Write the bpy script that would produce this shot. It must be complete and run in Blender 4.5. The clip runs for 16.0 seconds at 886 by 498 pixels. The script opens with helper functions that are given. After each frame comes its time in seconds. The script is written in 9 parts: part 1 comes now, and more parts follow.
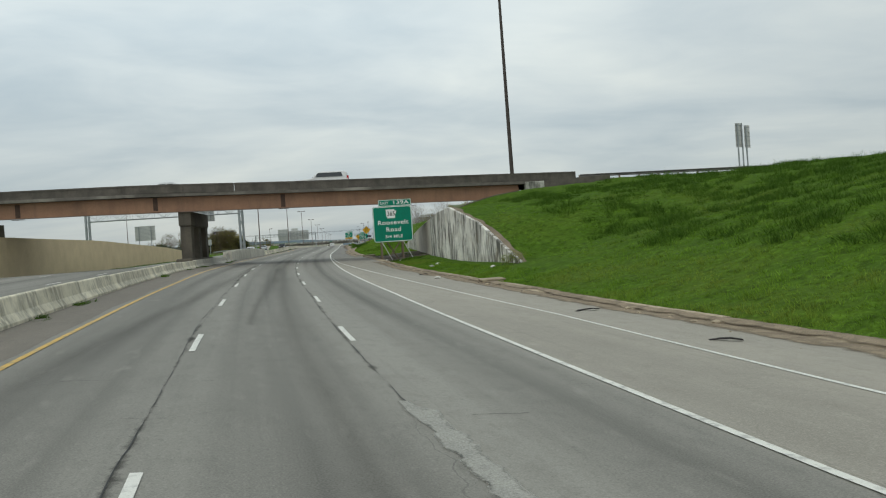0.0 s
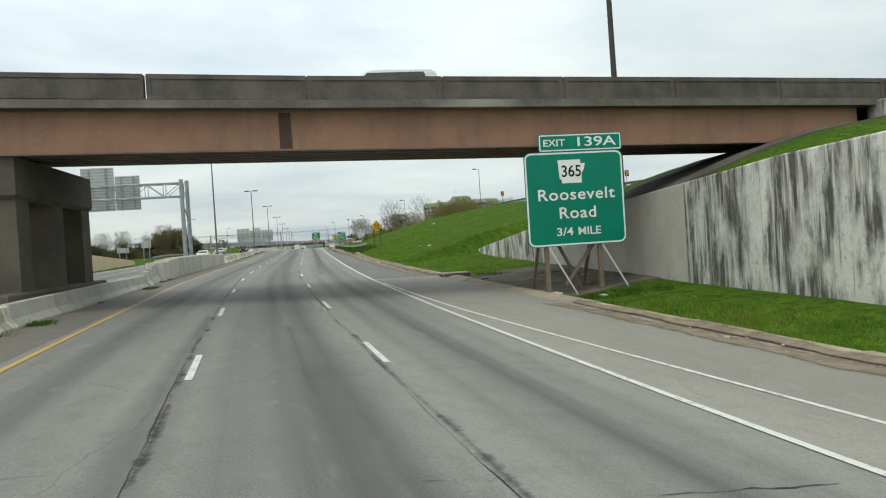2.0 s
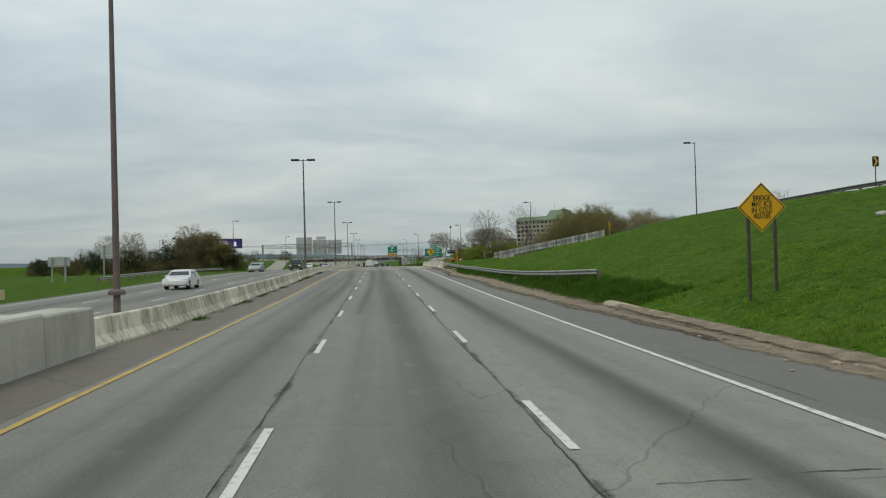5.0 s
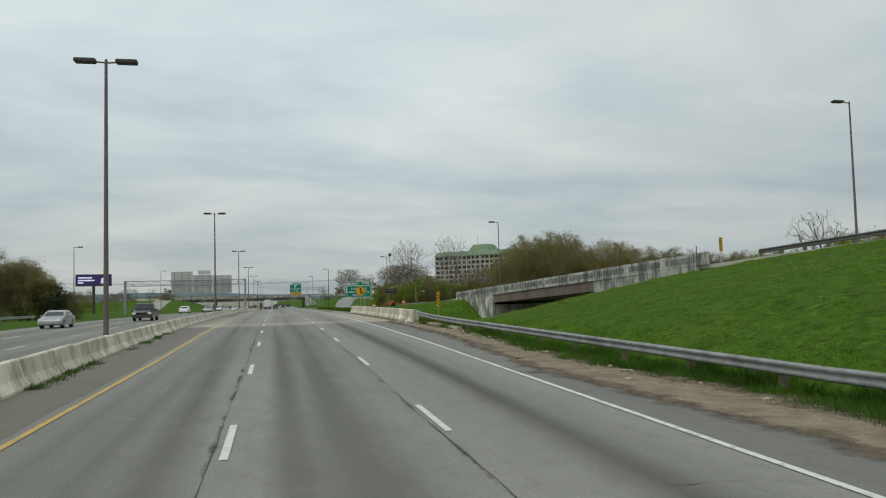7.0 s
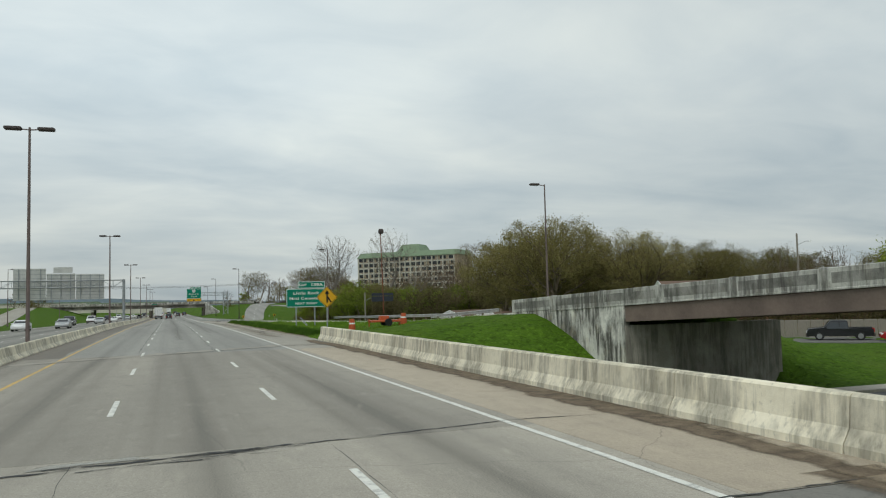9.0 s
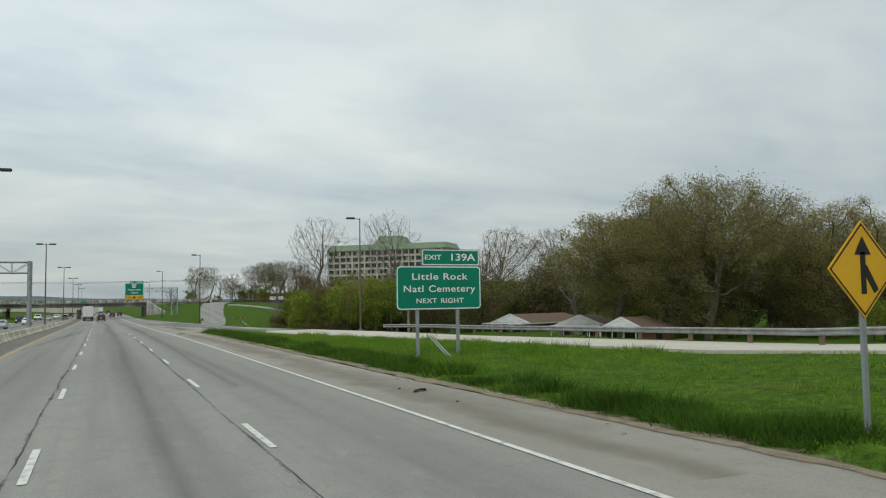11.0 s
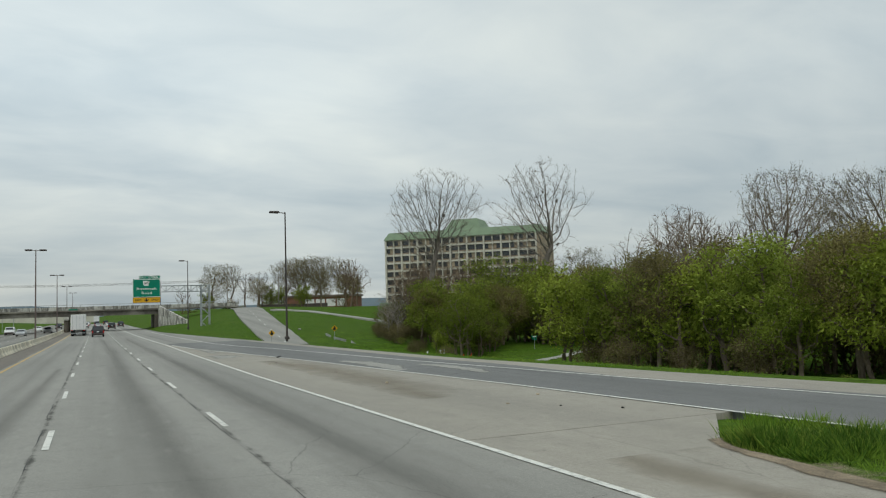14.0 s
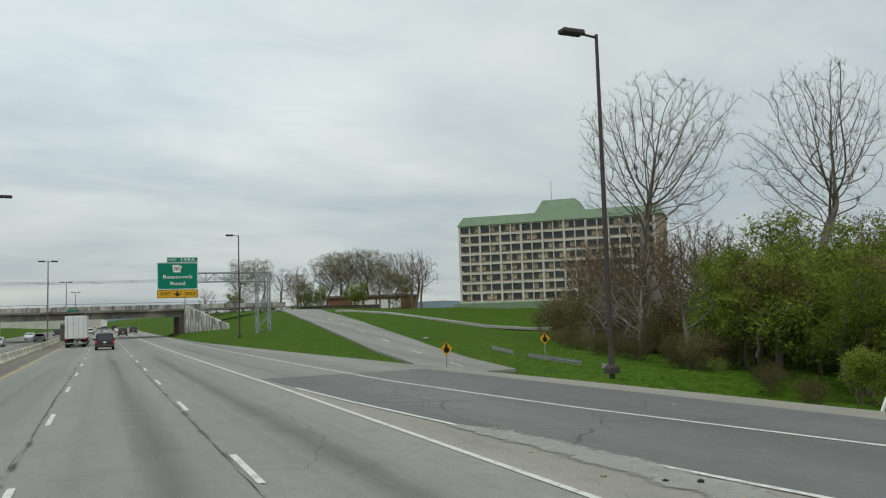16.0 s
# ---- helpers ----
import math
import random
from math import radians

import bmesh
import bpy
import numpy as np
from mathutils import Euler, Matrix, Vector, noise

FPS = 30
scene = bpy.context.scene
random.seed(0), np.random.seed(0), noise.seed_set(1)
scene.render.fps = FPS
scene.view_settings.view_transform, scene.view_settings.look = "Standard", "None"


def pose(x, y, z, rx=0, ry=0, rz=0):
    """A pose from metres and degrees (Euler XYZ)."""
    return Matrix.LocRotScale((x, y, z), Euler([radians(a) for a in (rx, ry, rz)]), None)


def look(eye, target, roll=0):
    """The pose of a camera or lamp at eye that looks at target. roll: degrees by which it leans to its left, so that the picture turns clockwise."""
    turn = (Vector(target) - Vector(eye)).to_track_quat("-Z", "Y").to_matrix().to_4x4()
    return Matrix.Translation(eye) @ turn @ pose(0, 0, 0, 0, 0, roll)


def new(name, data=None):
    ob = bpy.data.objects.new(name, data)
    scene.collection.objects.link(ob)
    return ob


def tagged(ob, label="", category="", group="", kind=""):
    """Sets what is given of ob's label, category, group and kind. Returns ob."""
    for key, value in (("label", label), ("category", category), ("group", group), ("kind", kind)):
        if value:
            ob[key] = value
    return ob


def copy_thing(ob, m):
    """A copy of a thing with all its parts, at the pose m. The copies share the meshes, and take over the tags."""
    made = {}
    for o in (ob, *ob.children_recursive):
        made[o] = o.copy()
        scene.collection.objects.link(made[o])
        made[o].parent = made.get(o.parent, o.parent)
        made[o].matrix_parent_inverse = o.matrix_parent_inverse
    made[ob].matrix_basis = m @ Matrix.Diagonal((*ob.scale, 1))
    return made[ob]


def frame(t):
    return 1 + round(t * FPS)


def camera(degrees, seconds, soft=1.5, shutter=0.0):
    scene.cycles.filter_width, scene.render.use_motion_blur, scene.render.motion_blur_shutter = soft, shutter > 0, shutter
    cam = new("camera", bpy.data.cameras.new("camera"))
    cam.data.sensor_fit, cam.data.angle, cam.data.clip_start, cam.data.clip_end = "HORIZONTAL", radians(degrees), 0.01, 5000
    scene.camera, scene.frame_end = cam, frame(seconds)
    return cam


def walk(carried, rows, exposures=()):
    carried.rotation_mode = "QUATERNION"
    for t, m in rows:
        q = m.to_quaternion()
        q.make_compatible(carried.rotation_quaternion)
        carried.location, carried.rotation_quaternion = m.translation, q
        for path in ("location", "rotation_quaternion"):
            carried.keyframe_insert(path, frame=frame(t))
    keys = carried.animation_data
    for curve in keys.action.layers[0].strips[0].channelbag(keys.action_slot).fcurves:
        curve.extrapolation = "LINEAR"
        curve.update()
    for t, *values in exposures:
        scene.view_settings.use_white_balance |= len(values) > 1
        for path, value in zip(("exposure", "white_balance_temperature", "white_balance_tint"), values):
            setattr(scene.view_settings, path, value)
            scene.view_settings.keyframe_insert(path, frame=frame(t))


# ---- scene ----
cam = camera(58.72, 16.0, soft=1.15)


def view(eye, yaw, pitch, roll):
    """The pose of a camera at eye; yaw to the left, pitch up, roll as look() takes it."""
    a, b = radians(yaw), radians(pitch)
    ahead = Vector((-math.sin(a) * math.cos(b), math.cos(a) * math.cos(b), math.sin(b)))
    return look(eye, Vector(eye) + ahead * 10, roll)


PATH = [
    (0.0, (8.240, -9.903, 0.135), -6.691, -0.652, -3.799),
    (0.5, (6.511, 2.591, 0.295), -7.355, -0.812, -3.768),
    (1.0, (5.033, 15.158, 0.501), -8.310, -0.864, -3.872),
    (1.5, (3.675, 27.281, 0.705), -9.151, -0.893, -4.122),
    (2.0, (2.501, 40.368, 0.851), -9.744, -0.720, -3.643),
    (2.5, (1.520, 53.305, 1.035), -9.680, -0.639, -3.526),
    (3.0, (0.696, 65.916, 1.224), -8.985, -0.481, -3.323),
    (3.5, (-0.034, 79.677, 1.418), -7.440, -0.283, -2.703),
    (4.0, (-0.262, 93.039, 1.540), -5.765, -0.468, -1.845),
    (4.2, (-0.222, 98.378, 1.548), -4.760, -0.215, -1.526),
    (6.3, (-1.086, 152.973, 2.105), -7.402, 2.384, -1.097),
    (6.5, (-1.107, 158.137, 2.191), -8.745, 2.688, -1.173),
    (7.0, (-1.051, 171.542, 2.391), -12.200, 3.475, -1.486),
    (7.5, (-0.886, 185.001, 2.526), -15.133, 4.040, -1.742),
    (8.0, (-0.766, 197.857, 2.733), -17.212, 4.215, -1.767),
    (8.5, (-0.691, 210.481, 2.969), -18.537, 4.060, -1.596),
    (9.0, (-0.616, 223.511, 3.039), -19.317, 3.755, -1.381),
    (9.2, (-0.659, 228.726, 2.981), -19.642, 3.692, -1.287),
    (11.3, (-0.823, 282.740, 3.150), -24.209, 3.865, -1.101),
    (11.5, (-0.838, 287.485, 3.187), -24.585, 3.940, -1.332),
    (12.0, (-0.905, 300.201, 3.152), -25.246, 4.013, -1.461),
    (12.5, (-0.878, 312.744, 3.078), -25.256, 4.099, -1.829),
    (13.0, (-0.659, 325.276, 2.966), -24.742, 4.094, -1.888),
    (13.5, (-0.700, 338.523, 2.855), -24.298, 4.086, -1.942),
    (14.0, (-0.840, 351.385, 2.735), -23.930, 4.056, -1.780),
    (14.5, (-0.752, 364.649, 2.596), -23.483, 4.008, -1.712),
    (15.0, (-0.646, 377.851, 2.440), -23.271, 4.098, -1.750),
    (15.5, (-0.536, 390.797, 2.374), -23.078, 4.199, -1.718),
    (16.0, (-0.486, 404.398, 2.289), -23.426, 4.461, -1.779),
]
walk(cam, [(t, view(eye, yaw, pitch, roll)) for t, eye, yaw, pitch, roll in PATH],
     exposures=[(0.0, 0.0, 6550, 3), (1.0, 0.06, 6550, 3), (1.6, 0.16, 6550, 3), (2.0, 0.36, 6550, 3), (2.4, 0.50, 6550, 3), (2.8, 0.40, 6550, 3), (3.1, 0.35, 6550, 3), (3.6, 0.06, 6550, 3), (4.0, -0.14, 6550, 3), (8.0, -0.12, 6550, 3), (9.2, -0.02, 6550, 3), (16.0, -0.03, 6550, 3)])


# ---- sky, sun ----
def make_world():
    """A closed layer of stratus: pale cloud with blue-grey bands, over a Nishita sky."""
    w = bpy.data.worlds.new("overcast_sky")
    scene.world = w
    w.use_nodes = True
    nt = w.node_tree
    nt.nodes.clear()
    N, L = nt.nodes.new, nt.links.new
    out, bg = N("ShaderNodeOutputWorld"), N("ShaderNodeBackground")
    tc, sep = N("ShaderNodeTexCoord"), N("ShaderNodeSeparateXYZ")
    L(tc.outputs["Generated"], sep.inputs[0])

    def op(kind, a, b=None):
        n = N("ShaderNodeMath")
        n.operation = kind
        for i, v in enumerate((a, b)):
            if v is None:
                continue
            if isinstance(v, (int, float)):
                n.inputs[i].default_value = v
            else:
                L(v, n.inputs[i])
        return n.outputs[0]

    up = op("ADD", op("MAXIMUM", sep.outputs["Z"], 0.0), 0.16)
    comb = N("ShaderNodeCombineXYZ")
    L(op("DIVIDE", sep.outputs["X"], up), comb.inputs[0])
    L(op("DIVIDE", sep.outputs["Y"], up), comb.inputs[1])

    def cloud(scale, detail, rough, dist, stretch):
        mp, nz = N("ShaderNodeMapping"), N("ShaderNodeTexNoise")
        L(comb.outputs[0], mp.inputs[0])
        mp.inputs["Scale"].default_value = stretch
        mp.inputs["Rotation"].default_value = (0, 0, 0.35)
        L(mp.outputs[0], nz.inputs["Vector"])
        nz.inputs["Scale"].default_value = scale
        nz.inputs["Detail"].default_value = detail
        nz.inputs["Roughness"].default_value = rough
        nz.inputs["Distortion"].default_value = dist
        return nz.outputs["Fac"]

    big = cloud(0.62, 5, 0.5, 0.5, (0.75, 1.2, 1))
    fine = cloud(2.2, 6, 0.55, 0.5, (0.8, 1.1, 1))
    mix = op("ADD", op("MULTIPLY", big, 0.75), op("MULTIPLY", fine, 0.25))
    ramp = N("ShaderNodeValToRGB")
    L(mix, ramp.inputs[0])
    e = ramp.color_ramp.elements
    e[0].position, e[0].color = 0.36, (0.415, 0.475, 0.535, 1)
    e[1].position, e[1].color = 0.64, (0.70, 0.72, 0.72, 1)
    mid = ramp.color_ramp.elements.new(0.50)
    mid.color = (0.56, 0.60, 0.635, 1)
    sky = N("ShaderNodeTexSky")
    sky.sky_type, sky.sun_disc = "NISHITA", False
    sky.sun_elevation, sky.sun_rotation = radians(48), radians(200)
    scale = N("ShaderNodeVectorMath")
    scale.operation = "SCALE"
    L(sky.outputs[0], scale.inputs[0])
    scale.inputs["Scale"].default_value = 0.10
    blend = N("ShaderNodeMixRGB")
    blend.inputs[0].default_value = 0.94
    L(scale.outputs[0], blend.inputs[1])
    L(ramp.outputs[0], blend.inputs[2])
    thin = N("ShaderNodeMapRange")
    thin.interpolation_type = "SMOOTHSTEP"
    L(sep.outputs["X"], thin.inputs[0])
    for i, v in enumerate((0.0, 0.65, 1.36, 1.11)):
        thin.inputs[i + 1].default_value = v
    low = N("ShaderNodeMapRange")
    L(sep.outputs["Z"], low.inputs[0])
    murk = N("ShaderNodeMapRange")
    murk.interpolation_type = "SMOOTHSTEP"
    L(sep.outputs["X"], murk.inputs[0])
    for i, v in enumerate((-0.15, 0.6, 0.58, 0.76)):
        murk.inputs[i + 1].default_value = v
    for i, v in enumerate((0.0, 0.27, 0.74, 1.0)):
        low.inputs[i + 1].default_value = v
    L(murk.outputs[0], low.inputs["To Min"])
    L(blend.outputs[0], bg.inputs[0])
    L(op("MULTIPLY", thin.outputs[0], low.outputs[0]), bg.inputs[1])
    L(bg.outputs[0], out.inputs[0])


make_world()
sun = bpy.data.lights.new("sun", "SUN")
sun.energy, sun.angle, sun.color = 0.9, radians(25), (1.0, 0.97, 0.92)
sun_ob = new("sun", sun)
sun_ob.matrix_world = look((0, 0, 200), (40, 55, 100))


# ---- materials ----
def material(name, colour, rough=0.8, metal=0.0, spec=0.3, noise_scale=3.0, vary=0.15, second=None, bump=0.0, bump_scale=40.0, streaks=0.0, stains=0.0, island=0.0, objvary=0.0, coords="Object", stretch=(1, 1, 1), emit=None, ramp=(0.35, 0.65), transmission=0.0, depth=0.02, third=None, thin=0.0, mottle=0.0):
    """A procedural surface: two colours mixed by broad noise, fine grain, optional upright dirt streaks, and relief."""
    m = bpy.data.materials.new(name)
    m.use_nodes = True
    nt = m.node_tree
    nt.nodes.clear()
    N, L = nt.nodes.new, nt.links.new
    out, bsdf = N("ShaderNodeOutputMaterial"), N("ShaderNodeBsdfPrincipled")
    L(bsdf.outputs[0], out.inputs[0])
    bsdf.inputs["Roughness"].default_value = rough
    bsdf.inputs["Metallic"].default_value = metal
    bsdf.inputs["Specular IOR Level"].default_value = spec
    bsdf.inputs["Transmission Weight"].default_value = transmission
    tc, mp = N("ShaderNodeTexCoord"), N("ShaderNodeMapping")
    L(tc.outputs[coords], mp.inputs[0])
    mp.inputs["Scale"].default_value = stretch

    def tex(scale, detail=5, vec=None):
        n = N("ShaderNodeTexNoise")
        L(vec or mp.outputs[0], n.inputs["Vector"])
        n.inputs["Scale"].default_value = scale
        n.inputs["Detail"].default_value = detail
        n.inputs["Roughness"].default_value = 0.6
        return n.outputs["Fac"]

    def mixer(fac, a, b, mode="MIX"):
        n = N("ShaderNodeMixRGB")
        n.blend_type = mode
        for i, v in enumerate((fac, a, b)):
            if isinstance(v, (int, float)):
                n.inputs[i].default_value = v
            elif isinstance(v, tuple):
                n.inputs[i].default_value = (*v[:3], 1)
            else:
                L(v, n.inputs[i])
        return n.outputs[0]

    def ramped(v, a, b):
        n = N("ShaderNodeMapRange")
        n.inputs["From Min"].default_value, n.inputs["From Max"].default_value = a, b
        L(v, n.inputs[0])
        return n.outputs[0]

    second = second or tuple(c * (1 - vary * 2) for c in colour)
    col = mixer(ramped(tex(noise_scale), *ramp), colour, second)
    if third:
        col = mixer(ramped(tex(noise_scale * 0.23, 4), 0.5, 0.68), col, third)
    grain = ramped(tex(noise_scale * 14, 3), 0.2, 0.8)
    col = mixer(vary, col, mixer(grain, tuple(c * 0.45 for c in colour), tuple(min(1, c * 1.5) for c in colour)))
    if mottle:
        # clumps a stride across, some rank, some pale, with tussock shading in the colour
        col = mixer(ramped(tex(noise_scale * 3.4, 6), 0.50, 0.66), col, mixer(mottle, col, tuple(c * 0.25 for c in colour)))
        col = mixer(ramped(tex(noise_scale * 4.6, 6), 0.54, 0.70), col, mixer(mottle, col, tuple(c * 1.75 for c in colour)))
    if streaks:
        m2 = N("ShaderNodeMapping")
        L(tc.outputs[coords], m2.inputs[0])
        m2.inputs["Scale"].default_value = (0.55, 0.55, 0.07)
        s = ramped(tex(2.2, 6, m2.outputs[0]), 0.47, 0.68)
        m3 = mixer(streaks, (0, 0, 0), s)
        col = mixer(m3, col, (0.05, 0.049, 0.044))
    if stains:
        # ragged algae stains: cloudy patches, broken into runs that drip down, with specks about them
        def smut(sx, sz, lo, hi, detail=8):
            m4 = N("ShaderNodeMapping")
            L(tc.outputs[coords], m4.inputs[0])
            m4.inputs["Scale"].default_value = (sx, sx, sz)
            m4.inputs["Location"].default_value = (0, 0, sx * 7)
            return ramped(tex(2.6, detail, m4.outputs[0]), lo, hi)

        def times(a, b):
            n = N("ShaderNodeMath")
            n.operation = "MULTIPLY"
            for k, v in enumerate((a, b)):
                if isinstance(v, (int, float)):
                    n.inputs[k].default_value = v
                else:
                    L(v, n.inputs[k])
            return n.outputs[0]

        soot = (0.058, 0.055, 0.048)
        cloud = smut(0.26, 0.12, 0.41, 0.53)
        col = mixer(times(times(cloud, smut(1.5, 0.14, 0.40, 0.54)), 0.9 * stains), col, soot)
        col = mixer(times(times(cloud, smut(5.5, 0.35, 0.44, 0.64)), 0.55 * stains), col, soot)
        col = mixer(times(smut(2.4, 0.10, 0.57, 0.66), 0.55 * stains), col, soot)
        col = mixer(times(smut(3.2, 2.2, 0.58, 0.70), 0.5 * stains), col, soot)
        col = mixer(times(smut(0.5, 0.4, 0.52, 0.7), 0.3 * stains), col, tuple(c * k for c, k in zip(colour, (0.62, 0.55, 0.42))))
    for k, node, socket in ((island, "ShaderNodeNewGeometry", "Random Per Island"), (objvary, "ShaderNodeObjectInfo", "Random")):
        if k:
            info, hs, mr = N(node), N("ShaderNodeHueSaturation"), N("ShaderNodeMapRange")
            L(info.outputs[socket], mr.inputs[0])
            mr.inputs["To Min"].default_value, mr.inputs["To Max"].default_value = 1 - k, 1 + k
            L(mr.outputs[0], hs.inputs["Value"])
            L(col, hs.inputs["Color"])
            col = hs.outputs[0]
    L(col, bsdf.inputs["Base Color"])
    if bump:
        b = N("ShaderNodeBump")
        b.inputs["Strength"].default_value = min(1.0, bump)
        b.inputs["Distance"].default_value = depth
        L(tex(bump_scale, 4), b.inputs["Height"])
        L(b.outputs[0], bsdf.inputs["Normal"])
    if thin:
        # light passes through the leaf
        tr, mx = N("ShaderNodeBsdfTranslucent"), N("ShaderNodeMixShader")
        L(col, tr.inputs["Color"])
        mx.inputs[0].default_value = thin
        L(bsdf.outputs[0], mx.inputs[1])
        L(tr.outputs[0], mx.inputs[2])
        L(mx.outputs[0], out.inputs[0])
    if emit:
        bsdf.inputs["Emission Color"].default_value = (*emit[:3], 1)
        bsdf.inputs["Emission Strength"].default_value = emit[3]
    return m


def road_material(name, pale, dark, track, crack_k=0.3, crack_w=0.0011, crack_scale=(0.12, 0.09), lanes=0.0):
    """Worn pavement: broad blotches, darker wheel tracks along u (metres across), hairline cracks, fine grit."""
    m = bpy.data.materials.new(name)
    m.use_nodes = True
    nt = m.node_tree
    nt.nodes.clear()
    N, L = nt.nodes.new, nt.links.new
    out, bsdf = N("ShaderNodeOutputMaterial"), N("ShaderNodeBsdfPrincipled")
    L(bsdf.outputs[0], out.inputs[0])
    bsdf.inputs["Roughness"].default_value = 0.75
    bsdf.inputs["Specular IOR Level"].default_value = 0.25
    uv, sep = N("ShaderNodeUVMap"), N("ShaderNodeSeparateXYZ")
    uv.uv_map = "UVMap"
    L(uv.outputs[0], sep.inputs[0])

    def op(kind, a, b=None):
        n = N("ShaderNodeMath")
        n.operation = kind
        for i, v in enumerate((a, b)):
            if v is None:
                continue
            if isinstance(v, (int, float)):
                n.inputs[i].default_value = v
            else:
                L(v, n.inputs[i])
        return n.outputs[0]

    def tex(sx, sy, detail, lo, hi, dist=0.0):
        mp, n, r = N("ShaderNodeMapping"), N("ShaderNodeTexNoise"), N("ShaderNodeMapRange")
        L(uv.outputs[0], mp.inputs[0])
        mp.inputs["Scale"].default_value = (sx, sy, 1)
        L(mp.outputs[0], n.inputs["Vector"])
        n.inputs["Scale"].default_value, n.inputs["Detail"].default_value = 1, detail
        n.inputs["Distortion"].default_value = dist
        r.inputs["From Min"].default_value, r.inputs["From Max"].default_value = lo, hi
        L(n.outputs["Fac"], r.inputs[0])
        return r.outputs[0]

    def mixer(fac, a, b):
        n = N("ShaderNodeMixRGB")
        for i, v in enumerate((fac, a, b)):
            if isinstance(v, (int, float)):
                n.inputs[i].default_value = v
            elif isinstance(v, tuple):
                n.inputs[i].default_value = (*v[:3], 1)
            else:
                L(v, n.inputs[i])
        return n.outputs[0]

    col = mixer(tex(0.25, 0.03, 5, 0.35, 0.65), pale, dark)
    col = mixer(op("MULTIPLY", tex(1.2, 0.5, 6, 0.45, 0.75), 0.35), col, tuple(c * 0.72 for c in dark))
    if lanes:
        # the outer lane was laid later and is paler
        outer = N("ShaderNodeMapRange")
        outer.inputs["From Min"].default_value, outer.inputs["From Max"].default_value = 1.55, 1.85
        L(sep.outputs["X"], outer.inputs[0])
        col = mixer(op("MULTIPLY", outer.outputs[0], lanes), col, tuple(c * 1.22 for c in pale))
    # mottled aggregate in hand-sized and finger-sized flecks
    col = mixer(op("MULTIPLY", tex(2.6, 1.7, 6, 0.50, 0.72), 0.34), col, tuple(c * 0.62 for c in dark))
    col = mixer(op("MULTIPLY", tex(16, 11, 4, 0.50, 0.70), 0.34), col, tuple(c * 0.55 for c in dark))
    col = mixer(op("MULTIPLY", tex(19, 13, 4, 0.54, 0.70), 0.30), col, tuple(c * 1.45 for c in pale))
    # oil line in the middle of each lane and tyre tracks beside it
    wave = op("ABSOLUTE", op("SUBTRACT", op("FRACT", op("DIVIDE", op("ADD", sep.outputs["X"], 1.83 + 36.6), 3.66)), 0.5))
    band = op("MAXIMUM", op("SUBTRACT", 1.0, op("MULTIPLY", wave, 4.6)), 0.0)
    wheel = op("MAXIMUM", op("SUBTRACT", 1.0, op("MULTIPLY", op("ABSOLUTE", op("SUBTRACT", wave, 0.24)), 9.0)), 0.0)
    both = op("ADD", op("MULTIPLY", band, 0.95), op("MULTIPLY", wheel, 0.5))
    col = mixer(op("MULTIPLY", op("MULTIPLY", both, tex(0.9, 0.02, 4, 0.25, 0.7)), track), col, tuple(c * 0.42 for c in dark))
    # scuffs drawn out along the lane, pale wear and dark drips
    col = mixer(op("MULTIPLY", tex(4.5, 0.06, 5, 0.55, 0.8), 0.30), col, tuple(c * 0.6 for c in dark))
    col = mixer(op("MULTIPLY", tex(3.0, 0.9, 7, 0.60, 0.78), 0.35), col, tuple(c * 1.35 for c in pale))
    col = mixer(op("MULTIPLY", tex(7.0, 5.0, 5, 0.66, 0.74), 0.45), col, tuple(c * 0.5 for c in dark))
    grit = tex(45, 45, 3, 0.25, 0.75)
    col = mixer(0.32, col, mixer(grit, tuple(c * 0.5 for c in dark), tuple(c * 1.5 for c in pale)))
    # fine cracks
    vo, mp = N("ShaderNodeTexVoronoi"), N("ShaderNodeMapping")
    vo.feature = "DISTANCE_TO_EDGE"
    nz = N("ShaderNodeTexNoise")
    L(uv.outputs[0], nz.inputs["Vector"])
    nz.inputs["Scale"].default_value, nz.inputs["Detail"].default_value = 0.9, 6
    add = N("ShaderNodeVectorMath")
    add.operation = "MULTIPLY_ADD"
    L(nz.outputs["Color"], add.inputs[0])
    add.inputs[1].default_value = (0.7, 0.7, 0)
    L(uv.outputs[0], add.inputs[2])
    L(add.outputs[0], mp.inputs[0])
    mp.inputs["Scale"].default_value = (*crack_scale, 1)
    L(mp.outputs[0], vo.inputs["Vector"])
    vo.inputs["Scale"].default_value = 1.0
    crack = op("MULTIPLY", op("LESS_THAN", vo.outputs["Distance"], crack_w), tex(0.05, 0.03, 2, 0.42, 0.52))
    col = mixer(op("MULTIPLY", crack, crack_k), col, (0.03, 0.03, 0.03))
    L(col, bsdf.inputs["Base Color"])
    b = N("ShaderNodeBump")
    b.inputs["Strength"].default_value, b.inputs["Distance"].default_value = 0.25, 0.01
    L(grit, b.inputs["Height"])
    L(b.outputs[0], bsdf.inputs["Normal"])
    return m


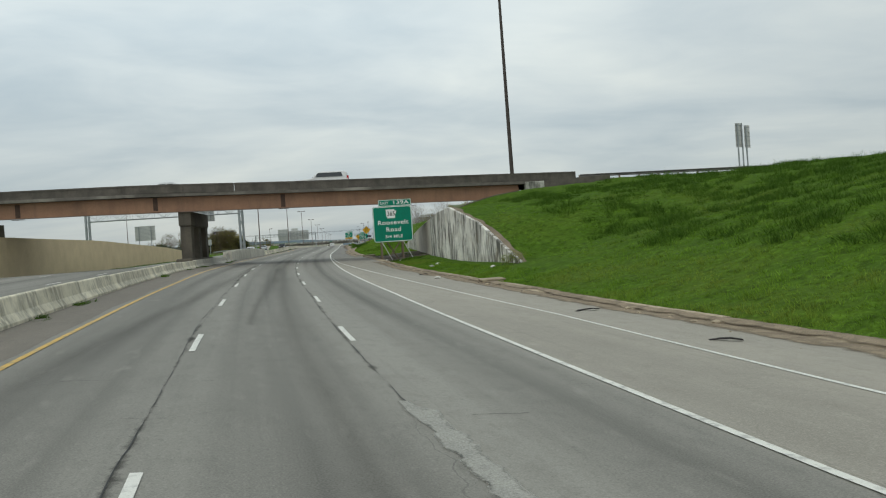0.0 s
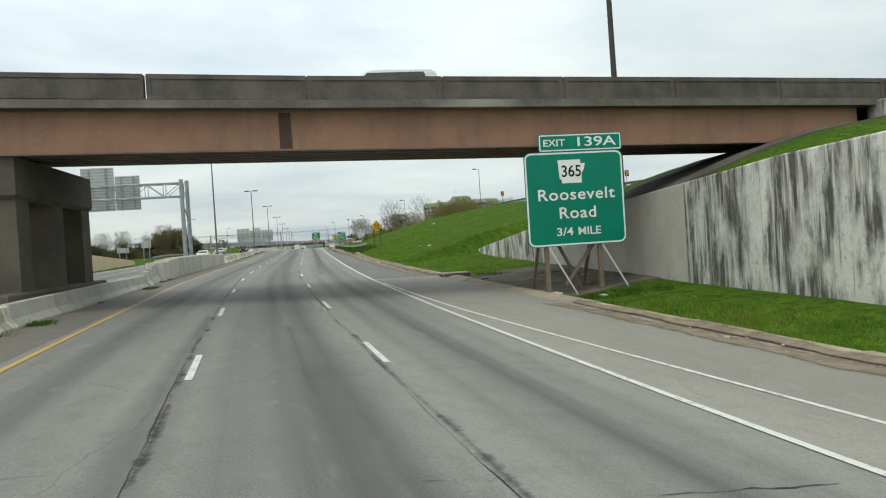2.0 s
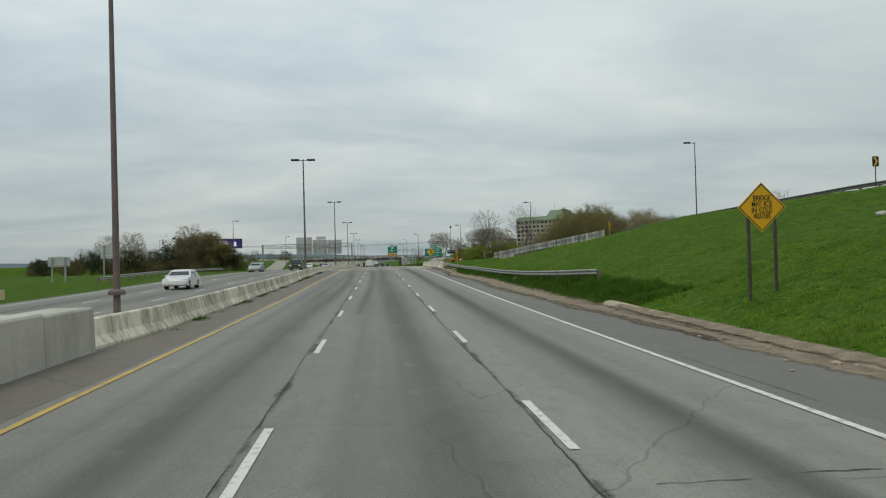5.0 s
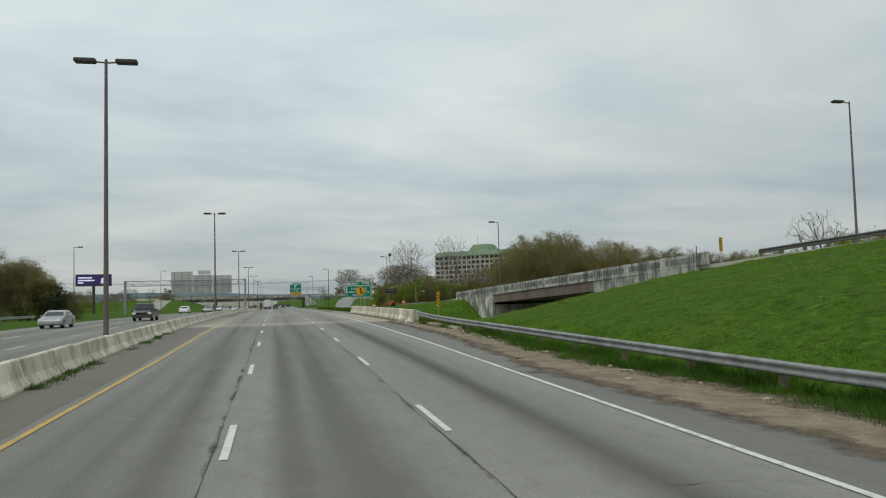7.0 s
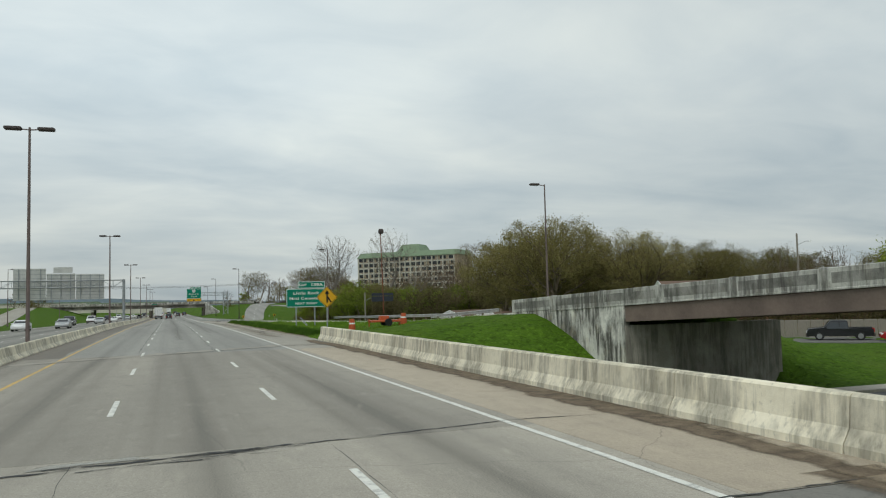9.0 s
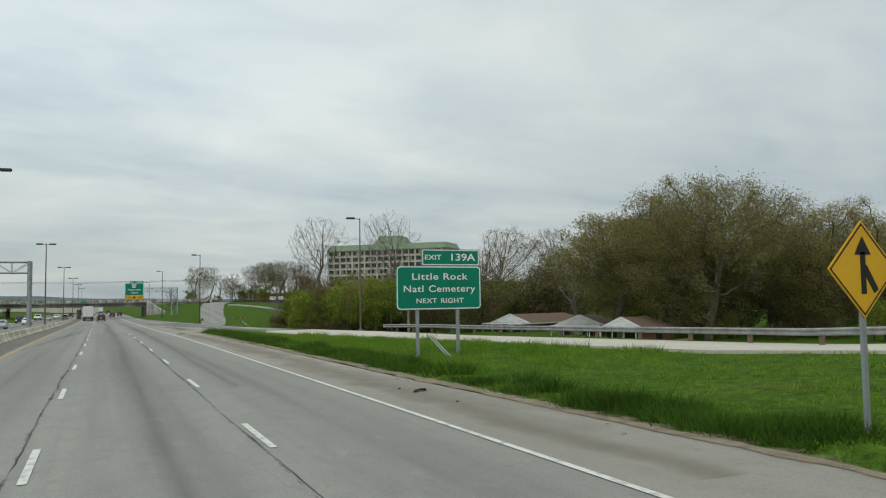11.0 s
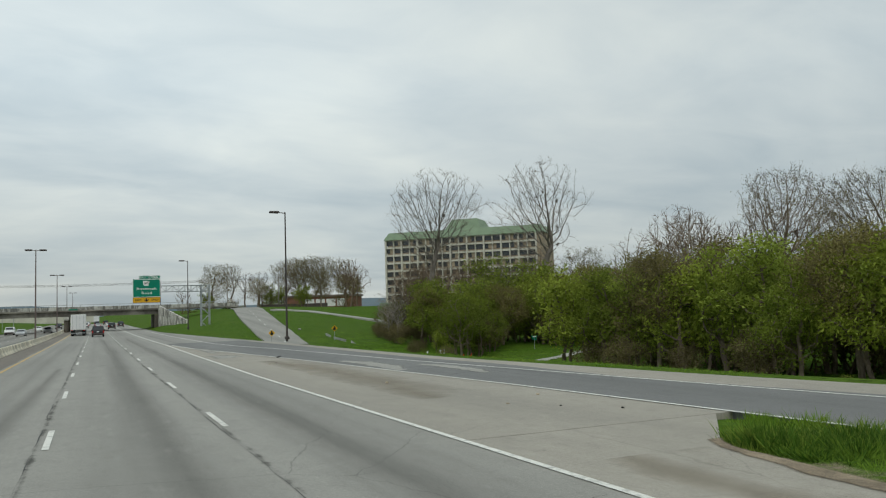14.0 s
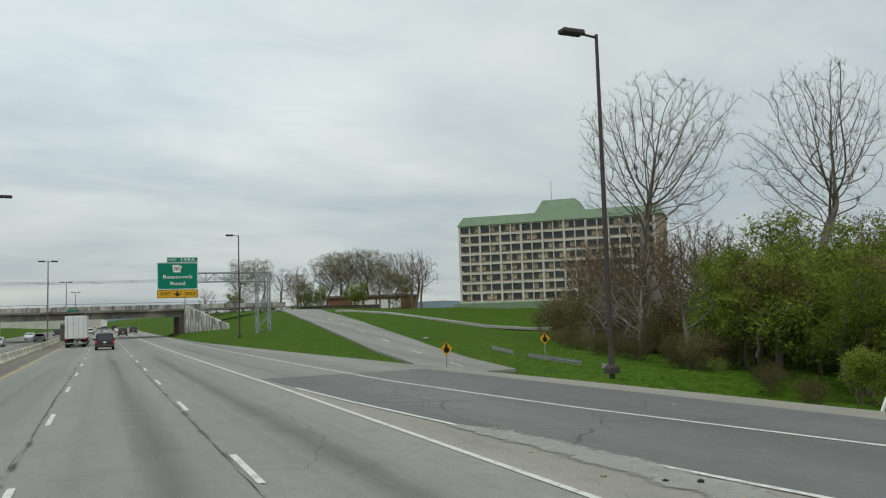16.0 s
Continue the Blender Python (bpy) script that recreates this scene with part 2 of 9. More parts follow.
def film_material(name, colour, second, cover, edge, scale, ragged_edge, fleck=0.0):
    """A thin film of dust, rubber or soil: thick along the middle of its strip (v = 0) and breaking up towards its margins."""
    m = bpy.data.materials.new(name)
    m.use_nodes = True
    nt = m.node_tree
    nt.nodes.clear()
    N, L = nt.nodes.new, nt.links.new
    out, bsdf, clear, mx = N("ShaderNodeOutputMaterial"), N("ShaderNodeBsdfPrincipled"), N("ShaderNodeBsdfTransparent"), N("ShaderNodeMixShader")
    bsdf.inputs["Roughness"].default_value, bsdf.inputs["Specular IOR Level"].default_value = 0.9, 0.15
    uv, sep = N("ShaderNodeUVMap"), N("ShaderNodeSeparateXYZ")
    uv.uv_map = "UVMap"
    L(uv.outputs[0], sep.inputs[0])
    tc = N("ShaderNodeTexCoord")

    def op(kind, a, b):
        n = N("ShaderNodeMath")
        n.operation, n.use_clamp = kind, False
        for i, v in enumerate((a, b)):
            if isinstance(v, (int, float)):
                n.inputs[i].default_value = v
            else:
                L(v, n.inputs[i])
        return n.outputs[0]

    def tex(sc, detail, stretch=(1, 1, 1)):
        mp, n = N("ShaderNodeMapping"), N("ShaderNodeTexNoise")
        L(tc.outputs["Object"], mp.inputs[0])
        mp.inputs["Scale"].default_value = stretch
        L(mp.outputs[0], n.inputs["Vector"])
        n.inputs["Scale"].default_value, n.inputs["Detail"].default_value, n.inputs["Roughness"].default_value = sc, detail, 0.65
        return n.outputs["Fac"]

    def span(v, a, b, c=0.0, d=1.0):
        r = N("ShaderNodeMapRange")
        L(v, r.inputs[0])
        for i, q in enumerate((a, b, c, d)):
            r.inputs[i + 1].default_value = q
        return r.outputs[0]

    body = op("SUBTRACT", 1.0, op("ABSOLUTE", sep.outputs["Y"], 0.0))
    body = op("ADD", body, op("MULTIPLY", op("SUBTRACT", tex(scale, 7), 0.5), ragged_edge))
    if fleck:
        body = op("SUBTRACT", body, op("MULTIPLY", tex(scale * 7, 4), fleck))
    L(span(body, edge[0], edge[1], 0.0, cover), mx.inputs[0])
    col = N("ShaderNodeMixRGB")
    L(span(tex(scale * 2.2, 7), 0.38, 0.64), col.inputs[0])
    col.inputs[1].default_value, col.inputs[2].default_value = (*colour, 1), (*second, 1)
    grain = N("ShaderNodeMixRGB")
    grain.blend_type = "MULTIPLY"
    grain.inputs[0].default_value = 0.7
    L(col.outputs[0], grain.inputs[1])
    g = N("ShaderNodeCombineXYZ")
    v = span(tex(38, 3), 0.3, 0.7, 0.45, 1.35)
    for i in range(3):
        L(v, g.inputs[i])
    L(g.outputs[0], grain.inputs[2])
    L(grain.outputs[0], bsdf.inputs["Base Color"])
    b = N("ShaderNodeBump")
    b.inputs["Strength"].default_value, b.inputs["Distance"].default_value = 0.6, 0.03
    L(tex(26, 4), b.inputs["Height"])
    L(b.outputs[0], bsdf.inputs["Normal"])
    L(clear.outputs[0], mx.inputs[1])
    L(bsdf.outputs[0], mx.inputs[2])
    L(mx.outputs[0], out.inputs[0])
    return m


M = {}
M["rubber"] = film_material("rubbed_tyre_marks", (0.055, 0.053, 0.048), (0.085, 0.082, 0.074), 0.21, (0.0, 1.1), 0.30, 1.0)
M["ravel"] = film_material("ravelled_joint", (0.045, 0.044, 0.04), (0.085, 0.082, 0.074), 0.55, (0.45, 0.85), 0.8, 2.0, 0.75)
M["soil_film"] = film_material("washed_sandy_soil", (0.33, 0.265, 0.19), (0.20, 0.16, 0.115), 0.96, (0.12, 0.5), 0.9, 1.5)
M["dust_film"] = film_material("thin_pale_dust", (0.36, 0.31, 0.24), (0.30, 0.26, 0.20), 0.45, (0.0, 0.9), 0.7, 1.4)
M["mud_film"] = film_material("trodden_brown_soil", (0.22, 0.172, 0.122), (0.105, 0.082, 0.06), 0.97, (0.1, 0.5), 1.2, 1.3)
M["pale_film"] = film_material("pale_worn_concrete_skin", (0.44, 0.43, 0.39), (0.36, 0.355, 0.325), 0.85, (0.25, 0.5), 1.4, 1.6)
M["road"] = road_material("worn_grey_pavement", (0.274, 0.263, 0.233), (0.175, 0.169, 0.150), 1.5, lanes=0.45)
M["road_pale"] = road_material("worn_pale_pavement", (0.315, 0.305, 0.276), (0.235, 0.229, 0.206), 1.0)
M["deck_dust"] = road_material("dusty_deck_shoulder", (0.44, 0.375, 0.29), (0.31, 0.265, 0.205), 0.0)
M["shoulder"] = road_material("gritty_shoulder", (0.37, 0.342, 0.29), (0.24, 0.224, 0.192), 0.0, 0.2, 0.003, (0.3, 0.16))
M["shoulder_dark"] = road_material("dark_cracked_shoulder", (0.215, 0.205, 0.183), (0.14, 0.134, 0.12), 0.0, 0.2, 0.003, (0.3, 0.16))
M["grit"] = road_material("dusty_median_strip", (0.21, 0.185, 0.155), (0.145, 0.13, 0.11), 0.0, 0.5, 0.006, (0.4, 0.25))
M["deck"] = road_material("bridge_deck_concrete", (0.44, 0.40, 0.335), (0.28, 0.262, 0.225), 1.25)
M["deck_grey"] = road_material("grey_deck_concrete", (0.355, 0.325, 0.275), (0.225, 0.208, 0.178), 1.5)
M["ramp"] = road_material("pale_concrete_ramp", (0.60, 0.55, 0.47), (0.52, 0.475, 0.40), 0.3)
M["asphalt"] = road_material("dark_ramp_asphalt", (0.205, 0.205, 0.198), (0.13, 0.13, 0.127), 0.5, 0.5, 0.005, (0.35, 0.2))
M["asphalt_plain"] = material("old_dark_asphalt", (0.16, 0.155, 0.145), 0.9, second=(0.10, 0.097, 0.09), noise_scale=1.5, vary=0.25, bump=0.3)
M["white_paint"] = material("worn_white_paint", (0.70, 0.69, 0.63), 0.6, second=(0.33, 0.325, 0.30), noise_scale=5.5, vary=0.3, ramp=(0.50, 0.66))
M["yellow_paint"] = material("worn_yellow_paint", (0.58, 0.37, 0.08), 0.6, second=(0.29, 0.235, 0.14), noise_scale=4.0, vary=0.3, ramp=(0.46, 0.64))
M["tar"] = material("tar_seam", (0.025, 0.025, 0.025), 0.6, noise_scale=4)
M["patch"] = material("patch_concrete", (0.36, 0.355, 0.33), 0.85, noise_scale=2, bump=0.2)
M["grass"] = material("spring_grass", (0.072, 0.134, 0.013), 0.9, spec=0.05, second=(0.024, 0.056, 0.006), noise_scale=0.75, vary=0.55, bump=1.0, bump_scale=1.6, depth=0.35, ramp=(0.34, 0.66), third=(0.082, 0.118, 0.017), mottle=0.62)
M["blade_dark"] = material("dark_grass_blades", (0.082, 0.155, 0.02), 0.85, spec=0.08, second=(0.045, 0.095, 0.013), noise_scale=0.75, vary=0.1, thin=0.2, island=0.3)
M["blade"] = material("grass_blades", (0.20, 0.33, 0.04), 0.8, spec=0.1, second=(0.115, 0.22, 0.024), noise_scale=0.75, vary=0.1, thin=0.42, island=0.25, third=(0.20, 0.25, 0.045))
M["apron_dirt"] = material("dirty_apron", (0.165, 0.142, 0.115), 0.95, spec=0.1, second=(0.085, 0.074, 0.06), third=(0.27, 0.245, 0.205), noise_scale=0.8, vary=0.3, bump=0.6, bump_scale=14)
M["dirt"] = material("bare_soil", (0.235, 0.188, 0.137), 0.95, spec=0.1, second=(0.13, 0.105, 0.08), noise_scale=0.9, vary=0.3, bump=0.6, bump_scale=18)
M["field"] = material("tan_render", (0.72, 0.57, 0.375), 0.9, second=(0.62, 0.485, 0.315), noise_scale=0.4, vary=0.1, bump=0.2)
M["kerb"] = material("stained_kerb_concrete", (0.44, 0.365, 0.262), 0.9, second=(0.25, 0.202, 0.145), noise_scale=1.2, vary=0.3, bump=0.3, objvary=0.12)
M["barrier"] = material("weathered_barrier_concrete", (0.83, 0.765, 0.60), 0.9, second=(0.66, 0.60, 0.46), noise_scale=0.7, vary=0.15, bump=0.25, stains=0.5, objvary=0.12)
M["barrier_grey"] = material("grey_barrier_concrete", (0.55, 0.525, 0.46), 0.9, second=(0.43, 0.405, 0.35), noise_scale=0.7, vary=0.15, bump=0.25, streaks=0.22, objvary=0.1)
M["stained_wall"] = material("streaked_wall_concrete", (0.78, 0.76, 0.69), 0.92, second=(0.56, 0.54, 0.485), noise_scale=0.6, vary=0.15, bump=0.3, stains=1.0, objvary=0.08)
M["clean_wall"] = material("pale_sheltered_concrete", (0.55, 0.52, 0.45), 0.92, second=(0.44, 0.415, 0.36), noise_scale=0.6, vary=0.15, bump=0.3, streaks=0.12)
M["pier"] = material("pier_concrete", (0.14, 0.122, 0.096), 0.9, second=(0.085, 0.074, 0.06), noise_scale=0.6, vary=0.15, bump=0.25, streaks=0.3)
M["abutment"] = material("grey_abutment_concrete", (0.40, 0.375, 0.325), 0.9, second=(0.27, 0.25, 0.215), noise_scale=0.6, vary=0.15, bump=0.25, stains=0.5)
M["parapet"] = material("dark_parapet_concrete", (0.135, 0.118, 0.102), 0.92, second=(0.07, 0.062, 0.055), noise_scale=1.0, vary=0.25, bump=0.3, streaks=0.4, objvary=0.12)
M["deck_edge"] = material("deck_edge_concrete", (0.17, 0.155, 0.135), 0.9, second=(0.075, 0.068, 0.058), third=(0.36, 0.335, 0.29), noise_scale=0.7, vary=0.3)
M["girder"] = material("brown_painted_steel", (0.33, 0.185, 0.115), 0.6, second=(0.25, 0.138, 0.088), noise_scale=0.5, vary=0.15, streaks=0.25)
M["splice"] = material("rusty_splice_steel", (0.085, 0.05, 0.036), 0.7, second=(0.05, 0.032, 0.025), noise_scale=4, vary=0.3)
# girder steel with the shade beneath the decks put into its colour
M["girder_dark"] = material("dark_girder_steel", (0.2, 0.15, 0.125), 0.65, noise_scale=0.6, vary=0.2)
M["light_parapet"] = material("pale_parapet_concrete", (0.58, 0.57, 0.525), 0.92, second=(0.38, 0.37, 0.335), noise_scale=0.8, vary=0.2, bump=0.25, stains=0.8, objvary=0.1)
M["panel_grey"] = material("dark_recess_concrete", (0.36, 0.35, 0.32), 0.92, second=(0.15, 0.145, 0.13), noise_scale=1.1, vary=0.2, bump=0.2, stains=0.7)
M["galv"] = material("galvanised_steel", (0.36, 0.38, 0.39), 0.5, metal=0.5, second=(0.28, 0.30, 0.31), noise_scale=2, vary=0.12)
M["alu"] = material("bare_aluminium", (0.56, 0.56, 0.54), 0.5, metal=0.25, second=(0.47, 0.47, 0.455), noise_scale=1, vary=0.1)
M["dark_steel"] = material("dark_pole_steel", (0.075, 0.06, 0.055), 0.6, noise_scale=2, vary=0.2)
M["bronze"] = material("brown_lamp_pole", (0.17, 0.13, 0.12), 0.5, noise_scale=2, vary=0.15)
M["rail"] = material("guardrail_steel", (0.38, 0.39, 0.385), 0.5, metal=0.45, second=(0.235, 0.225, 0.205), noise_scale=2.2, vary=0.2, streaks=0.3)
M["old_rail"] = material("old_darkened_rail", (0.15, 0.145, 0.135), 0.6, metal=0.3, second=(0.09, 0.085, 0.08), noise_scale=2, vary=0.2)
M["wood"] = material("weathered_post_wood", (0.22, 0.17, 0.125), 0.9, second=(0.13, 0.10, 0.075), noise_scale=6, vary=0.25, stretch=(4, 4, 0.6))
M["pole_wood"] = material("grey_utility_pole", (0.28, 0.25, 0.21), 0.9, second=(0.2, 0.18, 0.15), noise_scale=6, vary=0.2, stretch=(4, 4, 0.4))
M["green"] = material("green_sign_sheeting", (0.0, 0.205, 0.13), 0.45, second=(0.0, 0.175, 0.105), noise_scale=0.8, vary=0.06)
M["sign_white"] = material("white_sign_sheeting", (0.80, 0.82, 0.80), 0.5, noise_scale=1, vary=0.04)
M["sign_yellow"] = material("yellow_sign_sheeting", (0.70, 0.38, 0.015), 0.5, noise_scale=1, vary=0.06)
M["sign_black"] = material("black_sign_ink", (0.012, 0.012, 0.012), 0.5, noise_scale=1, vary=0.05)
M["white"] = material("white_painted_wood", (0.72, 0.72, 0.70), 0.7, second=(0.6, 0.6, 0.58), noise_scale=0.8, vary=0.1)
M["glass"] = material("dark_window_glass", (0.03, 0.035, 0.04), 0.08, spec=0.6, noise_scale=1, vary=0.1)
M["car_white"] = material("white_car_paint", (0.72, 0.72, 0.72), 0.25, spec=0.5, noise_scale=1, vary=0.02)
M["car_black"] = material("black_car_paint", (0.018, 0.018, 0.02), 0.2, spec=0.5, noise_scale=1, vary=0.05)
M["car_red"] = material("red_car_paint", (0.32, 0.015, 0.02), 0.25, spec=0.5, noise_scale=1, vary=0.05)
M["car_silver"] = material("silver_car_paint", (0.45, 0.46, 0.47), 0.3, metal=0.5, noise_scale=1, vary=0.03)
M["tyre"] = material("black_rubber", (0.02, 0.02, 0.02), 0.85, noise_scale=4, vary=0.1)
M["rim"] = material("grey_wheel_rim", (0.4, 0.4, 0.41), 0.35, metal=0.7, noise_scale=4, vary=0.05)
M["tail"] = material("red_lamp_lens", (0.45, 0.01, 0.01), 0.25, noise_scale=4, vary=0.05)
M["head"] = material("clear_lamp_lens", (0.75, 0.76, 0.78), 0.15, noise_scale=4, vary=0.02)
M["bark"] = material("grey_brown_bark", (0.18, 0.145, 0.11), 0.95, spec=0.1, second=(0.105, 0.082, 0.062), noise_scale=3, vary=0.25, bump=0.4, bump_scale=20, stretch=(1, 1, 0.3), objvary=0.2)
M["pale_bark"] = material("pale_grey_bark", (0.24, 0.215, 0.185), 0.95, spec=0.1, second=(0.14, 0.12, 0.10), noise_scale=2, vary=0.25, stretch=(1, 1, 0.3))
M["twig"] = material("brown_twigs", (0.185, 0.14, 0.10), 0.95, spec=0.05, second=(0.12, 0.09, 0.065), noise_scale=2, vary=0.2, objvary=0.25)
M["leaf_olive"] = material("olive_buds", (0.235, 0.21, 0.08), 0.85, spec=0.1, second=(0.145, 0.122, 0.052), noise_scale=0.6, vary=0.15, thin=0.45, island=0.4, objvary=0.28)
M["leaf_brown"] = material("brown_buds", (0.18, 0.158, 0.07), 0.9, spec=0.05, second=(0.095, 0.084, 0.04), noise_scale=0.6, vary=0.15, thin=0.45, island=0.4, objvary=0.28)
M["leaf_green"] = material("fresh_green_leaves", (0.235, 0.285, 0.045), 0.8, spec=0.1, second=(0.12, 0.16, 0.028), noise_scale=0.6, vary=0.15, thin=0.45, island=0.4, objvary=0.28)
M["leaf_bright"] = material("bright_new_leaves", (0.31, 0.36, 0.055), 0.8, spec=0.1, second=(0.16, 0.205, 0.034), noise_scale=0.6, vary=0.15, thin=0.45, island=0.35, objvary=0.2)
M["leaf_dark"] = material("dark_evergreen_leaves", (0.035, 0.055, 0.022), 0.85, spec=0.1, second=(0.022, 0.035, 0.015), noise_scale=0.6, vary=0.15, thin=0.45, island=0.4, objvary=0.28)
M["brick"] = material("brown_brick", (0.23, 0.115, 0.075), 0.9, second=(0.17, 0.085, 0.06), noise_scale=6, vary=0.3)
M["shingle"] = material("brown_roof_shingle", (0.17, 0.115, 0.085), 0.95, second=(0.12, 0.08, 0.06), noise_scale=3, vary=0.25, bump=0.4)
M["hotel_white"] = material("cream_facade_concrete", (0.60, 0.57, 0.50), 0.9, second=(0.48, 0.45, 0.39), noise_scale=0.25, vary=0.1)
M["hotel_tan"] = material("tan_facade_panel", (0.42, 0.33, 0.24), 0.9, second=(0.34, 0.27, 0.2), noise_scale=0.3, vary=0.1, objvary=0.15)
M["hotel_roof"] = material("faded_green_metal", (0.20, 0.27, 0.17), 0.6, second=(0.155, 0.215, 0.14), noise_scale=0.4, vary=0.1)
M["litter"] = material("pale_litter", (0.6, 0.58, 0.53), 0.8, noise_scale=8, vary=0.2, objvary=0.3)
M["debris"] = material("dark_debris", (0.035, 0.03, 0.028), 0.9, noise_scale=8, vary=0.3)
M["rust"] = material("rusty_mast_steel", (0.22, 0.075, 0.04), 0.7, noise_scale=3, vary=0.25)
M["net_orange"] = material("orange_netting", (0.75, 0.11, 0.03), 0.6, noise_scale=3, vary=0.15, thin=0.3)
M["orange"] = material("orange_machine_paint", (0.48, 0.10, 0.035), 0.5, noise_scale=2, vary=0.1)
M["solar"] = material("dark_solar_glass", (0.03, 0.035, 0.05), 0.2, spec=0.5, noise_scale=2, vary=0.1)
M["screen"] = material("billboard_screen", (0.02, 0.015, 0.05), 0.5, noise_scale=0.2, vary=0.1, emit=(0.02, 0.016, 0.07, 0.9))
M["screen_text"] = material("billboard_letters", (0.6, 0.6, 0.7), 0.5, noise_scale=1, vary=0.02, emit=(0.55, 0.5, 0.75, 0.8))
# the blue-grey of distance haze is mixed into the hill colour
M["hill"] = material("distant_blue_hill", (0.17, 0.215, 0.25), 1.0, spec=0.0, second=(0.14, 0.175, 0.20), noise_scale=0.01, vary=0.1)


# ---- mesh helpers ----
def lerp(table, v):
    """Straight-line look-up in rows of (v, value)."""
    return float(np.interp(v, [r[0] for r in table], [r[1] for r in table]))


class Shape:
    """Gathers boxes, bars, rods and sheets into one mesh."""

    def __init__(self):
        self.v, self.f, self.uv = [], [], []

    def add(self, verts, faces):
        n = len(self.v)
        self.v += [tuple(p) for p in verts]
        self.f += [tuple(n + i for i in face) for face in faces]
        return self

    def box(self, x0, x1, y0, y1, z0, z1, m=None, taper=0.0, bevel=0.0):
        if bevel:
            return self.loft([(z0, 0.0), (z1 - bevel, 0.0), (z1, bevel)], x0, x1, y0, y1, m)
        t = taper
        pts = [Vector(p) for p in ((x0, y0, z0), (x1, y0, z0), (x1, y1, z0), (x0, y1, z0), (x0 + t, y0 + t, z1), (x1 - t, y0 + t, z1), (x1 - t, y1 - t, z1), (x0 + t, y1 - t, z1))]
        if m is not None:
            pts = [m @ p for p in pts]
        return self.add(pts, [(3, 2, 1, 0), (4, 5, 6, 7), (0, 1, 5, 4), (1, 2, 6, 5), (2, 3, 7, 6), (3, 0, 4, 7)])

    def loft(self, rings, x0, x1, y0, y1, m=None):
        """Stacked rectangles: rows of (z, inset)."""
        pts, faces = [], []
        for z, i in rings:
            pts += [Vector(p) for p in ((x0 + i, y0 + i, z), (x1 - i, y0 + i, z), (x1 - i, y1 - i, z), (x0 + i, y1 - i, z))]
        if m is not None:
            pts = [m @ p for p in pts]
        for k in range(len(rings) - 1):
            a, b = 4 * k, 4 * k + 4
            faces += [(a + i, a + (i + 1) % 4, b + (i + 1) % 4, b + i) for i in range(4)]
        n = 4 * (len(rings) - 1)
        return self.add(pts, faces + [(3, 2, 1, 0), (n, n + 1, n + 2, n + 3)])

    def rod(self, a, b, r0, r1=None, n=8, caps=True):
        a, b = Vector(a), Vector(b)
        r1 = r0 if r1 is None else r1
        q = (b - a).to_track_quat("Z", "Y")
        pts = []
        for p, r in ((a, r0), (b, r1)):
            pts += [p + q @ Vector((r * math.cos(2 * math.pi * i / n), r * math.sin(2 * math.pi * i / n), 0)) for i in range(n)]
        faces = [(i, (i + 1) % n, n + (i + 1) % n, n + i) for i in range(n)]
        if caps:
            faces += [tuple(reversed(range(n))), tuple(range(n, 2 * n))]
        return self.add(pts, faces)

    def bar(self, a, b, w, h):
        """A straight bar of rectangular section from a to b; h is measured upright."""
        a, b = Vector(a), Vector(b)
        d = (b - a).normalized()
        up = Vector((0, 0, 1)) if abs(d.z) < 0.95 else Vector((0, 1, 0))
        s = d.cross(up).normalized()
        u = s.cross(d)
        pts = [p + s * (i * w / 2) + u * (j * h / 2) for p in (a, b) for i, j in ((-1, -1), (1, -1), (1, 1), (-1, 1))]
        return self.add(pts, [(0, 1, 2, 3), (7, 6, 5, 4), (0, 4, 5, 1), (1, 5, 6, 2), (2, 6, 7, 3), (3, 7, 4, 0)])

    def sweep(self, path, section, closed=True, caps=True):
        """Carries a section, rows of (across, up), along a path of points; across is to the right of the path."""
        n, pts, faces = len(section), [], []
        path = [Vector(p) for p in path]
        for i, p in enumerate(path):
            d = (path[min(i + 1, len(path) - 1)] - path[max(i - 1, 0)])
            s = Vector((d.y, -d.x, 0)).normalized()
            pts += [p + s * a + Vector((0, 0, u)) for a, u in section]
        for i in range(len(path) - 1):
            for j in range(n if closed else n - 1):
                k = (j + 1) % n
                faces.append((i * n + j, i * n + k, (i + 1) * n + k, (i + 1) * n + j))
        if caps and closed:
            faces += [tuple(reversed(range(n))), tuple(range((len(path) - 1) * n, len(path) * n))]
        return self.add(pts, faces)

    def poly(self, outline, z0, z1, m=None):
        """An upright prism over an outline of (x, y)."""
        n = len(outline)
        pts = [Vector((x, y, z)) for z in (z0, z1) for x, y in outline]
        if m is not None:
            pts = [m @ p for p in pts]
        return self.add(pts, [tuple(reversed(range(n))), tuple(range(n, 2 * n))] + [(i, (i + 1) % n, n + (i + 1) % n, n + i) for i in range(n)])

    def mesh(self, name, mat, smooth=False, uv=None):
        me = bpy.data.meshes.new(name)
        me.from_pydata(self.v, [], self.f)
        me.materials.append(mat)
        if smooth:
            me.polygons.foreach_set("use_smooth", [True] * len(me.polygons))
        if uv is not None:
            layer = me.uv_layers.new(name="UVMap")
            idx = np.zeros(len(me.loops), dtype=np.int32)
            me.loops.foreach_get("vertex_index", idx)
            layer.data.foreach_set("uv", np.array(uv, dtype=np.float32)[idx].ravel())
        me.update()
        return me


def part(name, shape, mat, parent=None, label="", smooth=False, at=None):
    ob = new(name, shape.mesh(name, M[mat] if isinstance(mat, str) else mat, smooth) if isinstance(shape, Shape) else shape)
    if parent is not None:
        ob.parent = parent
    if at is not None:
        ob.matrix_basis = at
    if label:
        ob["label"] = label
    return ob


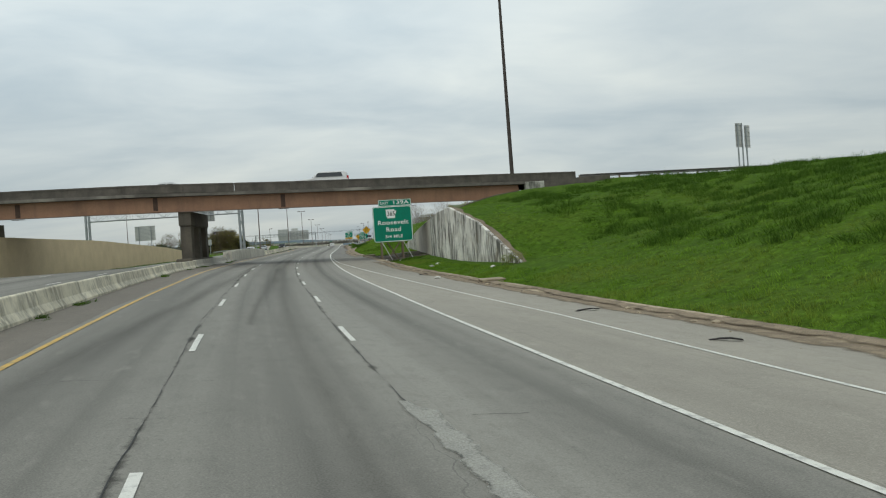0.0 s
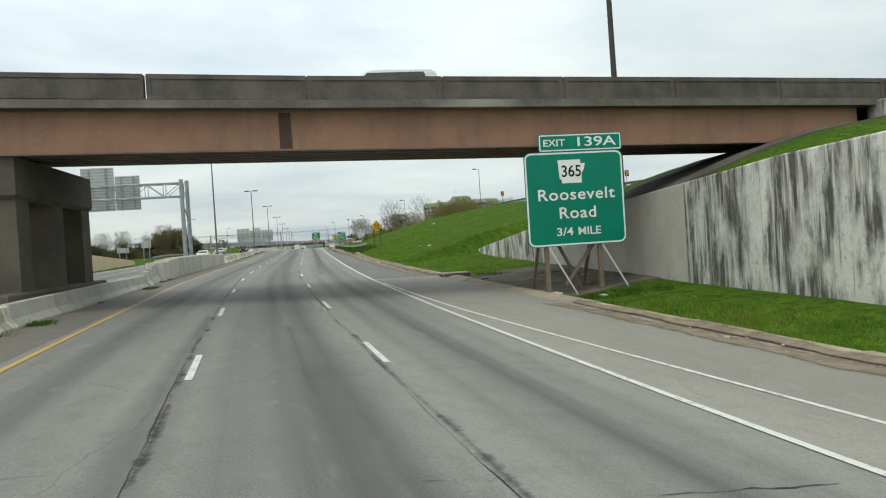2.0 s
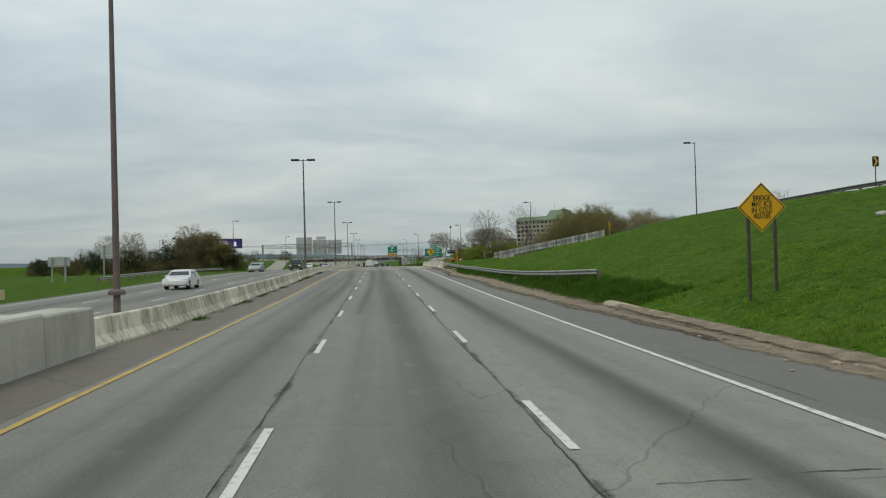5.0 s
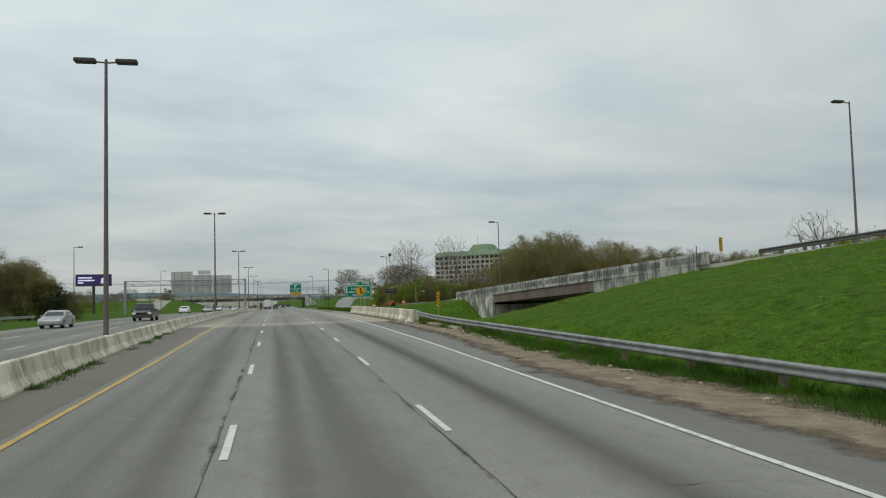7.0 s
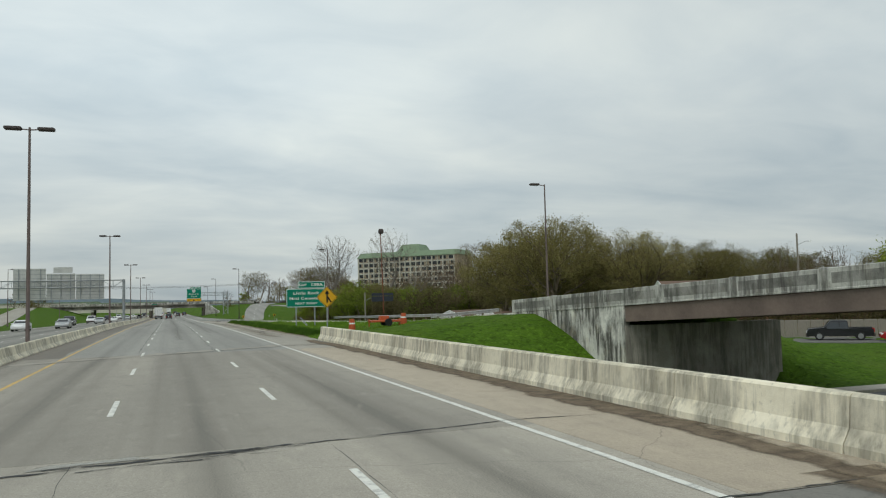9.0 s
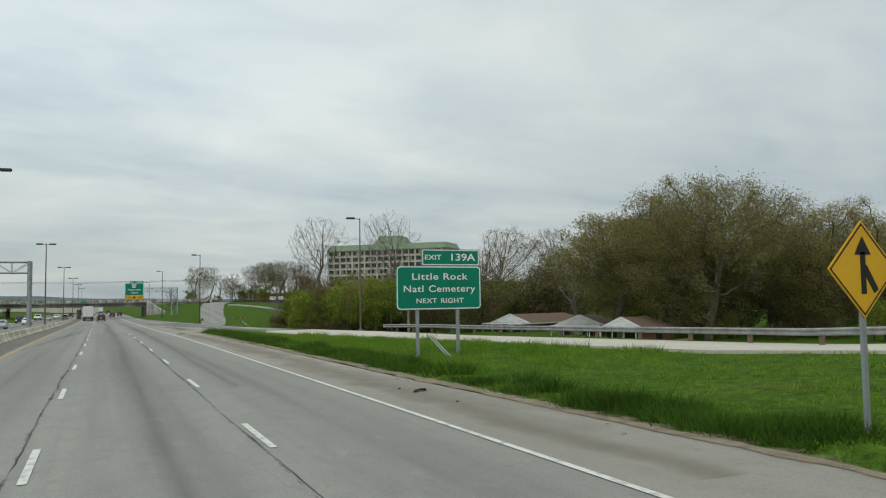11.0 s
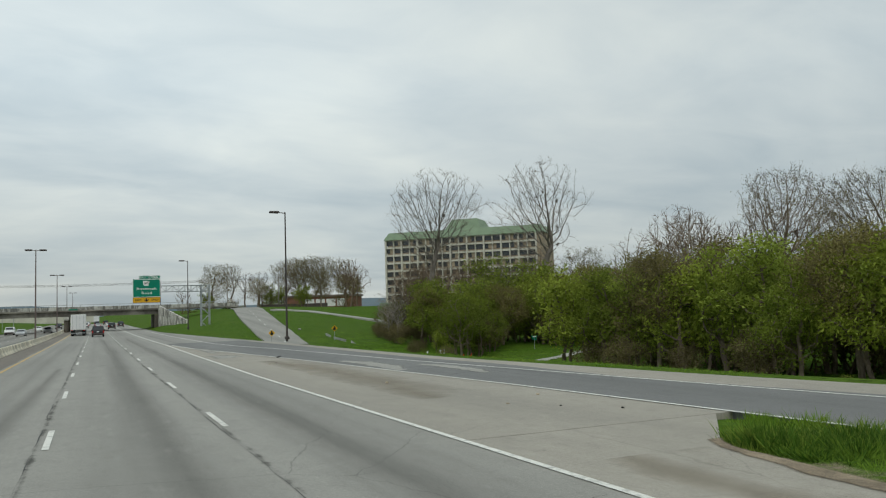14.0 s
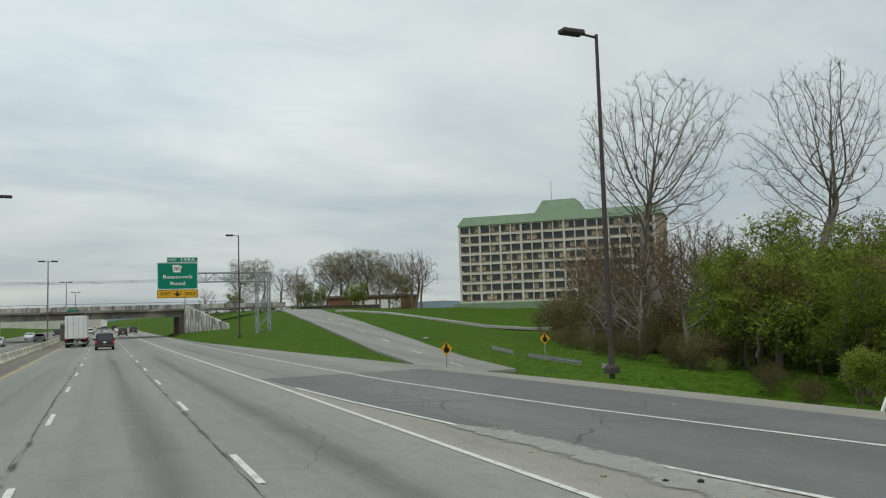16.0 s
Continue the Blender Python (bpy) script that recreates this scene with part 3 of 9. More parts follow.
def thing(name, at, label, category, group="", kind=""):
    ob = new(name)
    ob.empty_display_size = 0.2
    ob.matrix_basis = at
    return tagged(ob, label, category, group, kind)


def upright(x, y, z, turn=0.0):
    return pose(x, y, z, 0, 0, turn)


# ---- lie of the land ----
PROFILE = [(-20, -2.33), (40, -1.45), (100, -0.83), (160, -0.27), (220, 0.64), (280, 0.66), (340, 0.41), (400, -0.15), (460, -0.67), (520, -1.04), (620, -1.3), (900, -1.6)]
CROSSFALL = 0.06


def centre(y):
    """x of the middle lane's centre line."""
    if y < -40:
        return 6.2e-4 * 150**2 + (-40 - y) * 0.186
    return 6.2e-4 * max(110 - y, 0) ** 2


def grade(y):
    if y < -20:
        return -2.33 + (y + 20) * 0.014
    t = PROFILE
    return sum(lerp(t, y + d) for d in (-15, 0, 15)) / 3


def surface(x, y):
    """Height of the pavement, which leans to the right in the bend."""
    e = CROSSFALL * min(max((100 - y) / 50, 0), 1)
    off = min(max(x - centre(y), -14), 16)
    return grade(y) - e * off


# ramp on the right: y, x of its left edge, height
RAMP = [(96, 47, 5.4), (120, 44.5, 5.8), (148, 41.5, 6.2), (161, 39.8, 6.3), (175, 37.6, 6.2), (204, 34.2, 5.3), (225, 31.4, 4.3), (265, 25.9, 2.55), (280, 23.9, 1.9), (300, 21.4, 1.0), (330, 19.3, 0.5), (337.6, 16.9, 0.45), (343, 15.7, 0.42), (350, 14.4, 0.34), (358, 13.7, 0.26), (364, 13.0, 0.19), (372, 12.2, 0.1), (387, 10.1, -0.03), (410, 8.3, -0.24), (425, 6.7, -0.37), (440, 6.0, -0.5)]
RAMP_RIGHT = [(96, 55), (120, 52.5), (148, 49.5), (175, 45), (225, 41), (265, 36), (280, 32.5), (300, 27.4), (330, 24.2), (347, 22.4), (372, 18.2), (390, 16.4), (422, 15.6), (440, 15.0)]
KERB = [(-80, 12.4), (6, 12.25), (15, 11.8), (27, 11.7), (43, 11.1), (54, 10.65), (63, 10.4), (80, 9.6), (93, 8.9), (100, 8.62), (118, 8.45), (140, 8.9), (170, 9.7), (230, 9.9), (280, 9.2), (300, 8.7), (320, 8.6), (345, 8.55), (359, 8.6), (361.6, 8.95), (363.2, 9.7), (364.2, 11.2), (365.5, 12.6)]
WALL_X = 16.2
WALL_LINE = [(-10, 16.2), (30, 19.4), (40, 18.4), (47.6, 17.35), (56, 16.6), (64, 16.2), (640, 16.2)]


def wall_x(y):
    """The wall bends away from the road at its low end."""
    return lerp(WALL_LINE, y)


WALL_TOP = [(37.0, -1.85), (38.4, -1.42), (39.8, -1.01), (41.6, -0.37), (44.1, 0.5), (46.5, 1.25), (49.1, 1.74), (53.0, 2.36), (55.8, 2.85), (60.7, 2.75), (67.3, 2.35), (78.5, 1.75), (85.3, 1.35), (103, -0.1)]
SLOPE_TOP = [(-200, 48, 4.4), (0, 47, 4.4), (41, 48, 4.4), (58, 46, 4.6), (66, 30, 5.0), (84, 30, 5.0), (93, 46, 5.4)]


FRONT_L = [(440, 16.9), (452, 18.9), (460, 20.4), (471, 21.4), (488, 23.1), (504, 24.7), (524, 27.1), (560, 32.0), (640, 43.0)]
FRONT_R = [(440, 22.3), (452, 24.1), (465, 26.3), (477, 28.0), (487, 29.1), (498, 30.4), (518, 33.2), (536, 35.8), (569, 41.0), (640, 53.0)]
FRONT_Z = [(440, -1.8), (452, -1.52), (460, -1.42), (471, -1.0), (488, 0.05), (504, 0.97), (524, 1.9), (560, 3.24), (640, 4.0)]
WALL_FOOT = [(36, -1.65), (40, -1.59), (48, -1.63), (54, -1.57), (61, -1.4), (68, -1.3), (79, -1.1), (89, -0.85), (96, -0.75), (103, -0.45)]


LEFT_RAMP_X = [(400, -38.0), (412, -39.0), (470, -44.0), (520, -48.0), (566, -51.5), (640, -57.0)]
LEFT_RAMP_Z = [(400, -1.0), (425, -0.75), (470, 0.6), (520, 2.6), (555, 4.0), (566, 4.15), (640, 4.2)]


def ramp_left(y):
    return lerp([r[:2] for r in RAMP], y)


def ramp_z(y):
    return lerp([(r[0], r[2]) for r in RAMP], y)


def kerb_x(y):
    return centre(y) + lerp(KERB, y)


def smooth(a, b, v):
    t = min(max((v - a) / (b - a), 0), 1)
    return t * t * (3 - 2 * t)


def land(x, y):
    """Height of the open ground."""
    off = x - centre(y)
    road = surface(x, y)
    if x > centre(y):
        k = kerb_x(y) + (0.3 if 28 < y < 48 else 0.6)
        if y < 66:
            xe, ze = lerp([r[:2] for r in SLOPE_TOP], y), lerp([(r[0], r[2]) for r in SLOPE_TOP], y)
        elif y < 93:
            xe, ze = lerp([r[:2] for r in SLOPE_TOP], y), lerp([(r[0], r[2]) for r in SLOPE_TOP], y)
        elif y < 440:
            xe, ze = ramp_left(y) - 0.6, ramp_z(y) - 0.06
        else:
            xe, ze = 15.5, grade(y)
        if y > 440:
            base = grade(y) - 0.08
            l, r, fz = lerp(FRONT_L, y), lerp(FRONT_R, y), lerp(FRONT_Z, y)
            edge = lerp([(440, 15.4), (480, 13.6), (520, 11.9), (620, 11.4)], y)
            back = -2.8 + 5.8 * smooth(500, 600, y)
            if x < edge:
                return base - 0.1
            if x < l - 1.6:
                f = (x - edge) / max(l - 1.6 - edge, 0.1)
                return base + (fz - base) * f + 0.10 * max(fz - base, 0) * math.sin(math.pi * f)
            if x < r + 1.6:
                return fz - 0.16
            return fz + (back - fz) * smooth(r + 1.6, r + 36, x) - 0.16 * (1 - smooth(r + 1.6, r + 3, x))
        base = road - 0.05
        if x <= k:
            z = base - 0.12
        elif 37.5 < y < 103 and x < wall_x(y) + 0.15:
            z = base + (lerp(WALL_FOOT, y) - base) * smooth(k, wall_x(y), x)
        elif x <= xe:
            start, z0 = k, base
            if 37.5 <= y <= 103:
                start, z0 = wall_x(y) + 0.15, lerp(WALL_TOP, y) - 0.12
            f = (x - start) / max(xe - start, 0.1)
            bulge = (0.08 if y < 66 else 0.2) * math.sin(math.pi * min(f, 1)) * max(ze - z0, 0)
            z = z0 + (ze - z0) * f + bulge * (1 - 0.8 * smooth(185, 215, y))
        else:
            far = xe + (14 if y < 270 else 10)
            drop = ze + (1.5 if y < 90 else 0)
            if y < 235:
                z = ze - max(ze - 0.5, 0) * smooth(far, far + 25, x)
            else:
                z = ze + (lerp([(380, -1.6), (405, -2.5), (430, -3.1), (440, -2.8)], y) - ze) * smooth(far - 2, far + 10, x)
        # street that passes under both bridges
        if x > 10.4:
            near = smooth(219, 250, y) * (1.0 if x < ramp_left(y) + 0.2 else smooth(240.6, 241.4, y))
            if x < ramp_left(y) + 0.3:
                cut = near * (1 - smooth(262, 275, y))
            else:
                cut = near * (1 - smooth(265.6, 268.5, y) if x < lerp(RAMP_RIGHT, y) + 0.8 else 1 - smooth(260, 275, y))
            if cut > 0:
                z = z + (min(-2.7, z) - z) * cut
        return z
    # opposing carriageway and beyond
    if off > -21.5:
        return road - 0.17
    z = road - 0.08
    if y > 405:
        # bank that carries the opposite slip road up to the far overpass
        c, h = lerp(LEFT_RAMP_X, y), lerp(LEFT_RAMP_Z, y)
        top = h * (1 - smooth(582, 606, y))
        if x > c - 4.2:
            z += (top - z) * smooth(-23, c + 4.2, x) if top > z else 0.0
        else:
            low = -0.9 + 4.9 * smooth(546, 565, y) * (1 - smooth(580, 600, y))
            z = top + (low - top) * smooth(c - 4.2, c - 22, x)
    if off < -25.4 and y < 175:
        top = lerp([(-200, 3.2), (100, 3.1), (139, 2.1), (174, 0.8)], y)
        z += (top - 0.1 - z) * smooth(-28.4, -31, off) + 1.6 * smooth(-27, -40, off) * (1 - smooth(90, 190, y))
    return z


# ---- ground ----
def spaced(stops):
    """Grid lines from rows of (start, step), up to the last start."""
    out = []
    for (a, s), (b, _) in zip(stops, stops[1:]):
        n = max(1, round((b - a) / s))
        out += [a + (b - a) * i / n for i in range(n)]
    return out + [stops[-1][0]]


def relief(x, y):
    """Hummocks and tussocks of the open ground, on top of land()."""
    yy = min(max(y, -200), 640)
    b = 0.0
    if x > kerb_x(yy) + 0.9 or x < centre(yy) - 26:
        rise = smooth(kerb_x(yy) + 0.9, kerb_x(yy) + 2.4, x) if x > 0 else 1.0
        b = 0.22 * noise.noise((x * 0.12, y * 0.12, 0)) + 0.11 * noise.noise((x * 0.42, y * 0.42, 3)) + 0.085 * noise.noise((x * 0.95, y * 0.95, 8))
        b *= rise
        if 33 < y < 105 and abs(x - wall_x(y)) < 1.2:
            b *= 0.2
        if yy > 280 and x < ramp_left(min(yy, 440)) + 14:
            b *= 0.5
        if 242 < y < 264:
            b *= 0.1
        if yy > 440 and lerp(FRONT_L, yy) - 5 < x < lerp(FRONT_R, yy) + 5:
            b *= 0.12
    if 200 < yy < 440 and ramp_left(yy) - 1 < x < lerp(RAMP_RIGHT, yy) + 0.8:
        b = min(b, 0.0) - 0.04
    return b


def make_ground():
    xs = spaced([(-3000, 600), (-600, 120), (-120, 10), (-75, 3), (-45, 3), (-12, 2.5), (0, 2), (8, 0.7), (16.0, 0.3), (16.3, 0.1), (16.4, 0.65), (34, 0.95), (52, 2), (60, 4), (120, 15), (300, 100), (700, 600), (3100, 600)])
    ys = spaced([(-900, 200), (-100, 12), (-20, 1.6), (0, 0.9), (64, 1.5), (84, 1.0), (150, 1.2), (225, 1.5), (280, 2), (360, 3), (480, 3), (540, 2.5), (610, 5), (640, 20), (900, 150), (1500, 500), (4500, 500)])
    sh = Shape()
    nx = len(xs)
    for y in ys:
        for x in xs:
            x += (wall_x(y) - WALL_X) * smooth(9, 15, x) * (1 - smooth(18, 40, x))
            yy = min(max(y, -200), 640)
            z = land(x + centre(y) - centre(yy) if y < -200 else x, yy) if y <= 640 else land(x, 640)
            bump = relief(x, y)
            sh.v.append((x, y, z + bump))
    for j in range(len(ys) - 1):
        for i in range(nx - 1):
            a = j * nx + i
            sh.f.append((a, a + 1, a + nx + 1, a + nx))
    me = sh.mesh("ground", M["grass"], smooth=True)
    ob = new("ground", me)
    return tagged(ob, "rolling verge of lush green spring grass beside the motorway", "ground", kind="structure")


ground = make_ground()


def ribbon(name, left, right, y0, y1, mat, lift=0.0, step=3.0, height=None, thick=0.0, parent=None, cols=2, uvoff=True):
    """A paved strip between two lines x(y), with uv in metres across the lanes and along."""
    sh, uv = Shape(), []
    n = max(1, round((y1 - y0) / step))
    height = height or surface
    for i in range(n + 1):
        y = y0 + (y1 - y0) * i / n
        a, b = left(y), right(y)
        for k in range(cols + 1):
            x = a + (b - a) * k / cols
            sh.v.append((x, y, height(x, y) + lift))
            uv.append((x - centre(y), y))
    c = cols + 1
    for i in range(n):
        for k in range(cols):
            p = i * c + k
            sh.f.append((p, p + 1, p + c + 1, p + c))
    if cols > 1:
        # turned-down edge
        rim = [k for k in range(c)] + [i * c + cols for i in range(1, n + 1)] + [n * c + k for k in range(cols - 1, -1, -1)] + [i * c for i in range(n - 1, 0, -1)]
        low = len(sh.v)
        for q in rim:
            x, y, z = sh.v[q]
            sh.v.append((x, y, z - 0.3))
            uv.append(uv[q])
        for i in range(len(rim)):
            j = (i + 1) % len(rim)
            sh.f.append((rim[j], rim[i], low + i, low + j))
    me = sh.mesh(name, M[mat], uv=uv)
    ob = new(name, me)
    if parent is not None:
        ob.parent = parent
    return ob


def along(off):
    """A line at a fixed or tabled distance from the centre line."""
    if callable(off):
        return off
    if isinstance(off, (int, float)):
        return lambda y: centre(y) + off
    return lambda y: centre(y) + lerp(off, y)


# right edge of the travelled lanes, and the second, older line that tapers into it
EDGE = [(-80, 4.8), (-3, 4.85), (8, 5.12), (24, 5.38), (50, 5.45), (100, 5.45), (170, 5.5), (230, 5.62), (345, 5.6), (386, 5.38), (410, 5.5), (436, 5.75), (500, 5.6), (900, 5.5)]
YELLOW = [(-200, -5.0), (5, -4.98), (34, -4.85), (60, -4.93), (72, -5.03), (80, -5.2), (92, -5.5), (105, -5.6), (116, -5.72), (140, -5.6), (170, -5.33), (185, -5.42), (203, -5.12), (234, -5.22), (250, -5.4), (640, -5.45)]
TAPER = [(-80, 8.3), (1, 8.42), (13, 8.62), (26, 8.15), (36, 7.75), (50, 7.1), (58, 6.5), (66, 5.95), (80, 5.62)]
PAVED = [(-80, 12.2), (6, 12.05), (15, 11.6), (27, 11.5), (43, 10.9), (54, 10.45), (63, 10.2), (80, 9.4), (93, 8.7), (100, 8.42), (118, 8.25), (140, 8.4), (160, 7.9), (230, 8.3), (236, 9.0), (280, 9.0), (300, 8.4), (345, 8.35), (359, 8.4), (361.6, 8.8), (363.2, 9.5), (364.2, 11.0), (366, 12.4)]

road = tagged(ribbon("road", along(-7.6), along(EDGE), -200, 229, "road", cols=6), "three grey worn lanes with dark oil lines and cracks", "road", kind="structure")
tagged(ribbon("road", along(-7.6), along(EDGE), 229.02, 900, "road_pale", cols=6), "three pale grey worn lanes with dark oil lines", "road", kind="structure")
for a, b, kind in ((-200, 83.98, "shoulder"), (84, 231.38, "shoulder_dark"), (231.4, 364.98, "shoulder")):
    tagged(ribbon("shoulder", along(EDGE), along(PAVED), a, b, kind, cols=3), "gritty cracked shoulder with loose debris", "shoulder", kind="structure")
tagged(ribbon("opposing_road", along(-21.8), along(-7.62), -200, 900, "road", lift=0.0, cols=5), "grey worn lanes of the opposing carriageway", "road", kind="structure")
tagged(ribbon("bridge_deck", along(-7.3), along(8.9), 231.4, 266.2, "deck", lift=0.006, step=2, cols=5), "pale jointed concrete deck of the motorway bridge", "road", kind="structure")
tagged(ribbon("bridge_deck", along(-7.25), along(8.88), 237.3, 266.2, "deck_grey", lift=0.0085, step=2, cols=5), "grey worn concrete deck beyond the broken joint", "road", kind="structure")


def ragged(y, seed, k=1.0):
    """An uneven margin."""
    return k * (0.55 * noise.noise((y * 0.23, seed, 0)) + 0.28 * noise.noise((y * 0.9, seed, 4)))


def ramp_height(x, y):
    s = surface(x, y)
    return ramp_z(y) + (s - ramp_z(y)) * smooth(340, 375, y) if y < 440 else s


# painted line between the gore and the merging lane
GORE = [(356, 12.7), (361, 12.3), (374, 11.5), (387, 10.45), (397, 9.6), (410, 8.2), (419, 7.05), (428, 6.4), (440, 5.9)]


tagged(ribbon("ramp_road", lambda y: ramp_left(y) - 0.5, lambda y: lerp(RAMP_RIGHT, y), 96, 359, "ramp", lift=0.012, height=ramp_height, cols=3), "pale sand-coloured concrete slip road", "road", kind="structure")
tagged(ribbon("merge_road", lambda y: centre(y) + 5.49, lambda y: lerp(RAMP_RIGHT, y), 365, 440, "shoulder", lift=0.004, height=ramp_height, cols=5), "grey paved gore where the slip road joins", "road", kind="structure")
tagged(ribbon("merge_lane", lambda y: max(lerp(GORE, y) + 0.05, 5.6), lambda y: lerp(RAMP_RIGHT, y) - 2.4 + 1.2 * smooth(372, 385, y), 359.02, 440, "asphalt", lift=0.012, height=ramp_height, cols=3), "dark asphalt merging lane", "road", kind="structure")
tagged(ribbon("exit_lane", along(5.49), lambda y: lerp([(440, 15.0), (480, 13.2), (520, 11.5), (620, 11.0), (900, 11.0)], y), 440, 900, "road_pale", lift=0.003, cols=3), "grey exit lane with a patched surface", "road", kind="structure")
tagged(ribbon("median_shoulder", along(-7.58), lambda y: centre(y) + lerp(YELLOW, y) - 0.28 + ragged(y, 31, 0.35), -200, 640, "grit", lift=0.004, cols=2), "brown gritty strip of dust along the median barrier", "shoulder", kind="structure")
def smear(name, line, wide, y0, y1, mat, lift=0.006, step=1.2, height=None, parent=None):
    """A film of rubber or soil along a line, with v across it from -1 to 1."""
    sh, uv = Shape(), []
    n = max(2, round((y1 - y0) / step))
    height = height or surface
    for i in range(n + 1):
        y = y0 + (y1 - y0) * i / n
        w = wide(y) if callable(wide) else wide
        fade = min(1.0, 4.0 * i / n, 4.0 * (n - i) / n)
        for k in (-1, 0, 1):
            x = line(y) + k * w / 2
            sh.v.append((x, y, height(x, y) + lift))
            uv.append((y, k if k else 1 - max(fade, 0.02)))
    for i in range(n):
        for k in (0, 1):
            q = i * 3 + k
            sh.f.append((q, q + 1, q + 4, q + 3))
    return part(name, sh.mesh(name, M[mat], uv=uv), mat, parent)


# washed soil in front of and over the kerb
for a, b in ((-22, 66), (84, 150)):
    tagged(smear("soil_strip", lambda y: kerb_x(y) - 0.5 + ragged(y, 7, 0.35), lambda y: 1.5 + ragged(y, 17, 0.9), a, b, "soil_film", 0.012, 0.7), "washed sandy soil and grit in front of the kerb", "soil", kind="structure")
tagged(smear("soil_strip", lambda y: kerb_x(y) + 0.05 + ragged(y, 9, 0.5), lambda y: 0.9 + ragged(y, 19, 0.7), 281, 362.5, "soil_film", 0.014, 0.7), "sandy soil and grit at the edge of the grass", "soil", kind="structure")
tagged(smear("soil_strip", lambda y: kerb_x(y) - 1.5 + ragged(y, 29, 0.9), 2.2, 284, 362, "dust_film", 0.009, 1.0), "thin dust over the gritty shoulder", "soil", kind="structure")
# dust on the deck shoulder and dirt gathered at the foot of the barrier
tagged(ribbon("deck_shoulder", along(6.0), along(8.85), 231.45, 266, "deck_dust", lift=0.0115, step=2, cols=4), "tan dusty concrete shoulder of the bridge deck", "road", kind="structure")
tagged(smear("soil_strip", lambda y: centre(y) + 8.5 + ragged(y, 21, 0.4), 1.5, 231.5, 276, "mud_film", 0.02, 0.5), "dark dirt and grit gathered along the barrier foot", "soil", kind="structure")
# long rubbed tyre tracks, some swerving from lane to lane
for stops, wide, y0, y1 in (([(-6, -4.3), (6, -3.9), (13, -3.5), (22, -2.75), (41, -1.9), (66, -1.6)], 0.8, -6, 66), ([(-20, 0.7), (18, 0.76), (36, 0.95), (70, 0.9), (110, 0.55), (160, 0.5), (231, 0.6)], 0.9, -20, 231), ([(14, -0.35), (18.4, -0.27), (36, 0.32), (62, 0.6)], 0.6, 12, 62),
                            ([(60, -3.9), (110, -3.6), (150, -3.2), (180, -2.6), (231, -3.4)], 0.8, 70, 231), ([(90, 3.4), (231, 3.7)], 0.9, 92, 231), ([(150, -1.0), (185, -0.75), (231, -0.9)], 0.6, 150, 228),
                            ([(236, 0.1), (266, 0.0)], 2.2, 238, 262), ([(236, -0.2), (266, 0.2)], 1.7, 240, 258), ([(236, -4.2), (266, -3.7)], 1.1, 238, 264), ([(290, 0.5), (470, 0.5)], 0.8, 285, 470), ([(330, -4.9), (350, -4.2), (372, -3.0), (400, -2.4)], 0.7, 330, 400), ([(300, 3.3), (470, 3.5)], 0.8, 300, 470)):
    tagged(smear("tyre_track", lambda y, s=stops: centre(y) + lerp(s, y), lambda y, w=wide: w * 1.25 * (1 + 0.4 * noise.noise((y * 0.07, w, 0))), y0, y1, "rubber", 0.007 + 0.0003 * (y0 % 7)), "dark rubbed tyre track along the worn lane", "road", kind="structure")
# bare soil at the edge of the shoulder
SOIL_IN = [(138, 8.3), (160, 7.4), (170, 7.1), (180, 7.4), (193, 6.6), (200, 7.0), (209, 7.6), (231, 7.9)]
SOIL_OUT = [(138, 8.7), (160, 8.9), (172, 8.8), (186, 9.0), (195, 8.3), (206, 8.6), (215, 9.0), (231, 9.4)]
tagged(ribbon("soil_bed", lambda y: centre(y) + lerp(PAVED, y) - 0.05, lambda y: centre(y) + lerp(SOIL_OUT, y) + 0.2 + ragged(y, 5, 0.4), 138, 231.3, "dirt", lift=0.002, step=0.7, cols=3), "bare brown soil with gravel beside the shoulder", "soil", kind="structure")
for lift, seed, grow_by, mat in ((0.012, 1, 0.5, "mud_film"), (0.016, 41, -0.4, "soil_film")):
    tagged(smear("soil_strip", lambda y: centre(y) + (lerp(SOIL_IN, y) + lerp(SOIL_OUT, y)) / 2 + ragged(y, seed, 0.6), lambda y: lerp(SOIL_OUT, y) - lerp(SOIL_IN, y) + 1.0 + grow_by, 138, 232, mat, lift, 0.7), "trodden brown soil and grit beside the shoulder", "soil", kind="structure")

# frontage road that climbs to the far bridge
def front_height(x, y):
    return lerp(FRONT_Z, y) + 0.03


tagged(ribbon("frontage_road", lambda y: lerp(FRONT_L, y), lambda y: lerp(FRONT_R, y), 449, 640, "road_pale", height=front_height, cols=4), "two-lane frontage road climbing a grassy bank", "road", kind="structure")
tagged(ribbon("under_street", lambda y: 10.6, lambda y: 130.0, 246.5, 257.5, "asphalt", lift=0.06, height=lambda x, y: -2.7, cols=40), "dark side street passing under the bridges", "road", kind="structure")

walkway = ribbon("footpath", lambda y: 10.6, lambda y: 130.0, 257.9, 259.6, "ramp", lift=0.16, height=lambda x, y: -2.7, cols=40)
tagged(walkway, "pale concrete footpath along the side street", "footpath", kind="structure")
tagged(ribbon("left_slip_road", lambda y: lerp(LEFT_RAMP_X, y) - 3.4, lambda y: lerp(LEFT_RAMP_X, y) + 3.4, 406, 565, "shoulder", lift=0.09, height=lambda x, y: lerp(LEFT_RAMP_Z, y), cols=3), "grey slip road climbing a grass bank beyond the opposing lanes", "road", kind="structure")
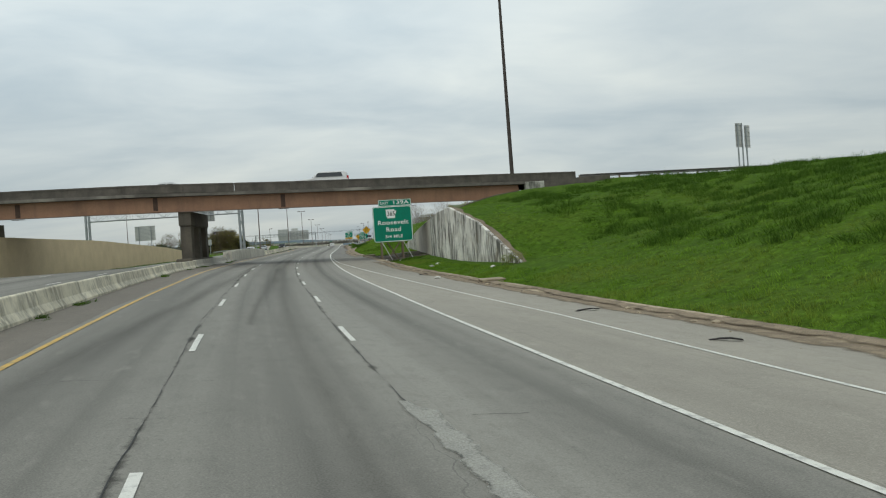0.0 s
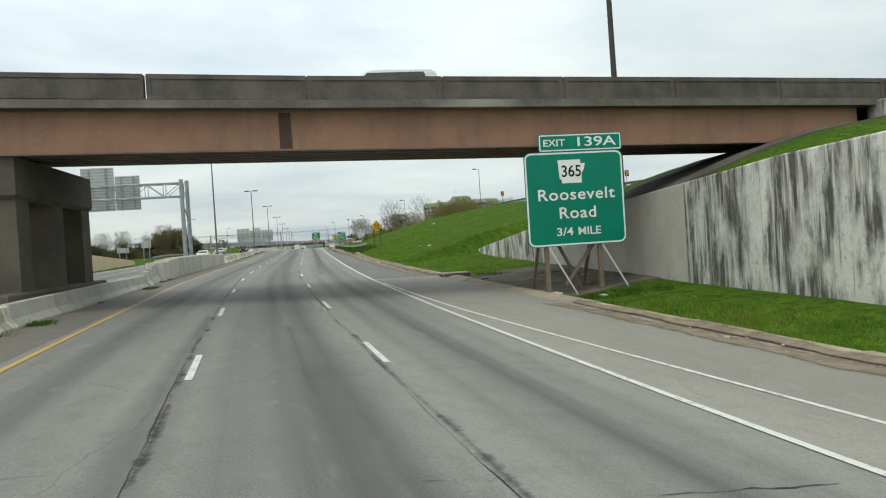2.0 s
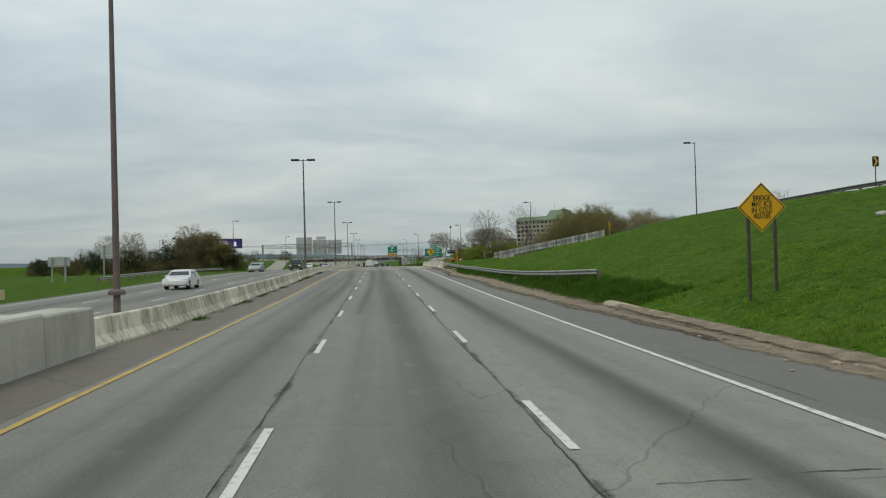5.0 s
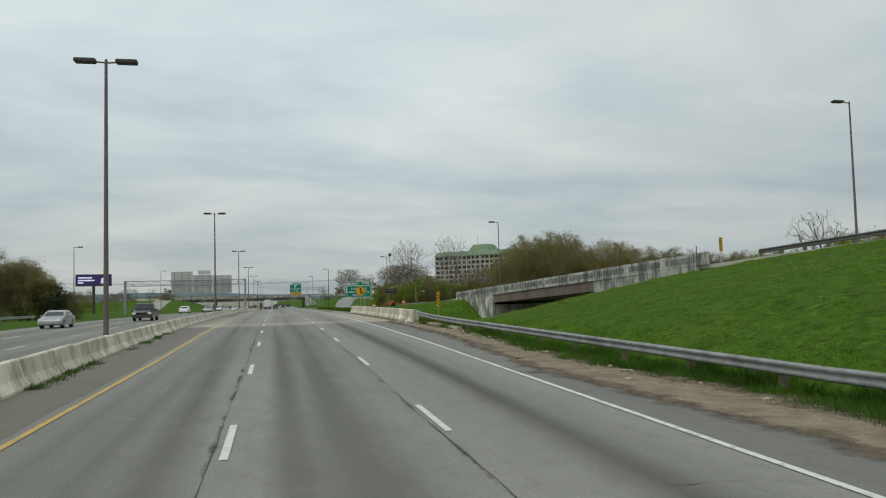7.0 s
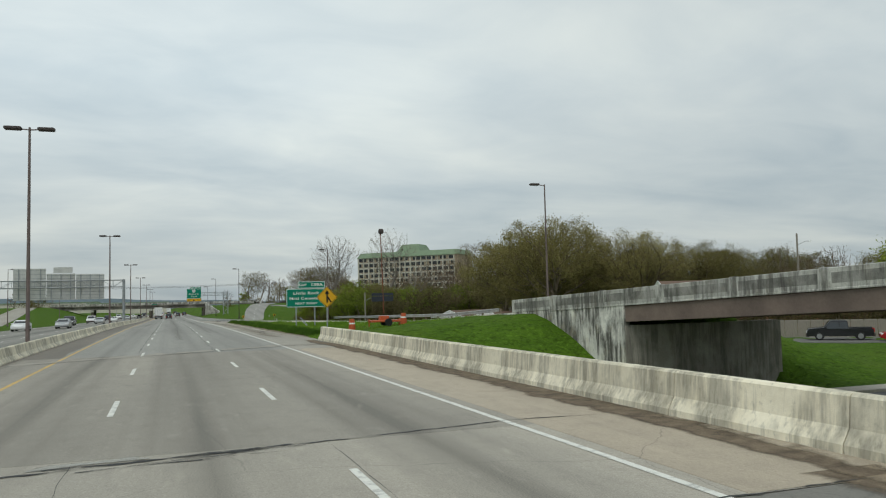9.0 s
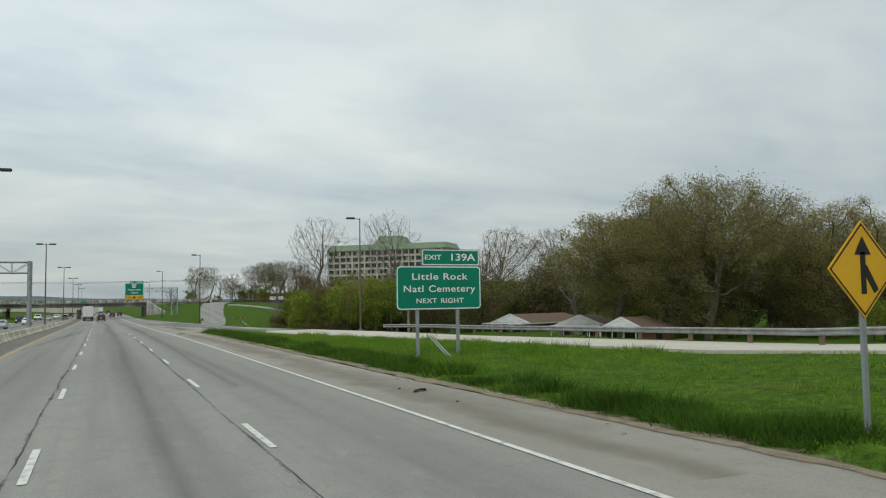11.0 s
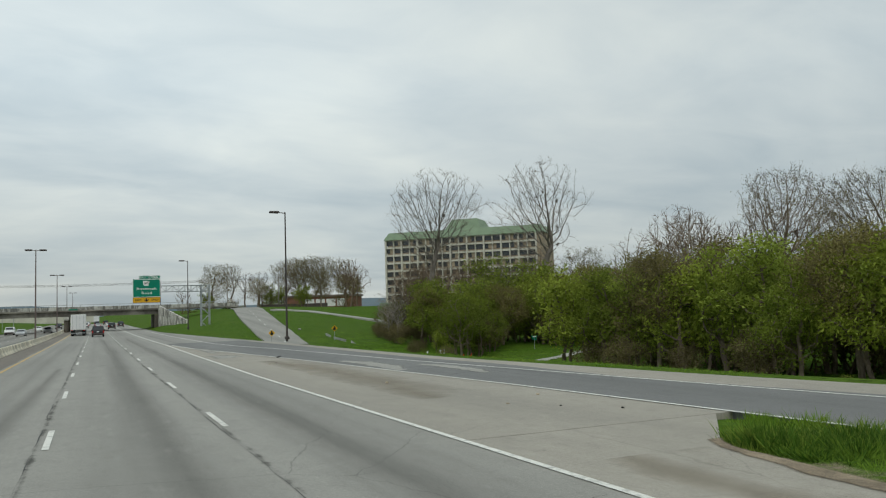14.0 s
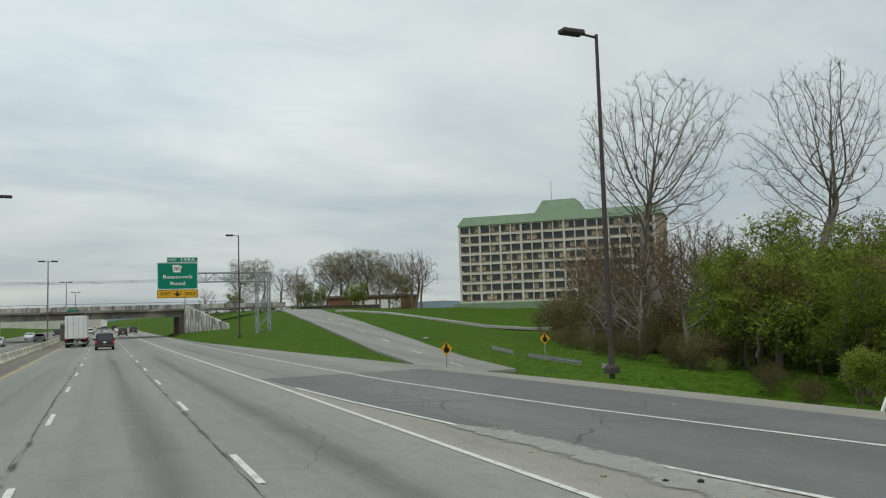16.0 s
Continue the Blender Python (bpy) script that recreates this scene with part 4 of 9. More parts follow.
# drive from the hill road to the hotel
lane_path = [(40, 546), (47, 541), (55, 536), (63, 532), (72, 528), (84, 524), (98, 520)]
tagged(part("hotel_drive", Shape().sweep([(x, y, land(x, y) + 0.28) for x, y in lane_path], [(-3.2, -0.4), (3.2, -0.4), (3.2, 0.02), (0, 0.06), (-3.2, 0.02)]), "patch"), "grey paved drive leading to the hotel", "road", kind="structure")


# ---- painted lines ----
def stripe(name, off, width, y0, y1, mat, parent, lift=0.01, step=3.0, height=None):
    f = along(off)
    return ribbon(name, lambda y: f(y) - width / 2, lambda y: f(y) + width / 2, y0, y1, mat, lift=lift, step=step, height=height, parent=parent, cols=1)


# y at which the lane dashes begin, counted from one of them
DASH = [(-9, -64), (-3, 6.9), (0, 41.9), (4, 90.0), (7, 127.2), (11, 171.8), (13, 195.4), (16, 230.6), (17, 242.6), (22, 299.4), (25, 333.9), (29, 380.5), (31, 403.9), (33, 427.6), (51, 640)]


def dashed(off, shift, parent, length=3.05, width=0.13, lift=0.012, every=1.0):
    k = -9
    while k < 51:
        y = lerp(DASH, k) + shift
        stripe("lane_dash", off, width, y, y + length, "white_paint", parent, lift=lift, step=1.6)
        k += every


LEFT_DASH = [(-200, -1.75), (8, -1.75), (31, -1.5), (66, -1.55), (92, -1.84), (110, -2.0), (150, -1.9), (208, -1.73), (250, -1.85), (346, -1.66), (393, -1.8), (640, -1.83)]
RIGHT_DASH = [(-200, 1.62), (0, 1.65), (10, 1.75), (22, 1.95), (68, 1.98), (92, 1.85), (112, 1.75), (170, 1.82), (235, 1.9), (340, 2.03), (395, 1.78), (640, 1.8)]
dashed(LEFT_DASH, 0.0, road)
dashed(RIGHT_DASH, 1.2, road)
stripe("edge_line", EDGE, 0.14, -120, 640, "white_paint", road, lift=0.014)
stripe("edge_line", TAPER, 0.12, -80, 80, "white_paint", road, lift=0.010)
stripe("yellow_line", YELLOW, 0.14, -120, 640, "yellow_paint", road, lift=0.012)
opposing = bpy.data.objects["opposing_road"]
dashed([(-200, -11.5), (60, -11.5), (120, -13.0), (640, -13.3)], 4.0, opposing)
dashed([(-200, -15.2), (60, -15.2), (120, -16.7), (640, -17.0)], 4.0, opposing)
stripe("edge_line", [(-200, -8.6), (60, -8.6), (120, -9.9), (640, -9.7)], 0.13, -120, 640, "yellow_paint", opposing, lift=0.012)
stripe("edge_line", -20.7, 0.13, -120, 640, "white_paint", opposing, lift=0.012)
merge = bpy.data.objects["merge_lane"]
stripe("edge_line", lambda y: lerp(GORE, y), 0.14, 359.2, 434, "white_paint", merge, lift=0.022, height=ramp_height)
stripe("edge_line", lambda y: lerp([(358, 17.6), (366, 16.3), (380, 14.85), (390, 13.75), (399, 13.1), (413, 11.95), (423, 10.7), (434, 10.0), (480, 9.8), (640, 9.9)], y), 0.14, 359.2, 640, "white_paint", merge, lift=0.022, height=ramp_height)
front = bpy.data.objects["frontage_road"]
for k in range(16):
    y = 453 + k * 12
    stripe("lane_dash", lambda y: (lerp(FRONT_L, y) + lerp(FRONT_R, y)) / 2, 0.13, y, y + 3.5, "white_paint", front, lift=0.03, height=front_height)


def seam(off, y0, y1, width=0.05, wander=0.06, name="tar_seam", seed=0, lift=0.0075, mat="tar"):
    sh = Shape()
    y = y0
    i = 0
    while y <= y1:
        w = width * max(0.12, 0.55 + 1.5 * noise.noise((y * 0.5, seed, 1)) + 0.6 * noise.noise((y * 2.3, seed, 3)))
        x = along(off)(y) + wander * (1.6 * noise.noise((y * 0.11, seed, 0)) + 0.5 * noise.noise((y * 0.9, seed, 5)) + 0.45 * noise.noise((y * 2.7, seed, 6)))
        sh.v += [(x - w, y, surface(x, y) + lift), (x + w, y, surface(x, y) + lift)]
        if i:
            n = len(sh.v)
            sh.f.append((n - 4, n - 3, n - 1, n - 2))
        y += 0.3
        i += 1
    return part(name, sh, mat, road)


for s, (off, a, b) in enumerate([([(v, o - 0.2) for v, o in LEFT_DASH], -60, 231), ([(v, o - 0.16) for v, o in RIGHT_DASH], -60, 231), ([(v, o - 0.22) for v, o in LEFT_DASH], 268, 470), ([(v, o - 0.16) for v, o in RIGHT_DASH], 268, 470), (5.9, 92, 175), (-2.05, 232, 266), (2.0, 232, 266)]):
    seam(off, a, b, 0.011 if s < 4 else 0.007, 0.05, seed=s * 7.3)
    if s < 4:
        smear("ravelled_joint", lambda y, off=off, s=s: along(off)(y) + 0.05 + ragged(y, s + 50, 0.12), 0.5, a, b, "ravel", 0.0062, 1.0, parent=road)


def cross_seam(y, x0, x1, width=0.012, seed=0, lift=0.0085, slope=0.0, mat="tar"):
    sh = Shape()
    n = max(8, int((x1 - x0) / 0.12))
    for i in range(n + 1):
        x = x0 + (x1 - x0) * i / n
        yy = y + slope * min(x, 5.5) + 0.16 * noise.noise((x * 0.6, seed, 2)) + 0.06 * noise.noise((x * 2.7, seed, 4)) + 0.03 * noise.noise((x * 7, seed, 6))
        w = width * max(0.1, 0.5 + 1.3 * noise.noise((x * 1.3, seed, 9)) + 0.7 * noise.noise((x * 6, seed, 5)))
        xx = x + centre(yy)
        sh.v += [(xx, yy - w, surface(xx, yy) + lift), (xx, yy + w, surface(xx, yy) + lift)]
        if i:
            k = len(sh.v)
            sh.f.append((k - 4, k - 2, k - 1, k - 3))
    return part("crack", sh, mat, road)


rng = random.Random(4)
for y, a, b in [(0.2, 2.0, 2.95), (24.3, -3.3, 0.3), (25.9, 0.3, 5.2), (24.7, 1.0, 1.75), (29, -5.2, -3.0), (33, 2.2, 5.2), (36.5, 2.4, 4.2), (47, 2.6, 4.8), (58, -5.5, -3.4), (88.1, -5.4, 1.6), (88.7, 1.9, 5.2), (102.5, -1.6, 5.4), (113, -5.2, -2.2), (127, 2.2, 4.6), (150, -1.2, 1.4), (188, 2.3, 5.2), (204, -5, -2.4), (300, -1.6, 1.5), (325, 2.2, 5.3), (342, -5.2, -2.3), (360, 2.4, 5.2), (391, -1.4, 1.7), (410, 2.3, 5.4), (430, -5.3, 1.5)]:
    cross_seam(y, a, b, 0.013, seed=y)
# short shallow tears across the lanes
for k in range(150):
    y = rng.choice((rng.uniform(-2, 62), rng.uniform(84, 228), rng.uniform(330, 430)))
    x = rng.uniform(-5.2, 4.6)
    cross_seam(y, x, x + rng.uniform(0.25, 1.3), rng.uniform(0.004, 0.009), seed=y)
cross_seam(231.4, -7.2, 8.6, 0.03, seed=2, lift=0.016)
cross_seam(250.0, -7.2, 8.8, 0.02, seed=250, lift=0.016, slope=0.12)
# wide broken joint across the deck, with spalled and filled edges
cross_seam(236.95, -7.2, 7.6, 0.045, seed=3, lift=0.017, slope=0.17)
cross_seam(237.05, -2.4, 1.4, 0.07, seed=8, lift=0.018, slope=0.17)
cross_seam(236.55, -1.9, -0.1, 0.03, seed=5, lift=0.017, slope=0.1)
cross_seam(236.75, -1.2, 1.6, 0.035, seed=6, lift=0.019, slope=0.2)
for a, b, dy, wide, mat in ((-3.2, 1.9, -0.05, 0.75, "ravel"), (-2.6, -0.9, 0.32, 0.42, "pale_film"), (-1.4, 1.2, -0.4, 0.5, "ravel"), (-6.8, -3.0, 0.0, 0.45, "ravel"), (1.9, 7.4, 0.0, 0.3, "ravel")):
    # broken, filled and spalled strips along the joint
    sh, uv = Shape(), []
    for k in range(31):
        x = a + (b - a) * k / 30
        for q in (-1, 0, 1):
            yy = 236.97 + 0.17 * min(x, 5.5) + dy + q * wide / 2
            sh.v.append((x, yy, surface(x, yy) + (0.0205 if mat == "ravel" else 0.0195)))
            uv.append((x, q if q else 1 - min(1, k / 6 + 0.05, (30 - k) / 6 + 0.05)))
        if k:
            for q in (0, 1):
                f = 3 * (k - 1) + q
                sh.f.append((f, f + 3, f + 4, f + 1))
    part("joint_patch", sh.mesh("joint_patch", M[mat], uv=uv), mat, road)
cross_seam(266.0, -7.2, 8.6, 0.08, seed=9, lift=0.017, slope=0.62)
cross_seam(266.9, -7.2, 8.6, 0.9, seed=10, lift=0.0155, slope=0.62, mat="shoulder")


# ---- median barrier, in cast lengths ----
def jersey(name, path, section, mat, parent, label=""):
    sh = Shape().sweep(path, section)
    return part(name, sh, mat, parent, label)


JERSEY = [(-0.36, -0.15), (0.36, -0.15), (0.36, 0.08), (0.20, 0.33), (0.11, 0.80), (0.08, 0.84), (-0.08, 0.84), (-0.11, 0.80), (-0.20, 0.33), (-0.36, 0.08)]
HIGH = [(-0.62, -0.15), (0.62, -0.15), (0.60, 0.10), (0.56, 1.28), (0.52, 1.34), (-0.52, 1.34), (-0.56, 1.28), (-0.60, 0.10)]
median = thing("median_barrier", Matrix(), "long weathered concrete barrier between the carriageways", "barrier", kind="structure")


def med(y):
    return centre(y) + lerp([(-80, -7.2), (56, -7.2), (88, -7.25), (97, -8.05), (102, -8.25), (120, -8.3), (140, -8.35), (146, -7.8), (185, -7.68), (212, -7.85), (640, -7.9)], y)


def barrier_run(y0, y1, step, section, mat, name="barrier_unit", scale=lambda y: 1.0, gap=0.015):
    y = y0
    while y < y1 - 0.1:
        e = min(y + step, y1)
        pts = [(med(v), v, surface(med(v), v)) for v in (y + gap, (y + e) / 2, e - gap)]
        s0 = [(a, u if u < 0 else u * scale((y + e) / 2)) for a, u in section]
        jersey(name, pts, s0, mat, median)
        y = e


barrier_run(-80, 64, 6.0, JERSEY, "barrier", scale=lambda y: lerp([(20, 0.92), (42, 0.78)], y))
barrier_run(64, 88, 5.0, JERSEY, "barrier_grey", scale=lambda y: 0.84)
barrier_run(88, 97, 3.0, [(a * 1.2, u * 1.2) for a, u in JERSEY], "barrier_grey", scale=lambda y: lerp([(88, 0.82), (97, 1.25)], y))
barrier_run(97, 140.5, 4.5, HIGH, "barrier_grey", scale=lambda y: lerp([(97, 0.95), (106, 1.13), (124, 1.08), (138, 0.86)], y))
barrier_run(140.5, 640, 6.0, JERSEY, "barrier", scale=lambda y: lerp([(195, 0.95), (212, 0.82)], y))

# ---- first overpass ----
BY0, BY1, SKEW = 69.2, 79.2, 0.075
overpass = thing("overpass", Matrix(), "brown steel girder overpass with a dark stained concrete parapet", "bridge", kind="structure")


def par_top(x):
    return lerp([(-90, 8.3), (-24, 7.08), (-10.3, 7.06), (3, 6.74), (18, 6.52), (32, 6.28), (40, 6.18)], x)


def deck_box(name, x0, x1, y0, y1, below0, below1, mat, parent, label="", n=1, gap=0.0):
    """A bar that follows the parapet's line, between two depths below its top."""
    sh = Shape()
    pts, faces = [], []
    for i in range(n + 1):
        a = x0 + (x1 - x0) * i / n
        za = par_top(a)
        pts += [(a, y0, za - below0), (a, y1, za - below0), (a, y1, za - below1), (a, y0, za - below1)]
        if i:
            q = 4 * i - 4
            faces += [(q + j, q + 4 + j, q + 4 + (j + 1) % 4, q + (j + 1) % 4) for j in range(4)]
    sh.add(pts, faces + [(0, 1, 2, 3), (4 * n + 3, 4 * n + 2, 4 * n + 1, 4 * n)])
    return part(name, sh, mat, parent, label)


OPEN_JOINT = (-2.5, -4.9)
X = [-85, -72, -60, -50, -41, -32, -23, -12.6, -7.35, -2.5, 2.85, 7.75, 12.5, 17.2, 22.0, 27.1, 32.2]
for face, (ya, yb) in (("near", (BY0, BY0 + 0.28)), ("far", (BY1 - 0.28, BY1))):
    line = X if face == "near" else [-85, -60, -40, -20, -8, OPEN_JOINT[1], 11, 20, 32.2]
    for a, b in zip(line, line[1:]):
        wide_a, wide_b = (0.035 if v in OPEN_JOINT else 0.001 for v in (a, b))
        p = deck_box("parapet_panel", a + wide_a, b - wide_b, ya, yb, 0.72, -0.1, "parapet", overpass)
        if face == "near":
            for c, d, lo, hi in ((a + 0.02, b - 0.02, 0.03, -0.13), (a + 0.02, b - 0.02, 0.715, 0.6), (a + 0.05, a + 0.2, 0.598, 0.032), (b - 0.2, b - 0.05, 0.598, 0.032)):
                deck_box("raised_band", c + (wide_a if lo > 0.7 or hi < 0 else 0), d - (wide_b if lo > 0.7 or hi < 0 else 0), ya - 0.03, ya - 0.002, lo, hi, "parapet", p)
deck_box("deck_slab", -85, 31.8, BY0 - 0.05, BY1 + 0.05, 1.0, 0.72, "deck_edge", overpass, n=8)
for k in range(6):
    y, up = BY0 + 0.45 + k * 1.69, 0.11 * k
    # only the outer web is brown; inner webs and flanges carry painted shade
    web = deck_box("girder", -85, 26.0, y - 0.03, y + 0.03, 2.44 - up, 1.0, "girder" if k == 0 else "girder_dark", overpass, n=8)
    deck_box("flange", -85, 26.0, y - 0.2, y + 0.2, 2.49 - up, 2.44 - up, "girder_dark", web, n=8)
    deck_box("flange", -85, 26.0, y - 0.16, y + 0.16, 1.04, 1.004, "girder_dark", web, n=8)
    if k == 0:
        for x in (-22, -9.9, 2.0):
            plate_web = deck_box("splice_plate", x - 0.21, x + 0.21, y - 0.06, y - 0.03, 2.34, 1.1, "splice", web, "dark rusty splice plate with rows of bolts")
            for col in (-0.15, -0.07, 0.07, 0.15):
                for j in range(12):
                    zb = par_top(x + col) - 1.18 - j * 0.1
                    part("bolt", Shape().rod((x + col, y - 0.095, zb), (x + col, y - 0.055, zb), 0.022, n=6), "girder", plate_web)
            deck_box("splice_plate", x - 0.5, x + 0.5, y - 0.23, y + 0.23, 2.53, 2.495, "splice", web, "dark bolted plate under the flange")
    for x in (-16, -4, 8, 20):
        if k < 5:
            deck_box("cross_brace", x - 0.05, x + 0.05, y + 0.03, y + 1.66, 1.8, 1.3, "girder_dark", overpass)


def make_pier(xp):
    p = thing("bridge_pier", Matrix(), "brown-grey concrete bridge pier with a heavy cap beam and three columns", "bridge pier", kind="structure")
    za = par_top(xp) - 2.5
    g = surface(xp, 75)
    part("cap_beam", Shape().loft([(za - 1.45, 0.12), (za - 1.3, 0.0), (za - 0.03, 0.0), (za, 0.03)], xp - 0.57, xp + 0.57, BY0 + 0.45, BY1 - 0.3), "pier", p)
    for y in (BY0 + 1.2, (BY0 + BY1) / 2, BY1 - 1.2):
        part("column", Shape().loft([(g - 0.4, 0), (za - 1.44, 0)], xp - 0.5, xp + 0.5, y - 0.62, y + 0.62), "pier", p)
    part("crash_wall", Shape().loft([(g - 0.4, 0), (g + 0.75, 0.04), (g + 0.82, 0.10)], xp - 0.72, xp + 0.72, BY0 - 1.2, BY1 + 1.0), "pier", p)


make_pier(-7.35)
make_pier(-27.5)
abut = thing("abutment", Matrix(), "stained concrete bridge abutment at the head of the grass bank", "abutment", kind="structure")
part("seat_wall", Shape().loft([(2.0, 0), (par_top(26) - 2.5, 0), (par_top(26) - 2.46, 0.03)], 25.4, 27.6, BY0 - 0.3, BY1 + 0.3), "stained_wall", abut)
part("end_block", Shape().loft([(2.2, 0), (par_top(27) - 0.85, 0), (par_top(27) - 0.8, 0.04)], 26.6, 28.6, BY0 - 0.45, BY0 + 0.5), "light_parapet", abut)
part("wing_wall", Shape().add([(27, BY0 - 0.06, 4.0), (36, BY0 - 0.06, 4.4), (36, BY0 + 0.3, 4.4), (27, BY0 + 0.3, 4.0), (27, BY0 - 0.06, par_top(27) - 0.8), (36, BY0 - 0.06, 5.9), (36, BY0 + 0.3, 5.9), (27, BY0 + 0.3, par_top(27) - 0.8)], [(3, 2, 1, 0), (4, 5, 6, 7), (0, 1, 5, 4), (1, 2, 6, 5), (2, 3, 7, 6), (3, 0, 4, 7)]), "parapet", abut)
tagged(ribbon("overpass_road", lambda y: -85.0, lambda y: 110.0, BY0 + 0.3, BY1 - 0.3, "shoulder", height=lambda x, y: par_top(x) - 0.66, cols=24), "grey roadway of the overpass", "road", kind="structure")

# the bridge crosses at a slant
lean = Matrix(((1, 0, 0, 0), (SKEW, 1, 0, -13 * SKEW), (0, 0, 1, 0), (0, 0, 0, 1)))
slanted = set()
for ob in list(scene.objects):
    if ob.type == "MESH" and ob.data.name not in slanted and (ob.name.startswith("overpass_road") or any(q is not None and q.name.split(".")[0] in ("overpass", "bridge_pier", "abutment") for q in (ob.parent, ob.parent.parent if ob.parent else None))):
        ob.data.transform(lean)
        slanted.add(ob.data.name)

# ---- stained retaining wall along the bank ----
wall = thing("retaining_wall", Matrix(), "pale concrete retaining wall heavily streaked with black stains", "wall", kind="structure")
JOINTS = [37.5, 40, 43, 46.6, 51.6, 55.8, 61.5, 67.3, 72.9, 78.5, 85.3, 91.2, 97, 103]
for a, b in zip(JOINTS, JOINTS[1:]):
    sh = Shape()
    ends = [(v, surface(WALL_X, v) - 0.8, lerp(WALL_TOP, v), wall_x(v)) for v in (a + 0.012, b - 0.012)]
    pts = []
    for v, lo, hi, wx in ends:
        hi = max(hi, lo + 0.5)
        pts += [(wx - 0.02, v, lo), (wx + 0.21, v, lo), (wx + 0.21, v, hi), (wx + 0.02, v, hi), (wx - 0.02, v, hi - 0.04)]
    sh.add(pts, [(4, 3, 2, 1, 0), (5, 6, 7, 8, 9), (0, 1, 6, 5), (1, 2, 7, 6), (2, 3, 8, 7), (3, 4, 9, 8), (4, 0, 5, 9)])
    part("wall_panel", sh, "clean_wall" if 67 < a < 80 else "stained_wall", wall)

# bare soil washed down behind the wall top
tagged(ribbon("soil_band", lambda y: wall_x(y) + 0.2, lambda y: wall_x(y) + 0.55 + 0.3 * noise.noise((0.6, y * 0.7, 3)), 36.6, 58, "dirt", step=0.55, cols=4, height=lambda x, y: lerp(WALL_TOP, y) - 0.02 + 0.03 * noise.noise((x * 3, y * 2, 1)) + max(land(x, y) - land(wall_x(y) + 0.2, y), 0)), "pale brown soil washed down behind the wall", "soil", kind="structure")

# tan wall beyond the opposing lanes
tan = thing("tan_wall", Matrix(), "smooth tan rendered retaining wall with a paler coping", "wall", kind="structure")
TAN_TOP = [(-200, 3.2), (100, 3.1), (139, 2.1), (174, 0.5)]


def tan_x(y):
    return centre(y) - 25.0


for k in range(-20, 24):
    a, b = 6 + k * 7.0, 13 + k * 7.0
    if b > 174:
        break
    sh = Shape()
    pts = []
    for v in (a + 0.01, b - 0.01):
        x, lo, hi = tan_x(v), surface(tan_x(v), v) - 0.6, lerp(TAN_TOP, v)
        pts += [(x, v, lo), (x, v, hi), (x - 0.35, v, hi), (x - 0.35, v, lo)]
    sh.add(pts, [(0, 1, 2, 3), (7, 6, 5, 4), (0, 4, 5, 1), (1, 5, 6, 2), (2, 6, 7, 3), (3, 7, 4, 0)])
    part("wall_panel", sh, "field", tan)


# ---- kerb stones along the verge ----
kerb = thing("kerb", Matrix(), "chipped soil-stained concrete kerb along the verge", "kerb", kind="structure")


def kerb_stone(y0, y1):
    sh = Shape()
    shift, sink = 0.07 * noise.noise((y0, 3, 1)), 0.05 * noise.noise((y0, 8, 2))
    pts = [(kerb_x(v) + shift, v, surface(kerb_x(v), v) - 0.03 + sink) for v in (y0 + 0.01, y1 - 0.01)]
    sh.sweep(pts, [(-0.34, -0.12), (0.34, -0.12), (0.34, 0.12), (0.12, 0.14), (-0.02, 0.10), (-0.16, 0.045), (-0.34, 0.02)])
    return part("kerb_stone", sh, "kerb", kerb)


y = -30.0
rngk = random.Random(7)
while y < 150:
    step = rngk.uniform(2.4, 3.4)
    kerb_stone(y, y + step)
    y += step

for k in range(8, 14):
    a = 192 + k * 2.6
    if k % 5 != 3:
        pts = [(centre(v) + 9.2 + ragged(v, 3, 0.25), v, surface(9, v) - 0.05) for v in (a + 0.05, a + 1.3, a + 2.45)]
        part("kerb_stone", Shape().sweep(pts, [(-0.2, -0.15), (0.2, -0.15), (0.2, 0.16), (0.14, 0.2), (-0.1, 0.19), (-0.2, 0.1)]), "kerb", kerb)


def storm_drain(y0, y1, wide):
    """A concrete inlet box in the kerb: a slab over a dark throat."""
    ym = (y0 + y1) / 2
    x, g = kerb_x(ym), surface(kerb_x(ym), ym)
    d = thing("storm_drain", upright(x, ym, g), "concrete storm drain inlet with a dark open throat under a slab", "storm drain")
    h = (y1 - y0) / 2
    part("cover_slab", Shape().loft([(0.10, 0.02), (0.12, 0), (0.17, 0), (0.19, 0.03)], -0.30, wide, -h, h), "kerb", d)
    for k in (-1, 1):
        part("side_wall", Shape().box(-0.3, wide - 0.1, k * (h - 0.12) - 0.1, k * (h - 0.12) + 0.1, -0.25, 0.10), "kerb", d)
    # back wall and floor are coloured near-black to stand for the throat's shade
    part("back_wall", Shape().box(wide - 0.2, wide - 0.02, -h + 0.22, h - 0.22, -0.25, 0.10), "debris", d)
    part("throat_floor", Shape().box(-0.3, wide - 0.2, -h + 0.22, h - 0.22, -0.25, 0.012), "debris", d)


storm_drain(31.0, 32.5, 0.95)
storm_drain(82.0, 83.8, 1.2)

def on_kerb(x, y):
    return surface(x, y) - 0.015 + lerp([(-0.34, 0.02), (-0.16, 0.05), (-0.02, 0.10), (0.12, 0.14), (0.34, 0.13), (0.6, 0.1)], x - kerb_x(y))


for a, b in ((-22, 66), (84, 150)):
    tagged(smear("soil_strip", lambda y: kerb_x(y) + 0.02 + ragged(y, 61, 0.35), lambda y: 0.75 + ragged(y, 62, 0.5), a, b, "soil_film", 0.02, 0.6, on_kerb), "soil washed over the crumbling kerb", "soil", kind="structure")

